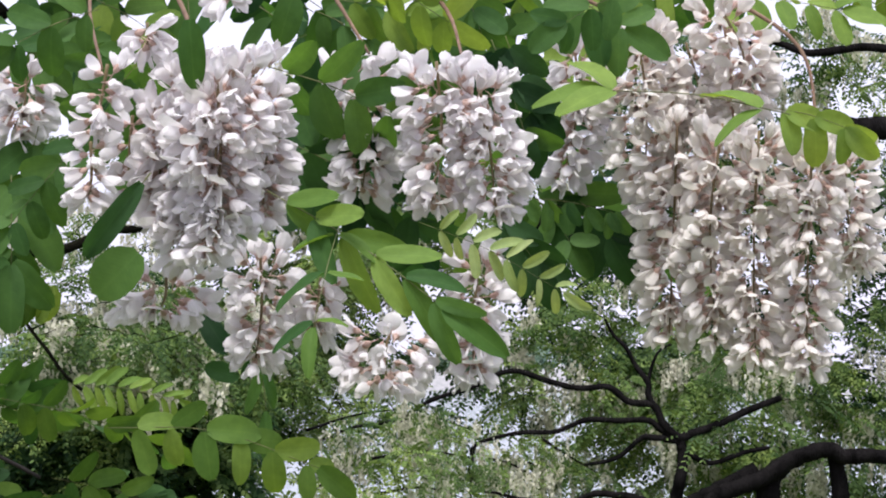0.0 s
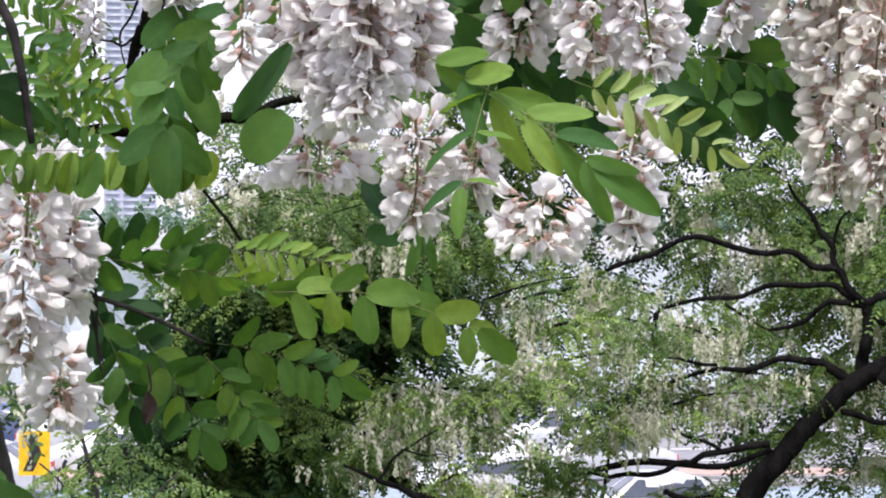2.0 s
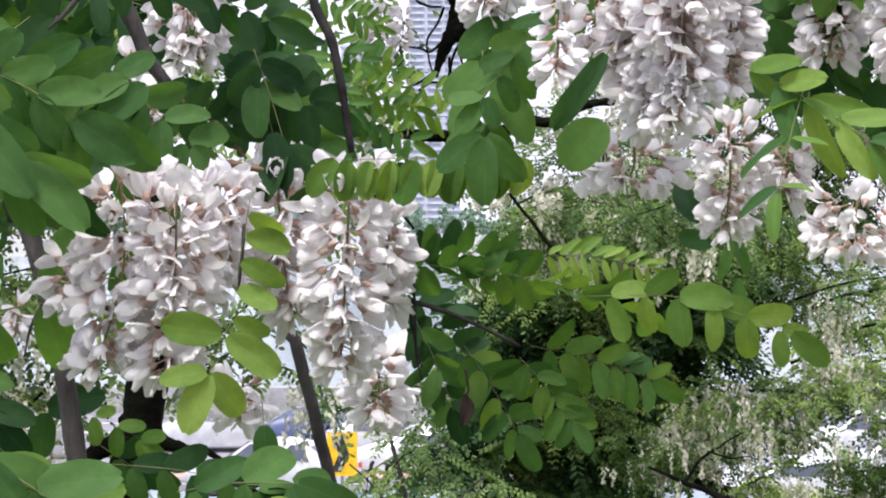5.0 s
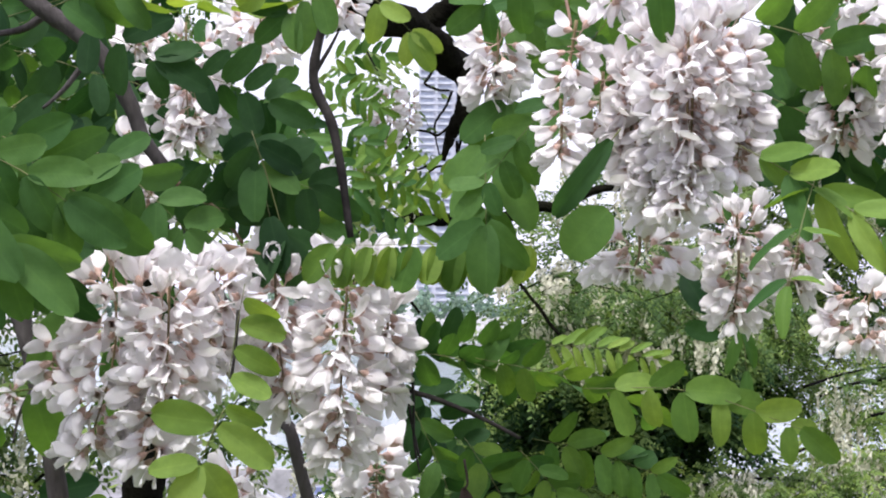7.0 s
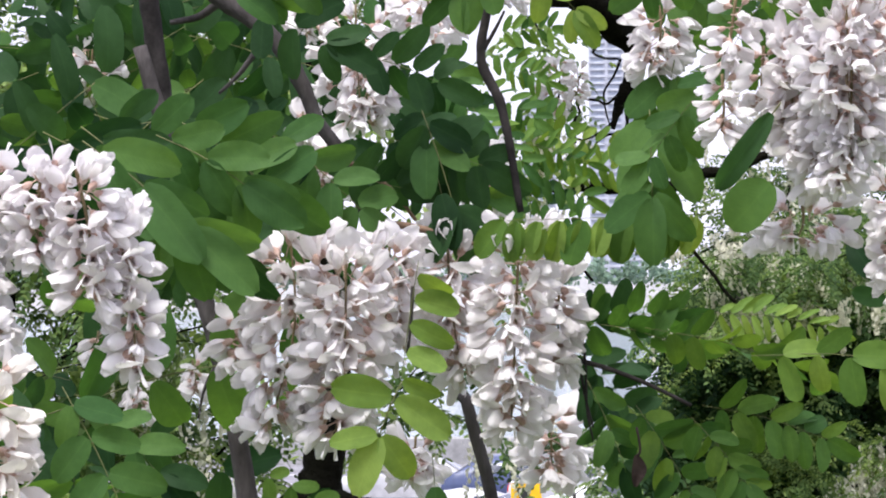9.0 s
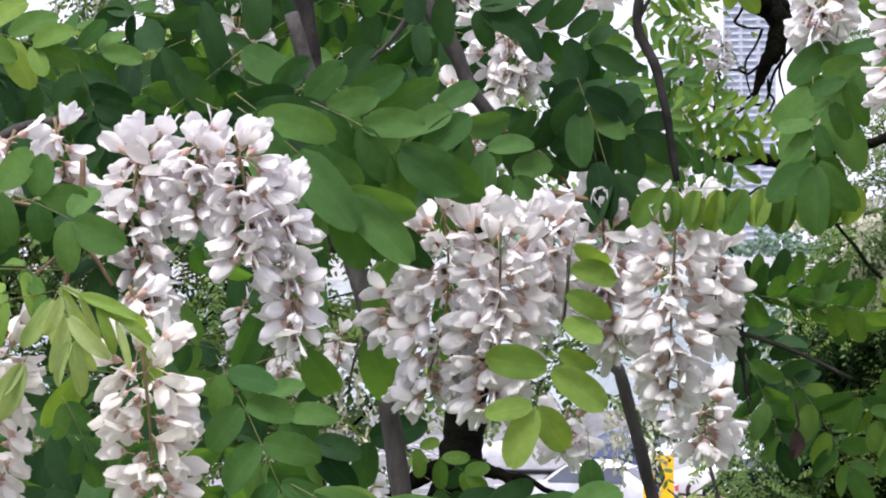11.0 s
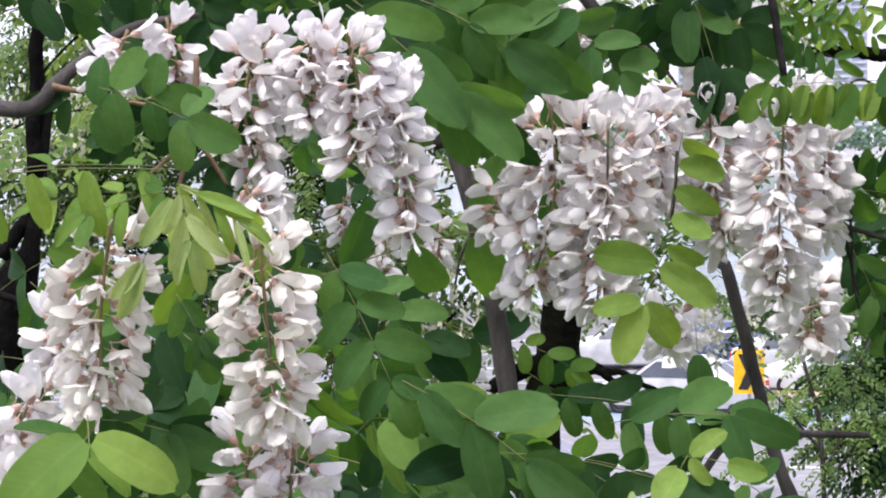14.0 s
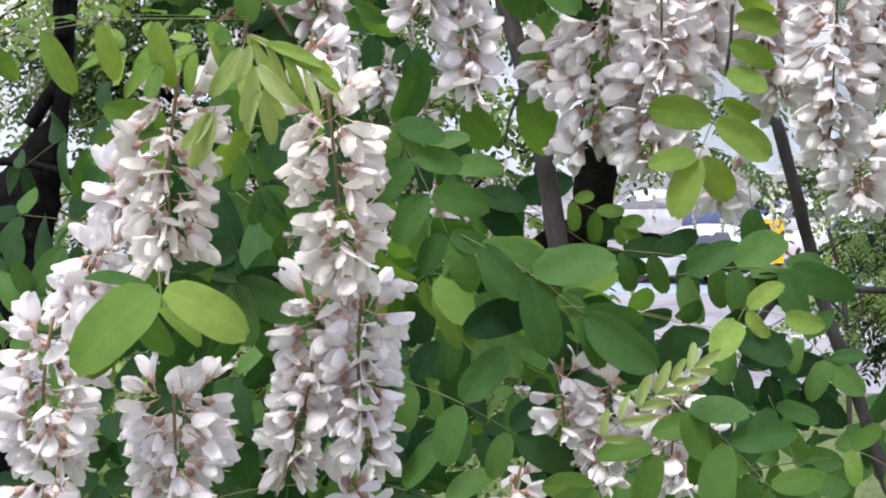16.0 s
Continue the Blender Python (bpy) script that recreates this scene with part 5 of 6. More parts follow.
side_twig(limb_ob, [at(-15.21, 0.40, 1.061), at(-15.61, 0.08, 1.062), at(-16.23, -0.43, 1.063)], [0.0012, 0.0010, 0.0008], TWIG, seed=19)
side_twig(limb_ob, [at(-15.14, 1.34, 1.061), at(-15.99, 1.14, 1.063), at(-16.86, 1.26, 1.066)], [0.0010, 0.0010, 0.0008], TWIG, seed=20)
# this branch's shadow is put in by using the darker twig bark
limb_ob = branch([at(-10.32, 7.45, 1.724), at(-10.15, 5.82, 1.724), at(-9.93, 4.31, 1.724), at(-9.79, 2.79, 1.724), at(-9.66, 1.27, 1.724), at(-9.40, 0.00, 1.724)], [0.0066, 0.0066, 0.0062, 0.0058, 0.0054, 0.0040], "grey branch among dark leaves", DARK_TWIG, seed=21)
limb_ob = branch([at(-0.85, -1.70, 1.429), at(0.17, -1.96, 1.428), at(1.19, -2.35, 1.427), at(2.22, -2.86, 1.427)], [0.0016, 0.0014, 0.0011], "thin dark twig carrying leaves", DARK_TWIG, seed=22)
side_twig(limb_ob, [at(-0.34, -1.83, 1.429), at(-0.22, -2.60, 1.429), at(-0.03, -3.36, 1.429)], [0.0010, 0.0008, 0.0006], DARK_TWIG, seed=23)
limb_ob = branch([at(-0.25, -1.36, 1.425), at(-0.19, -2.02, 1.426), at(-0.17, -2.94, 1.426), at(-0.03, -3.66, 1.427)], [0.0008, 0.0008, 0.0008, 0.0005], "bare dark flower stalk hanging beside leaves", DARK_TWIG, seed=24)
limb_ob = branch([at(-4.12, -0.05, 1.334), at(-4.17, -0.83, 1.334), at(-4.27, -1.67, 1.335)], [0.0011, 0.0009, 0.0008], "bare dark flower stalk among white flowers", DARK_TWIG, seed=25)
limb_ob = branch([at(-10.18, 7.98, 1.553), at(-6.93, 9.37, 1.545), at(-1.82, 10.24, 1.487), at(3.29, 9.80, 1.436), at(8.34, 9.89, 1.450), at(14.45, 9.01, 1.530)], [0.0049, 0.0049, 0.0046, 0.0042, 0.0036, 0.0026], "grey-brown bough bearing the flower clusters", BARK, seed=26)
side_twig(limb_ob, [at(3.29, 9.80, 1.436), at(4.82, 8.39, 1.333), at(5.61, 6.86, 1.179), at(6.06, 6.60, 1.150)], [0.0017, 0.0014, 0.0011, 0.0008], TWIG, seed=27)
side_twig(limb_ob, [at(3.29, 9.80, 1.436), at(3.04, 7.92, 1.329), at(3.34, 6.41, 1.155)], [0.0014, 0.0011, 0.0007], TWIG, seed=28)
side_twig(limb_ob, [at(7.41, 9.90, 1.409), at(8.43, 8.49, 1.303), at(9.44, 6.94, 1.248)], [0.0015, 0.0012, 0.0007], TWIG, seed=29)
side_twig(limb_ob, [at(8.97, 9.76, 1.406), at(11.02, 8.20, 1.300), at(11.64, 6.77, 1.197)], [0.0015, 0.0012, 0.0007], TWIG, seed=30)
side_twig(limb_ob, [at(11.58, 9.72, 1.425), at(14.15, 8.38, 1.423), at(15.56, 7.70, 1.424)], [0.0016, 0.0013, 0.0008], TWIG, seed=31)
side_twig(limb_ob, [at(12.87, 9.56, 1.425), at(16.75, 8.82, 1.429), at(17.50, 8.03, 1.419), at(17.83, 5.46, 1.395)], [0.0019, 0.0014, 0.0011, 0.0008], TWIG, seed=32)
side_twig(limb_ob, [at(17.26, 8.55, 1.430), at(19.28, 7.20, 1.412), at(19.74, 5.14, 1.380)], [0.0014, 0.0011, 0.0008], TWIG, seed=33)
dry_leaf(at(0.96, -3.75, 1.429), 0.024)

# ---- compound leaves ----
compound_leaf(at(3.06, 1.54, 1.370), at(-2.02, 1.42, 1.369), 9, 0.0258, "light+light+fresh", hang=0.95, sag=0.0, slim=1.12)
compound_leaf(at(3.09, 4.90, 1.243), at(1.35, 2.77, 1.239), 5, 0.0220, "mid", turn=25, spread=42)
compound_leaf(at(4.48, 2.50, 1.053), at(4.27, 2.27, 1.053), 0, 0.0255, "mid", slim=1.45, sag=0.0)
compound_leaf(at(4.52, 4.11, 1.063), at(4.32, 3.85, 1.063), 0, 0.0453, "dark", slim=0.5, sag=0.0, turn=15)
compound_leaf(at(7.17, 3.75, 1.057), at(11.27, 1.15, 1.014), 6, 0.0327, "fresh+mid+fresh+light", spread=27, sag=0.03, slim=0.62, start=0.1, wild=0.4)
compound_leaf(at(8.85, 3.08, 1.045), at(8.28, 0.63, 0.996), 3, 0.0242, "fresh+mid", turn=20, spread=62, slim=0.6)
compound_leaf(at(10.66, 3.11, 1.114), at(14.00, 1.55, 1.115), 8, 0.0156, "pale", spread=55)
compound_leaf(at(19.11, 5.68, 1.227), at(14.88, 6.19, 1.219), 2, 0.0370, "light", turn=55, spread=30)
compound_leaf(at(18.73, 5.82, 1.337), at(20.38, 5.38, 1.342), 3, 0.0254, "light", hang=0.6)
compound_leaf(at(3.25, 7.76, 1.211), at(1.34, 6.87, 1.215), 3, 0.0243, "mid", hang=0.3)
compound_leaf(at(5.25, 8.10, 1.107), at(5.30, 7.60, 1.106), 0, 0.0290, "mid", slim=0.8, sag=0.0)
compound_leaf(at(4.40, 6.86, 1.256), at(3.22, 5.20, 1.258), 4, 0.0253, "mid")
compound_leaf(at(7.10, 6.59, 1.220), at(10.06, 5.51, 1.216), 4, 0.0329, "mid", turn=40)
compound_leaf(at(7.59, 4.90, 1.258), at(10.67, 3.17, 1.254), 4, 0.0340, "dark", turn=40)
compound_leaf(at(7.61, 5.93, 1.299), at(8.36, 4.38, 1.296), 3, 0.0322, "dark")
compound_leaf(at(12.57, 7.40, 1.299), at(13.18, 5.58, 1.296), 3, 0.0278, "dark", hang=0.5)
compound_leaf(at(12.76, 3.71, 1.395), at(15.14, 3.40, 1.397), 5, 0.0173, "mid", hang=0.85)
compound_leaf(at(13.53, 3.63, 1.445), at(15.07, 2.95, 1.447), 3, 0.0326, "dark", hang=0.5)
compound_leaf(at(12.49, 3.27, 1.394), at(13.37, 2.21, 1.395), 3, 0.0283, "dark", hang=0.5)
compound_leaf(at(1.96, 5.08, 1.312), at(1.42, 2.15, 1.313), 4, 0.0351, "mid", hang=0.4)
compound_leaf(at(9.21, 8.74, 1.302), at(11.27, 7.68, 1.299), 4, 0.0278, "light", turn=30)
compound_leaf(at(7.39, 8.50, 1.405), at(9.57, 6.94, 1.399), 4, 0.0315, "mid")
compound_leaf(at(11.55, 8.57, 1.502), at(12.17, 7.02, 1.499), 4, 0.0304, "mid", hang=0.4)
compound_leaf(at(13.25, 8.66, 1.352), at(15.30, 7.59, 1.353), 4, 0.0304, "mid")
compound_leaf(at(7.12, -0.12, 1.399), at(7.26, -1.28, 1.400), 1, 0.0299, "mid", hang=0.9, slim=0.5)
compound_leaf(at(6.73, -0.63, 1.501), at(6.36, 0.02, 1.501), 1, 0.0270, "dark")
compound_leaf(at(3.63, -1.72, 1.336), at(8.49, -2.55, 1.342), 6, 0.0269, "light+fresh", hang=0.5, sag=0.08, wild=0.55)
compound_leaf(at(-0.72, -0.87, 1.429), at(1.84, -0.81, 1.426), 6, 0.0211, "dark+mid", turn=40)
compound_leaf(at(-0.34, -0.93, 1.429), at(1.96, -1.45, 1.426), 5, 0.0274, "mid", turn=45)
compound_leaf(at(2.48, -0.75, 1.426), at(5.30, -1.07, 1.427), 10, 0.0179, "light", hang=0.35, slim=0.6)
compound_leaf(at(1.19, -1.07, 1.407), at(5.30, -2.23, 1.407), 8, 0.0233, "mid+fresh", turn=50, hang=0.2, wild=0.6)
compound_leaf(at(0.94, -2.85, 1.458), at(2.21, -4.91, 1.460), 6, 0.0254, "mid+fresh", wild=0.6)
compound_leaf(at(-0.21, -2.21, 1.479), at(0.68, -4.26, 1.480), 6, 0.0237, "dark+mid", hang=0.3, wild=0.6)
compound_leaf(at(2.47, -2.86, 1.427), at(5.30, -3.63, 1.429), 7, 0.0224, "fresh+mid", hang=0.3, wild=0.6)
compound_leaf(at(2.22, -3.12, 1.407), at(3.50, -4.66, 1.409), 6, 0.0216, "mid+fresh", hang=0.3, wild=0.6)
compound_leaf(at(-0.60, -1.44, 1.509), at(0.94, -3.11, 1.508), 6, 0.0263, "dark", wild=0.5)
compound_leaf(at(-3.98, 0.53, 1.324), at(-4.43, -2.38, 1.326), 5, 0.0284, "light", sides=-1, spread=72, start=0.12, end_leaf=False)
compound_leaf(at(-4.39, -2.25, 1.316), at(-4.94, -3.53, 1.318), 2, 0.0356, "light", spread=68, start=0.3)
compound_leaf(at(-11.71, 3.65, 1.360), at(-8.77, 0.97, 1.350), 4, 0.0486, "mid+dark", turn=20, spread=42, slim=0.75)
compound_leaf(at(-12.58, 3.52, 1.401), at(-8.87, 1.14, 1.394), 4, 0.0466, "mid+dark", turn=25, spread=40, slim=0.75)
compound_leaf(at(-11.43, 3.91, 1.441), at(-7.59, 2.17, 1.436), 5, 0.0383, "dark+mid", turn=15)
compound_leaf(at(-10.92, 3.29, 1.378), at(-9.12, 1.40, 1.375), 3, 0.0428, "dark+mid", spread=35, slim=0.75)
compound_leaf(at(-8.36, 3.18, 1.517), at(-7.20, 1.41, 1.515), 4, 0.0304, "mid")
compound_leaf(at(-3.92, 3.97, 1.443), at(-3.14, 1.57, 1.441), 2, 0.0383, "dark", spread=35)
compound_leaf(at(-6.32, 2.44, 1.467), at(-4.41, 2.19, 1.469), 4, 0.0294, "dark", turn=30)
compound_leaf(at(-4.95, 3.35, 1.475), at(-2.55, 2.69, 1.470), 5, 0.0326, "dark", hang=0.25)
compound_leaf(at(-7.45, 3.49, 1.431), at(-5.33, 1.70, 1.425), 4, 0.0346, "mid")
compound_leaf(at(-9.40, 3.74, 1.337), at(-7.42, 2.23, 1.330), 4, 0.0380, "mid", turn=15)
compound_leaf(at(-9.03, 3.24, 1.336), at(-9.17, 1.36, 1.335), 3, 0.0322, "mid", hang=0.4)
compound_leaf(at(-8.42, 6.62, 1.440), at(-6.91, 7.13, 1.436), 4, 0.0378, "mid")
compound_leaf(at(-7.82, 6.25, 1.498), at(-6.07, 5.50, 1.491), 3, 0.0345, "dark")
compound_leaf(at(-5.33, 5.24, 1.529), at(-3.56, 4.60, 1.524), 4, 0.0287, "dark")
compound_leaf(at(-6.92, 6.88, 1.435), at(-4.14, 6.75, 1.428), 4, 0.0346, "light", turn=60)
compound_leaf(at(-2.35, 7.24, 1.427), at(-3.12, 6.62, 1.427), 3, 0.0283, "mid")
compound_leaf(at(-1.21, 6.98, 1.426), at(-0.33, 6.22, 1.424), 2, 0.0252, "light", hang=0.6)
compound_leaf(at(1.12, 6.83, 1.325), at(3.02, 6.29, 1.325), 4, 0.0249, "mid", hang=0.4)
compound_leaf(at(7.30, 5.82, 1.333), at(9.54, 5.26, 1.340), 4, 0.0380, "mid", turn=50)
compound_leaf(at(7.52, 5.06, 1.434), at(8.24, 3.54, 1.434), 4, 0.0346, "dark")
compound_leaf(at(-2.06, 3.19, 2.221), at(-0.27, 2.66, 2.219), 6, 0.0228, "fresh", slim=0.6)
compound_leaf(at(-14.85, 1.03, 1.121), at(-18.10, 1.30, 1.130), 4, 0.0210, "dark", hang=0.35)
compound_leaf(at(-15.48, 1.08, 1.123), at(-16.85, 0.44, 1.126), 2, 0.0223, "dark", hang=0.5)
compound_leaf(at(-15.25, 4.36, 1.227), at(-14.60, 2.48, 1.223), 5, 0.0243, "dark")
compound_leaf(at(-16.99, 4.20, 1.334), at(-14.98, 3.23, 1.326), 4, 0.0292, "dark")
compound_leaf(at(-18.23, 3.80, 1.236), at(-16.99, 4.33, 1.232), 4, 0.0270, "dark")
compound_leaf(at(-15.68, -0.61, 0.951), at(-14.35, -1.42, 0.948), 4, 0.0234, "light+pale", spread=20, turn=-25, start=0.0, slim=0.5, hang=0.25)
compound_leaf(at(-15.67, -0.74, 0.951), at(-16.48, -2.44, 0.953), 2, 0.0251, "pale", spread=20, start=0.1)
compound_leaf(at(-15.67, -0.74, 0.961), at(-17.72, -1.32, 0.966), 3, 0.0180, "fresh", turn=45, slim=0.8, hang=0.25)
compound_leaf(at(-16.61, -0.81, 0.983), at(-18.46, -0.95, 0.989), 3, 0.0184, "fresh+light", turn=50, slim=0.8)
compound_leaf(at(-15.61, -0.67, 0.941), at(-15.36, -1.93, 0.940), 3, 0.0207, "pale", spread=25)
compound_leaf(at(-18.59, -6.60, 1.073), at(-15.53, -6.73, 1.066), 3, 0.0310, "mid", turn=40)
compound_leaf(at(-4.15, 2.63, 1.718), at(-2.49, 1.94, 1.721), 4, 0.0306, "fresh+mid")
compound_leaf(at(-2.17, 4.85, 2.224), at(-1.15, 4.52, 2.222), 5, 0.0198, "fresh", slim=0.6)
compound_leaf(at(-3.73, -3.95, 1.387), at(-3.67, -4.69, 1.387), 0, 0.0286, "mid", slim=1.1, sag=0.0)
compound_leaf(at(-15.62, -3.14, 1.107), at(-15.10, -4.16, 1.105), 2, 0.0223, "mid", hang=0.6)
compound_leaf(at(-15.32, -4.11, 1.508), at(-13.51, -5.90, 1.503), 5, 0.0371, "mid")
compound_leaf(at(-14.66, -7.57, 1.507), at(-15.32, -5.39, 1.507), 4, 0.0371, "dark")
compound_leaf(at(-18.75, -2.86, 1.521), at(-17.49, -4.12, 1.515), 4, 0.0304, "mid")
compound_leaf(at(-20.92, -7.58, 1.225), at(-20.17, -6.32, 1.221), 3, 0.0270, "mid")
compound_leaf(at(-15.57, -0.29, 0.970), at(-21.89, -0.77, 0.960), 5, 0.0266, "light+fresh", sides=-1, spread=112, hang=0.1, wild=0.25, slim=0.72, end_leaf=False)
compound_leaf(at(-15.55, -0.23, 0.980), at(-21.86, -0.64, 0.970), 6, 0.0209, "fresh+mid", sides=1, spread=75, turn=68, wild=0.3, slim=0.75)
compound_leaf(at(-17.73, -5.80, 0.980), at(-17.70, -6.76, 0.970), 1, 0.0408, "light+fresh", spread=56, start=0.55, hang=0.0, sag=0.0, end_leaf=False, wild=0.12, slim=1.05)
compound_leaf(at(-17.45, -5.93, 1.000), at(-18.26, -6.93, 0.990), 1, 0.0315, "fresh+mid", spread=62, start=0.5, sag=0.0, wild=0.3, slim=0.8)
compound_leaf(at(-17.38, -5.92, 1.040), at(-15.87, -6.22, 1.030), 2, 0.0304, "mid+dark", spread=50, hang=0.3)
compound_leaf(at(-12.14, -2.27, 1.250), at(-10.66, -5.39, 1.240), 4, 0.0295, "mid", spread=55, slim=1.1, wild=0.35)
compound_leaf(at(-11.31, -3.04, 1.320), at(-9.92, -4.36, 1.310), 3, 0.0297, "mid+dark", spread=45)
compound_leaf(at(-10.46, -5.20, 1.240), at(-7.58, -7.11, 1.230), 3, 0.0418, "mid", spread=28, wild=0.25, slim=0.9)
compound_leaf(at(-10.23, -5.65, 1.280), at(-8.05, -6.58, 1.270), 3, 0.0345, "mid+fresh", spread=35)
compound_leaf(at(-8.51, -6.90, 1.270), at(-8.97, -7.02, 1.260), 0, 0.0428, "dark", slim=0.85, sag=0.0)
compound_leaf(at(-9.02, -6.82, 1.270), at(-4.19, -7.58, 1.260), 5, 0.0337, "dark+mid", sides=1, spread=82, hang=0.25, wild=0.25, slim=1.15)
compound_leaf(at(-9.00, -6.80, 1.290), at(-4.17, -7.51, 1.280), 5, 0.0247, "dark+mid", sides=-1, spread=70, turn=55, wild=0.35)
compound_leaf(at(-7.20, -5.55, 1.330), at(-3.61, -6.22, 1.320), 5, 0.0263, "mid+dark", hang=0.5, wild=0.4)
compound_leaf(at(-5.69, -6.21, 1.300), at(-2.87, -6.04, 1.290), 3, 0.0336, "mid", hang=0.45, wild=0.4)
compound_leaf(at(-3.96, -6.94, 1.260), at(-4.14, -7.26, 1.250), 0, 0.0289, "light", slim=1.1, sag=0.0)
compound_leaf(at(-4.06, -6.97, 1.260), at(-3.05, -7.13, 1.250), 1, 0.0221, "light", spread=40)
compound_leaf(at(-2.68, -7.50, 1.360), at(-1.93, -8.14, 1.350), 2, 0.0269, "mid", spread=60)
compound_leaf(at(-1.78, -10.06, 1.250), at(-0.65, -10.56, 1.240), 2, 0.0236, "light+fresh", spread=60)
compound_leaf(at(-11.97, -8.42, 1.280), at(-9.20, -9.78, 1.270), 3, 0.0322, "dark+mid", spread=78, slim=1.05, wild=0.25)
compound_leaf(at(-7.74, -10.20, 1.140), at(-5.26, -8.30, 1.130), 6, 0.0159, "pale", spread=35)
compound_leaf(at(-5.76, -8.94, 1.150), at(-3.46, -11.11, 1.140), 3, 0.0331, "fresh+mid", spread=42)
compound_leaf(at(-4.33, -9.45, 1.160), at(-7.74, -11.10, 1.150), 3, 0.0292, "fresh", spread=35, hang=0.15)
compound_leaf(at(-3.39, -8.91, 1.300), at(-2.64, -10.95, 1.290), 2, 0.0327, "mid", spread=60)
compound_leaf(at(-4.21, -8.13, 1.380), at(-2.55, -8.77, 1.370), 3, 0.0295, "dark", hang=0.4)
compound_leaf(at(-7.74, -4.35, 1.600), at(-6.46, -5.01, 1.590), 3, 0.0202, "fresh", hang=0.4)
compound_leaf(at(-6.63, -7.09, 1.400), at(-4.97, -8.13, 1.390), 3, 0.0299, "dark", hang=0.3)
compound_leaf(at(-11.21, -6.50, 1.500), at(-9.68, -7.56, 1.490), 3, 0.0337, "dark+mid", hang=0.3)

# ---- flower racemes ----
flower_raceme(at(5.43, 6.74, 1.149), at(5.36, 1.90, 1.143), 0.0428, 0.0131)
flower_raceme(at(6.44, 6.84, 1.131), at(6.13, 2.45, 1.125), 0.0470, 0.0129)
flower_raceme(at(7.10, 5.20, 1.160), at(7.00, 3.19, 1.158), 0.0280, 0.0132)
flower_raceme(at(3.47, 6.53, 1.145), at(3.12, 4.52, 1.142), 0.0252, 0.0131, label='loose raceme of white flowers with gaps between them', tight=0.6)
flower_raceme(at(3.13, 4.77, 1.142), at(3.10, 3.01, 1.141), 0.0227, 0.0131, label='loose raceme of white flowers with gaps between them', tight=0.6)
flower_raceme(at(4.07, 5.39, 1.174), at(4.04, 3.12, 1.172), 0.0233, 0.0135, label='loose raceme of white flowers with gaps between them', tight=0.6)
flower_raceme(at(1.62, 6.44, 1.324), at(1.34, 4.55, 1.321), 0.0380, 0.0152, label='shaded greyish-white flower raceme hanging behind leaves')
flower_raceme(at(4.90, 1.96, 1.183), at(4.76, 0.58, 1.183), 0.0522, 0.0136, label='shaded greyish-white flower raceme hanging behind leaves')
flower_raceme(at(4.78, 5.75, 1.146), at(4.80, 2.60, 1.143), 0.0277, 0.0131)
flower_raceme(at(5.94, 6.48, 1.119), at(5.75, 1.83, 1.114), 0.0319, 0.0127)
flower_raceme(at(7.11, 6.07, 1.151), at(7.06, 2.69, 1.147), 0.0277, 0.0131)
flower_raceme(at(6.10, 8.90, 1.156), at(6.27, 7.62, 1.153), 0.0207, 0.0135, label='loose raceme of white flowers with gaps between them', tight=0.6)
flower_raceme(at(4.34, 7.50, 1.157), at(4.33, 6.74, 1.155), 0.0155, 0.0135, label='loose raceme of white flowers with gaps between them', tight=0.6)
flower_raceme(at(9.18, 6.82, 1.248), at(9.38, 3.46, 1.245), 0.0422, 0.0135)
flower_raceme(at(10.99, 6.79, 1.197), at(10.93, 3.17, 1.194), 0.0405, 0.0130)
flower_raceme(at(11.90, 6.64, 1.197), at(12.48, 3.07, 1.194), 0.0405, 0.0130)
flower_raceme(at(12.08, 2.50, 1.194), at(11.95, -0.73, 1.196), 0.0324, 0.0130)
flower_raceme(at(10.11, 0.85, 1.195), at(9.95, -0.89, 1.196), 0.0513, 0.0130, label='shaded greyish-white flower raceme hanging behind leaves')
flower_raceme(at(7.03, 2.46, 1.247), at(6.99, -0.51, 1.249), 0.0365, 0.0135, label='shaded greyish-white flower raceme hanging behind leaves')
flower_raceme(at(8.44, 1.79, 1.275), at(8.29, 0.24, 1.277), 0.0317, 0.0138, label='shaded greyish-white flower raceme hanging behind leaves')
flower_raceme(at(14.13, 7.49, 1.451), at(13.92, 3.75, 1.446), 0.0359, 0.0143, label='shaded greyish-white flower raceme hanging behind leaves')
flower_raceme(at(15.56, 7.70, 1.424), at(15.86, 3.84, 1.419), 0.0543, 0.0141, label="long hanging raceme of creamy ageing white flowers", aged=True)
flower_raceme(at(17.38, 8.29, 1.409), at(18.21, 5.57, 1.406), 0.0441, 0.0139, label="long hanging raceme of creamy ageing white flowers", aged=True)
flower_raceme(at(16.71, 7.29, 1.425), at(17.04, 4.84, 1.422), 0.0479, 0.0141, label="long hanging raceme of creamy ageing white flowers", aged=True)
flower_raceme(at(16.55, 5.62, 1.402), at(16.42, 0.28, 1.401), 0.0441, 0.0139, label="long hanging raceme of creamy ageing white flowers", aged=True)
flower_raceme(at(17.57, 5.47, 1.384), at(17.51, 0.13, 1.383), 0.0372, 0.0137, label="long hanging raceme of creamy ageing white flowers", aged=True)
flower_raceme(at(18.40, 5.31, 1.366), at(18.39, -0.27, 1.366), 0.0367, 0.0135, label="long hanging raceme of creamy ageing white flowers", aged=True)
flower_raceme(at(19.61, 5.15, 1.370), at(19.53, -0.48, 1.370), 0.0367, 0.0135, label="long hanging raceme of creamy ageing white flowers", aged=True)
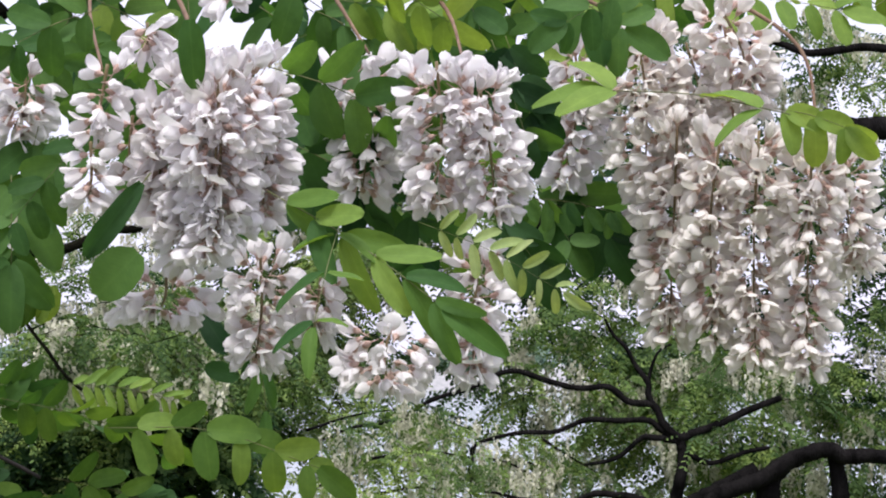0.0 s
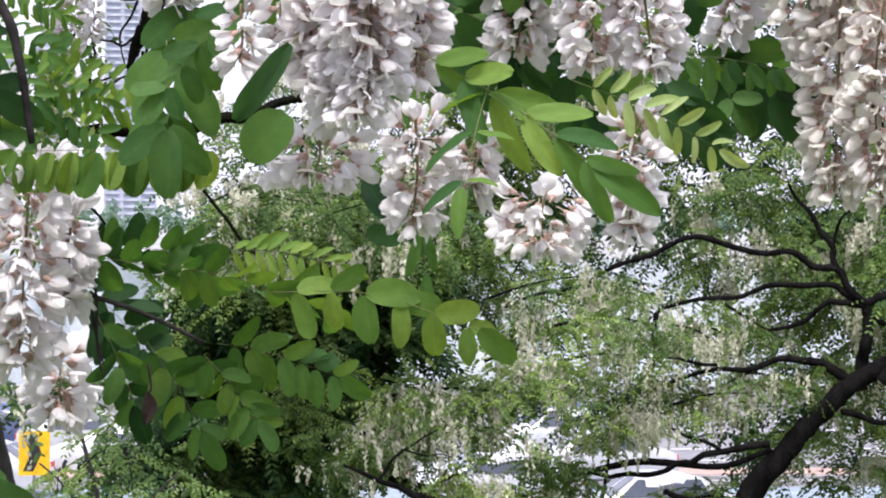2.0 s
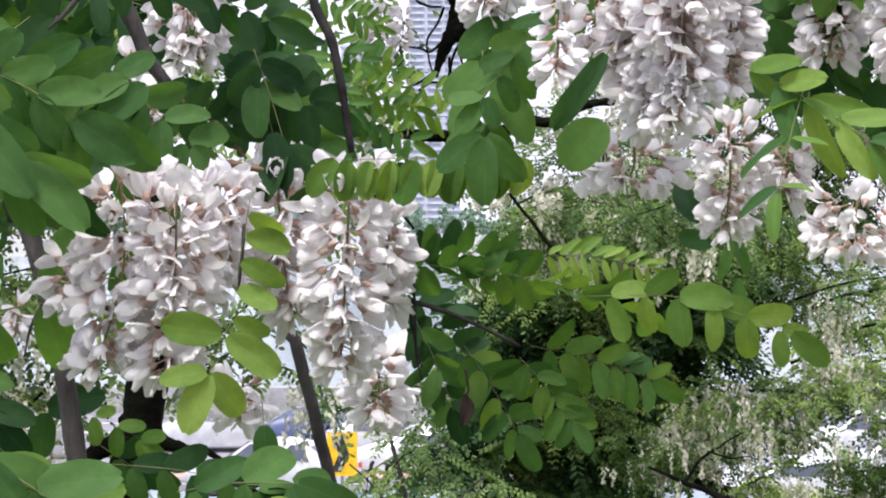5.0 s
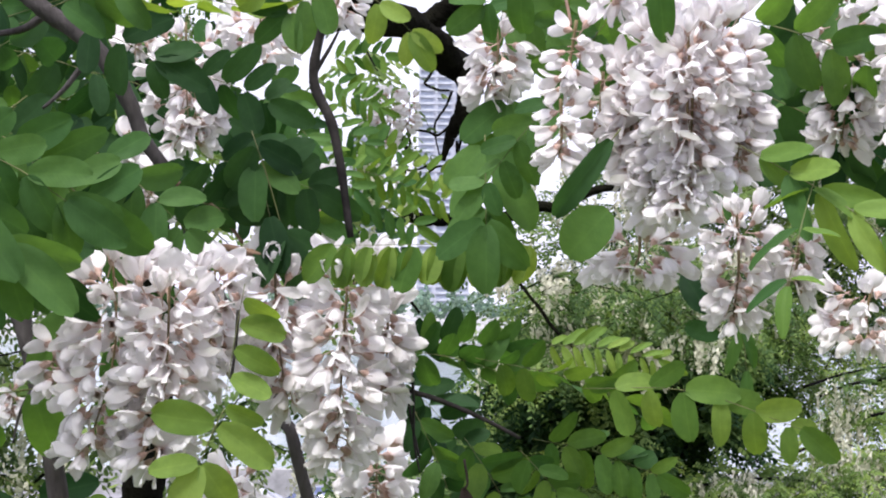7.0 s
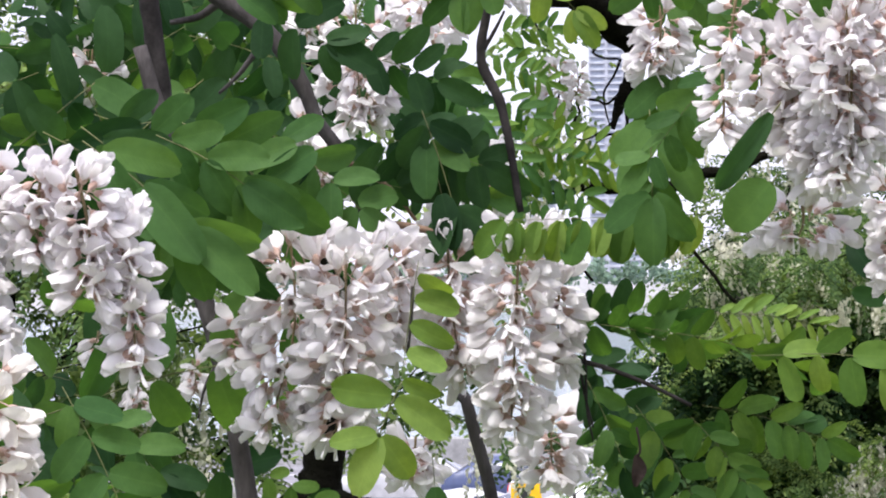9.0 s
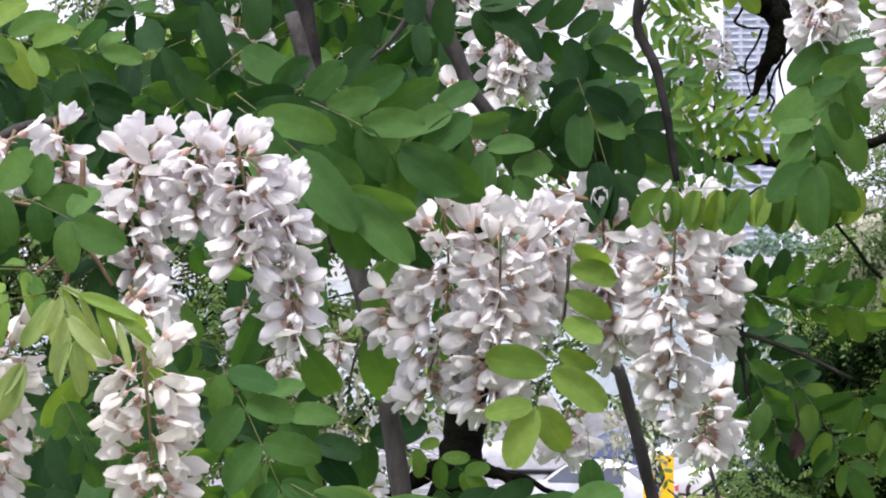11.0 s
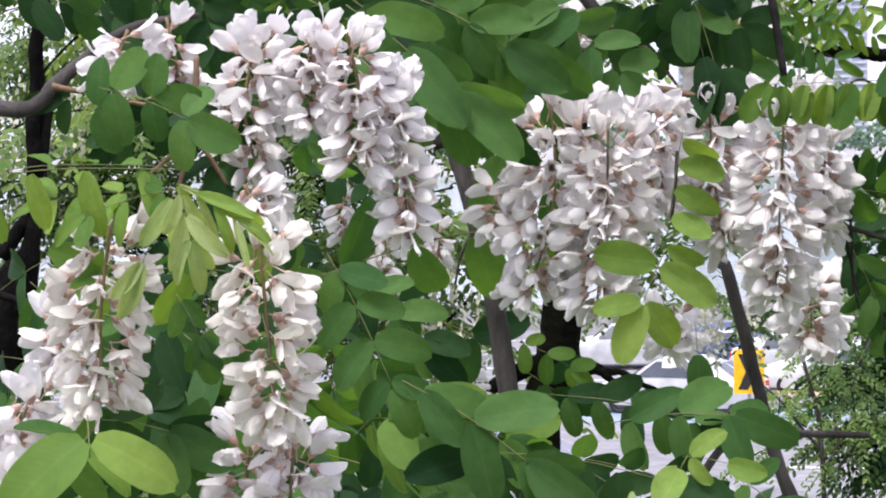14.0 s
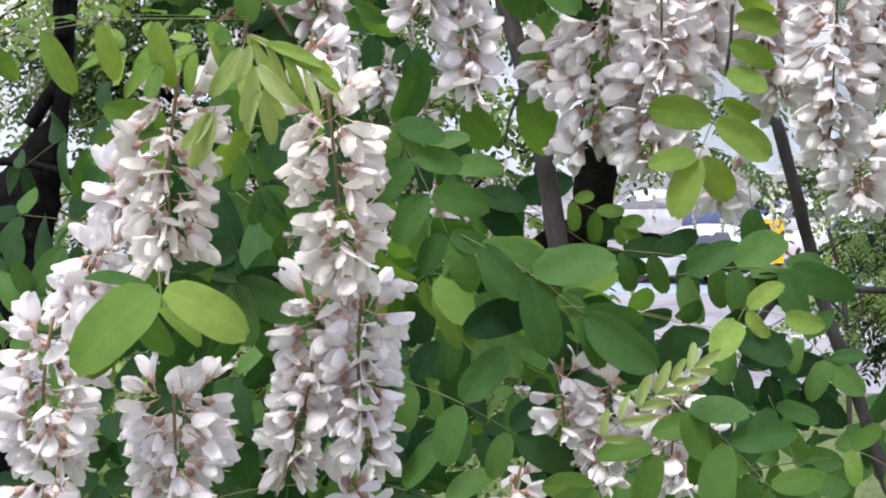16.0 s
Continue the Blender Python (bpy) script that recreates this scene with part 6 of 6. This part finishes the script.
flower_raceme(at(20.36, 4.87, 1.393), at(20.79, 1.92, 1.393), 0.0372, 0.0137, label="long hanging raceme of creamy ageing white flowers", aged=True)
flower_raceme(at(15.87, 4.23, 1.449), at(15.94, 1.64, 1.449), 0.0294, 0.0143, label='shaded greyish-white flower raceme hanging behind leaves', aged=True)
flower_raceme(at(-6.98, 1.30, 1.397), at(-7.48, -3.66, 1.402), 0.0598, 0.0183)
flower_raceme(at(-5.68, 0.98, 1.375), at(-5.99, -3.99, 1.380), 0.0528, 0.0180)
flower_raceme(at(-4.66, 1.11, 1.414), at(-4.78, -2.12, 1.416), 0.0447, 0.0185)
flower_raceme(at(-3.37, 1.24, 1.454), at(-2.98, -2.64, 1.456), 0.0460, 0.0190)
flower_raceme(at(-1.68, 1.31, 1.394), at(-1.93, -3.73, 1.399), 0.0504, 0.0183)
flower_raceme(at(-0.77, 0.21, 1.415), at(-0.84, -2.37, 1.417), 0.0287, 0.0185)
flower_raceme(at(-1.07, -2.90, 1.598), at(-1.07, -4.95, 1.603), 0.0468, 0.0209, label='shaded greyish-white flower raceme hanging behind leaves')
flower_raceme(at(-4.16, -3.55, 1.548), at(-4.29, -4.83, 1.552), 0.0418, 0.0202, label='shaded greyish-white flower raceme hanging behind leaves')
flower_raceme(at(-8.14, -0.58, 1.419), at(-8.26, -2.25, 1.421), 0.0256, 0.0185, label='loose raceme of white flowers with gaps between them', tight=0.6)
flower_raceme(at(-5.51, 6.37, 1.753), at(-5.38, 3.41, 1.747), 0.0630, 0.0165, label='half-hidden white flower raceme behind leaves and twigs', tight=0.6)
flower_raceme(at(-3.81, 6.89, 1.653), at(-3.81, 5.29, 1.649), 0.0557, 0.0156, label='half-hidden white flower raceme behind leaves and twigs', tight=0.6)
flower_raceme(at(-6.13, 3.16, 1.647), at(-6.20, 1.87, 1.646), 0.0297, 0.0156, label='shaded greyish-white flower raceme hanging behind leaves')
flower_raceme(at(-2.41, 2.90, 1.795), at(-2.41, 1.48, 1.794), 0.0324, 0.0170, label='shaded greyish-white flower raceme hanging behind leaves')
flower_raceme(at(-3.28, 1.55, 1.594), at(-3.53, 0.58, 1.594), 0.0396, 0.0151, label='loose raceme of white flowers with gaps between them', tight=0.6)
flower_raceme(at(-11.57, 5.53, 2.021), at(-11.44, 4.00, 2.017), 0.0495, 0.0189, label='shaded greyish-white flower raceme hanging behind leaves')
flower_raceme(at(-13.74, 2.87, 1.080), at(-13.45, -1.68, 1.078), 0.0334, 0.0148, fine=True)
flower_raceme(at(-12.48, 2.89, 1.068), at(-12.58, 0.23, 1.066), 0.0283, 0.0146, fine=True)
flower_raceme(at(-11.72, 2.77, 1.057), at(-11.37, -0.65, 1.055), 0.0351, 0.0145, fine=True)
flower_raceme(at(-10.82, 1.77, 1.065), at(-10.28, -2.29, 1.064), 0.0283, 0.0146, fine=True)
flower_raceme(at(-16.62, 2.83, 1.107), at(-17.23, 1.32, 1.107), 0.0267, 0.0151, label='loose raceme of white flowers with gaps between them', tight=0.6)
flower_raceme(at(-15.75, 3.10, 1.125), at(-15.48, 0.96, 1.123), 0.0198, 0.0153, label='loose raceme of white flowers with gaps between them', tight=0.6)
flower_raceme(at(-14.10, -0.67, 1.038), at(-13.46, -1.68, 1.037), 0.0252, 0.0142, label='loose raceme of white flowers with gaps between them', tight=0.6)
flower_raceme(at(-17.10, -1.32, 1.005), at(-17.44, -6.08, 1.010), 0.0441, 0.0145, fine=True, tight=0.82, label="long hanging raceme of creamy ageing white flowers", aged=True)
flower_raceme(at(-13.84, -1.68, 0.978), at(-13.43, -6.59, 0.982), 0.0410, 0.0143, fine=True, tight=0.82, label="long hanging raceme of creamy ageing white flowers", aged=True)
flower_raceme(at(-18.32, -3.46, 1.131), at(-18.18, -5.46, 1.133), 0.0247, 0.0163, label='shaded greyish-white flower raceme hanging behind leaves')
flower_raceme(at(-14.04, -5.96, 1.033), at(-14.91, -11.08, 1.039), 0.0348, 0.0148, fine=True)
flower_raceme(at(-13.02, -6.21, 1.022), at(-12.98, -10.70, 1.026), 0.0367, 0.0147, fine=True)
flower_raceme(at(-17.42, -8.15, 1.010), at(-17.41, -11.45, 1.015), 0.0450, 0.0144, fine=True)
flower_raceme(at(-20.07, -6.86, 1.017), at(-20.21, -10.52, 1.021), 0.0427, 0.0144, fine=True)
flower_raceme(at(-18.78, -5.09, 1.033), at(-19.79, -7.37, 1.037), 0.0298, 0.0147, fine=True)
flower_raceme(at(-13.32, -10.70, 1.057), at(-12.79, -12.22, 1.059), 0.0283, 0.0151, fine=True)
flower_raceme(at(-20.38, -10.13, 1.072), at(-20.39, -12.14, 1.076), 0.0378, 0.0151, label='shaded greyish-white flower raceme hanging behind leaves')
flower_raceme(at(-11.53, -1.09, 2.304), at(-11.45, -2.31, 2.303), 0.0310, 0.0176, label='half-hidden white flower raceme behind leaves and twigs', tight=0.6)
flower_raceme(at(-10.61, -1.92, 2.402), at(-10.47, -3.34, 2.402), 0.0378, 0.0184, label='half-hidden white flower raceme behind leaves and twigs', tight=0.6)
flower_raceme(at(-9.42, -1.78, 2.501), at(-9.37, -2.81, 2.501), 0.0337, 0.0191, label='half-hidden white flower raceme behind leaves and twigs', tight=0.6)
flower_raceme(at(-8.85, -4.86, 2.303), at(-8.71, -6.27, 2.307), 0.0414, 0.0176, label='half-hidden white flower raceme behind leaves and twigs', tight=0.6)
flower_raceme(at(-11.62, -6.93, 2.210), at(-11.74, -7.70, 2.213), 0.0346, 0.0168, label='half-hidden white flower raceme behind leaves and twigs', tight=0.6)
flower_raceme(at(-10.32, -3.85, 2.503), at(-10.25, -4.88, 2.504), 0.0337, 0.0191, label='half-hidden white flower raceme behind leaves and twigs', tight=0.6)
flower_raceme(at(-3.51, 2.89, 1.821), at(-3.37, 1.37, 1.819), 0.0364, 0.0170, label='half-hidden white flower raceme behind leaves and twigs', tight=0.6)
flower_raceme(at(-8.12, -8.04, 1.271), at(-8.09, -10.10, 1.274), 0.0343, 0.0166, label='loose raceme of white flowers with gaps between them', tight=0.6)
flower_raceme(at(-6.95, -8.28, 1.272), at(-7.41, -11.23, 1.277), 0.0343, 0.0166)
flower_raceme(at(-5.51, -8.37, 1.284), at(-5.70, -11.32, 1.289), 0.0432, 0.0167)
flower_raceme(at(-9.03, -10.48, 1.365), at(-9.14, -11.76, 1.368), 0.0336, 0.0177, label='loose raceme of white flowers with gaps between them', tight=0.6)

# ---- paler leaves and flowers deeper in the near tree ----
compound_leaf(at(-3.28, 4.10, 2.200), at(-1.73, 2.64, 2.170), 6, 0.0247, "mid+fresh", wild=0.4, slim=0.75, hang=0.15)
compound_leaf(at(-2.78, 4.43, 2.300), at(-1.48, 3.67, 2.270), 5, 0.0238, "mid+fresh", wild=0.4, slim=0.75, hang=0.15)
compound_leaf(at(-2.64, 3.41, 2.300), at(-0.70, 2.65, 2.270), 6, 0.0248, "mid+fresh", wild=0.4, slim=0.75, hang=0.15)
compound_leaf(at(-2.12, 2.64, 2.300), at(-0.31, 1.88, 2.270), 6, 0.0259, "mid+fresh", wild=0.4, slim=0.75, hang=0.15)
compound_leaf(at(-3.02, 3.02, 2.200), at(-2.10, 1.74, 2.170), 5, 0.0257, "mid+fresh", wild=0.4, slim=0.75, hang=0.15)
compound_leaf(at(-3.40, 3.53, 2.100), at(-2.74, 1.48, 2.070), 5, 0.0283, "mid+fresh", wild=0.4, slim=0.75, hang=0.15)
compound_leaf(at(-2.42, 5.59, 2.600), at(-1.13, 5.73, 2.570), 6, 0.0234, "mid+fresh", wild=0.4, slim=0.75, hang=0.15)
compound_leaf(at(-2.55, 5.21, 2.600), at(-1.51, 4.70, 2.570), 5, 0.0246, "mid+fresh", wild=0.4, slim=0.75, hang=0.15)
compound_leaf(at(-3.78, 4.93, 2.000), at(-2.74, 3.79, 1.970), 4, 0.0279, "mid+dark", wild=0.4, slim=0.75, hang=0.15)
compound_leaf(at(-2.01, 2.00, 2.600), at(-0.72, 1.37, 2.570), 5, 0.0292, "dark+mid", wild=0.4, slim=0.75, hang=0.15)
flower_raceme(at(-3.27, 7.61, 1.800), at(-3.64, 5.44, 1.800), 0.0526, 0.0157, label="half-hidden white flower raceme behind leaves and twigs", tight=0.7)
flower_raceme(at(-2.12, 7.75, 1.850), at(-2.10, 6.09, 1.850), 0.0458, 0.0154, label="half-hidden white flower raceme behind leaves and twigs", tight=0.7)
flower_raceme(at(-6.59, 6.54, 1.800), at(-6.71, 5.40, 1.800), 0.0364, 0.0157, label="half-hidden white flower raceme behind leaves and twigs", tight=0.7)
flower_raceme(at(-5.42, 5.41, 1.750), at(-5.28, 3.44, 1.750), 0.0472, 0.0168, label="half-hidden white flower raceme behind leaves and twigs", tight=0.7)
flower_raceme(at(-6.76, 3.93, 1.800), at(-6.69, 2.97, 1.800), 0.0283, 0.0157, label="half-hidden white flower raceme behind leaves and twigs", tight=0.7)
flower_raceme(at(-6.25, 2.85, 1.850), at(-6.27, 1.70, 1.850), 0.0275, 0.0162, label="half-hidden white flower raceme behind leaves and twigs", tight=0.7)
flower_raceme(at(-2.47, 2.63, 1.900), at(-2.40, 1.41, 1.900), 0.0299, 0.0174, label="half-hidden white flower raceme behind leaves and twigs", tight=0.7)
flower_raceme(at(-1.11, 4.97, 3.600), at(-1.10, 3.49, 3.600), 0.0486, 0.0165, label="faded greyish flower raceme against the bright sky", tight=0.6)
flower_raceme(at(-0.66, 4.84, 3.600), at(-0.72, 3.88, 3.600), 0.0372, 0.0150, label="faded greyish flower raceme against the bright sky", tight=0.6)
flower_raceme(at(-1.50, 4.71, 3.600), at(-1.56, 4.00, 3.600), 0.0324, 0.0150, label="faded greyish flower raceme against the bright sky", tight=0.6)
compound_leaf(at(1.41, 8.14, 1.500), at(2.95, 7.44, 1.490), 4, 0.0320, "mid", hang=0.25)
compound_leaf(at(3.56, 8.36, 1.500), at(2.32, 7.17, 1.490), 4, 0.0304, "mid+fresh", hang=0.25)
compound_leaf(at(3.19, 7.96, 1.450), at(4.35, 7.37, 1.440), 3, 0.0294, "fresh+light", hang=0.25)
compound_leaf(at(1.81, 7.15, 1.450), at(2.96, 6.68, 1.440), 4, 0.0261, "mid", hang=0.25)
compound_leaf(at(7.47, 5.92, 1.250), at(9.68, 5.65, 1.240), 3, 0.0309, "mid+dark", hang=0.25)
compound_leaf(at(7.51, 4.51, 1.280), at(9.34, 3.64, 1.270), 3, 0.0317, "mid+dark", hang=0.25)
compound_leaf(at(12.25, 7.31, 1.300), at(13.07, 5.14, 1.290), 3, 0.0263, "mid+dark", hang=0.25)
compound_leaf(at(8.73, 8.14, 1.350), at(10.82, 7.67, 1.340), 5, 0.0243, "fresh+light", hang=0.25)
compound_leaf(at(8.21, 7.87, 1.400), at(9.39, 7.26, 1.390), 3, 0.0252, "mid", hang=0.25)
compound_leaf(at(14.00, 3.99, 1.450), at(15.05, 2.84, 1.440), 2, 0.0326, "dark+mid", hang=0.25)
compound_leaf(at(13.23, 3.85, 1.450), at(14.15, 2.70, 1.440), 3, 0.0228, "mid", hang=0.25)
compound_leaf(at(1.38, 3.95, 1.300), at(1.43, 1.91, 1.290), 2, 0.0351, "mid", hang=0.25)
compound_leaf(at(15.22, 8.38, 1.300), at(13.94, 7.72, 1.290), 3, 0.0234, "mid", hang=0.25)
compound_leaf(at(-2.01, 3.28, 2.400), at(0.31, 3.04, 2.390), 7, 0.0238, "fresh+light", wild=0.4, slim=0.75, hang=0.15)
compound_leaf(at(-1.11, 2.59, 2.500), at(0.57, 2.40, 2.490), 6, 0.0259, "fresh+light", wild=0.4, slim=0.75, hang=0.15)
compound_leaf(at(-2.15, 3.80, 2.500), at(-0.73, 3.55, 2.490), 6, 0.0236, "fresh+mid", wild=0.4, slim=0.75)
compound_leaf(at(-11.64, 3.34, 1.250), at(-9.23, 1.30, 1.240), 3, 0.0464, "mid", spread=24, slim=0.85, wild=0.3)
compound_leaf(at(-9.98, 3.46, 1.300), at(-7.95, 2.32, 1.290), 3, 0.0380, "mid", spread=30, wild=0.3)
compound_leaf(at(-3.85, 3.45, 1.450), at(-3.48, 2.04, 1.440), 1, 0.0359, "mid+dark", spread=30)
compound_leaf(at(-16.29, 4.57, 1.250), at(-14.67, 4.59, 1.240), 4, 0.0225, "mid", hang=0.2)
compound_leaf(at(-17.53, 5.06, 1.200), at(-16.17, 4.70, 1.190), 3, 0.0243, "fresh+light", spread=40)
compound_leaf(at(-17.30, 1.55, 1.050), at(-15.31, 0.80, 1.040), 2, 0.0236, "mid", spread=70, slim=1.2, wild=0.2)
compound_leaf(at(-17.55, 1.05, 1.060), at(-16.06, 1.30, 1.050), 2, 0.0226, "mid", spread=75, slim=1.2, wild=0.2)
compound_leaf(at(-14.56, 1.18, 1.080), at(-14.69, -0.22, 1.070), 2, 0.0243, "mid+dark", spread=60, slim=1.1)

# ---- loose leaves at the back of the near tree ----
# mostly the darkened tone, whose colour stands in for shade between the leaves
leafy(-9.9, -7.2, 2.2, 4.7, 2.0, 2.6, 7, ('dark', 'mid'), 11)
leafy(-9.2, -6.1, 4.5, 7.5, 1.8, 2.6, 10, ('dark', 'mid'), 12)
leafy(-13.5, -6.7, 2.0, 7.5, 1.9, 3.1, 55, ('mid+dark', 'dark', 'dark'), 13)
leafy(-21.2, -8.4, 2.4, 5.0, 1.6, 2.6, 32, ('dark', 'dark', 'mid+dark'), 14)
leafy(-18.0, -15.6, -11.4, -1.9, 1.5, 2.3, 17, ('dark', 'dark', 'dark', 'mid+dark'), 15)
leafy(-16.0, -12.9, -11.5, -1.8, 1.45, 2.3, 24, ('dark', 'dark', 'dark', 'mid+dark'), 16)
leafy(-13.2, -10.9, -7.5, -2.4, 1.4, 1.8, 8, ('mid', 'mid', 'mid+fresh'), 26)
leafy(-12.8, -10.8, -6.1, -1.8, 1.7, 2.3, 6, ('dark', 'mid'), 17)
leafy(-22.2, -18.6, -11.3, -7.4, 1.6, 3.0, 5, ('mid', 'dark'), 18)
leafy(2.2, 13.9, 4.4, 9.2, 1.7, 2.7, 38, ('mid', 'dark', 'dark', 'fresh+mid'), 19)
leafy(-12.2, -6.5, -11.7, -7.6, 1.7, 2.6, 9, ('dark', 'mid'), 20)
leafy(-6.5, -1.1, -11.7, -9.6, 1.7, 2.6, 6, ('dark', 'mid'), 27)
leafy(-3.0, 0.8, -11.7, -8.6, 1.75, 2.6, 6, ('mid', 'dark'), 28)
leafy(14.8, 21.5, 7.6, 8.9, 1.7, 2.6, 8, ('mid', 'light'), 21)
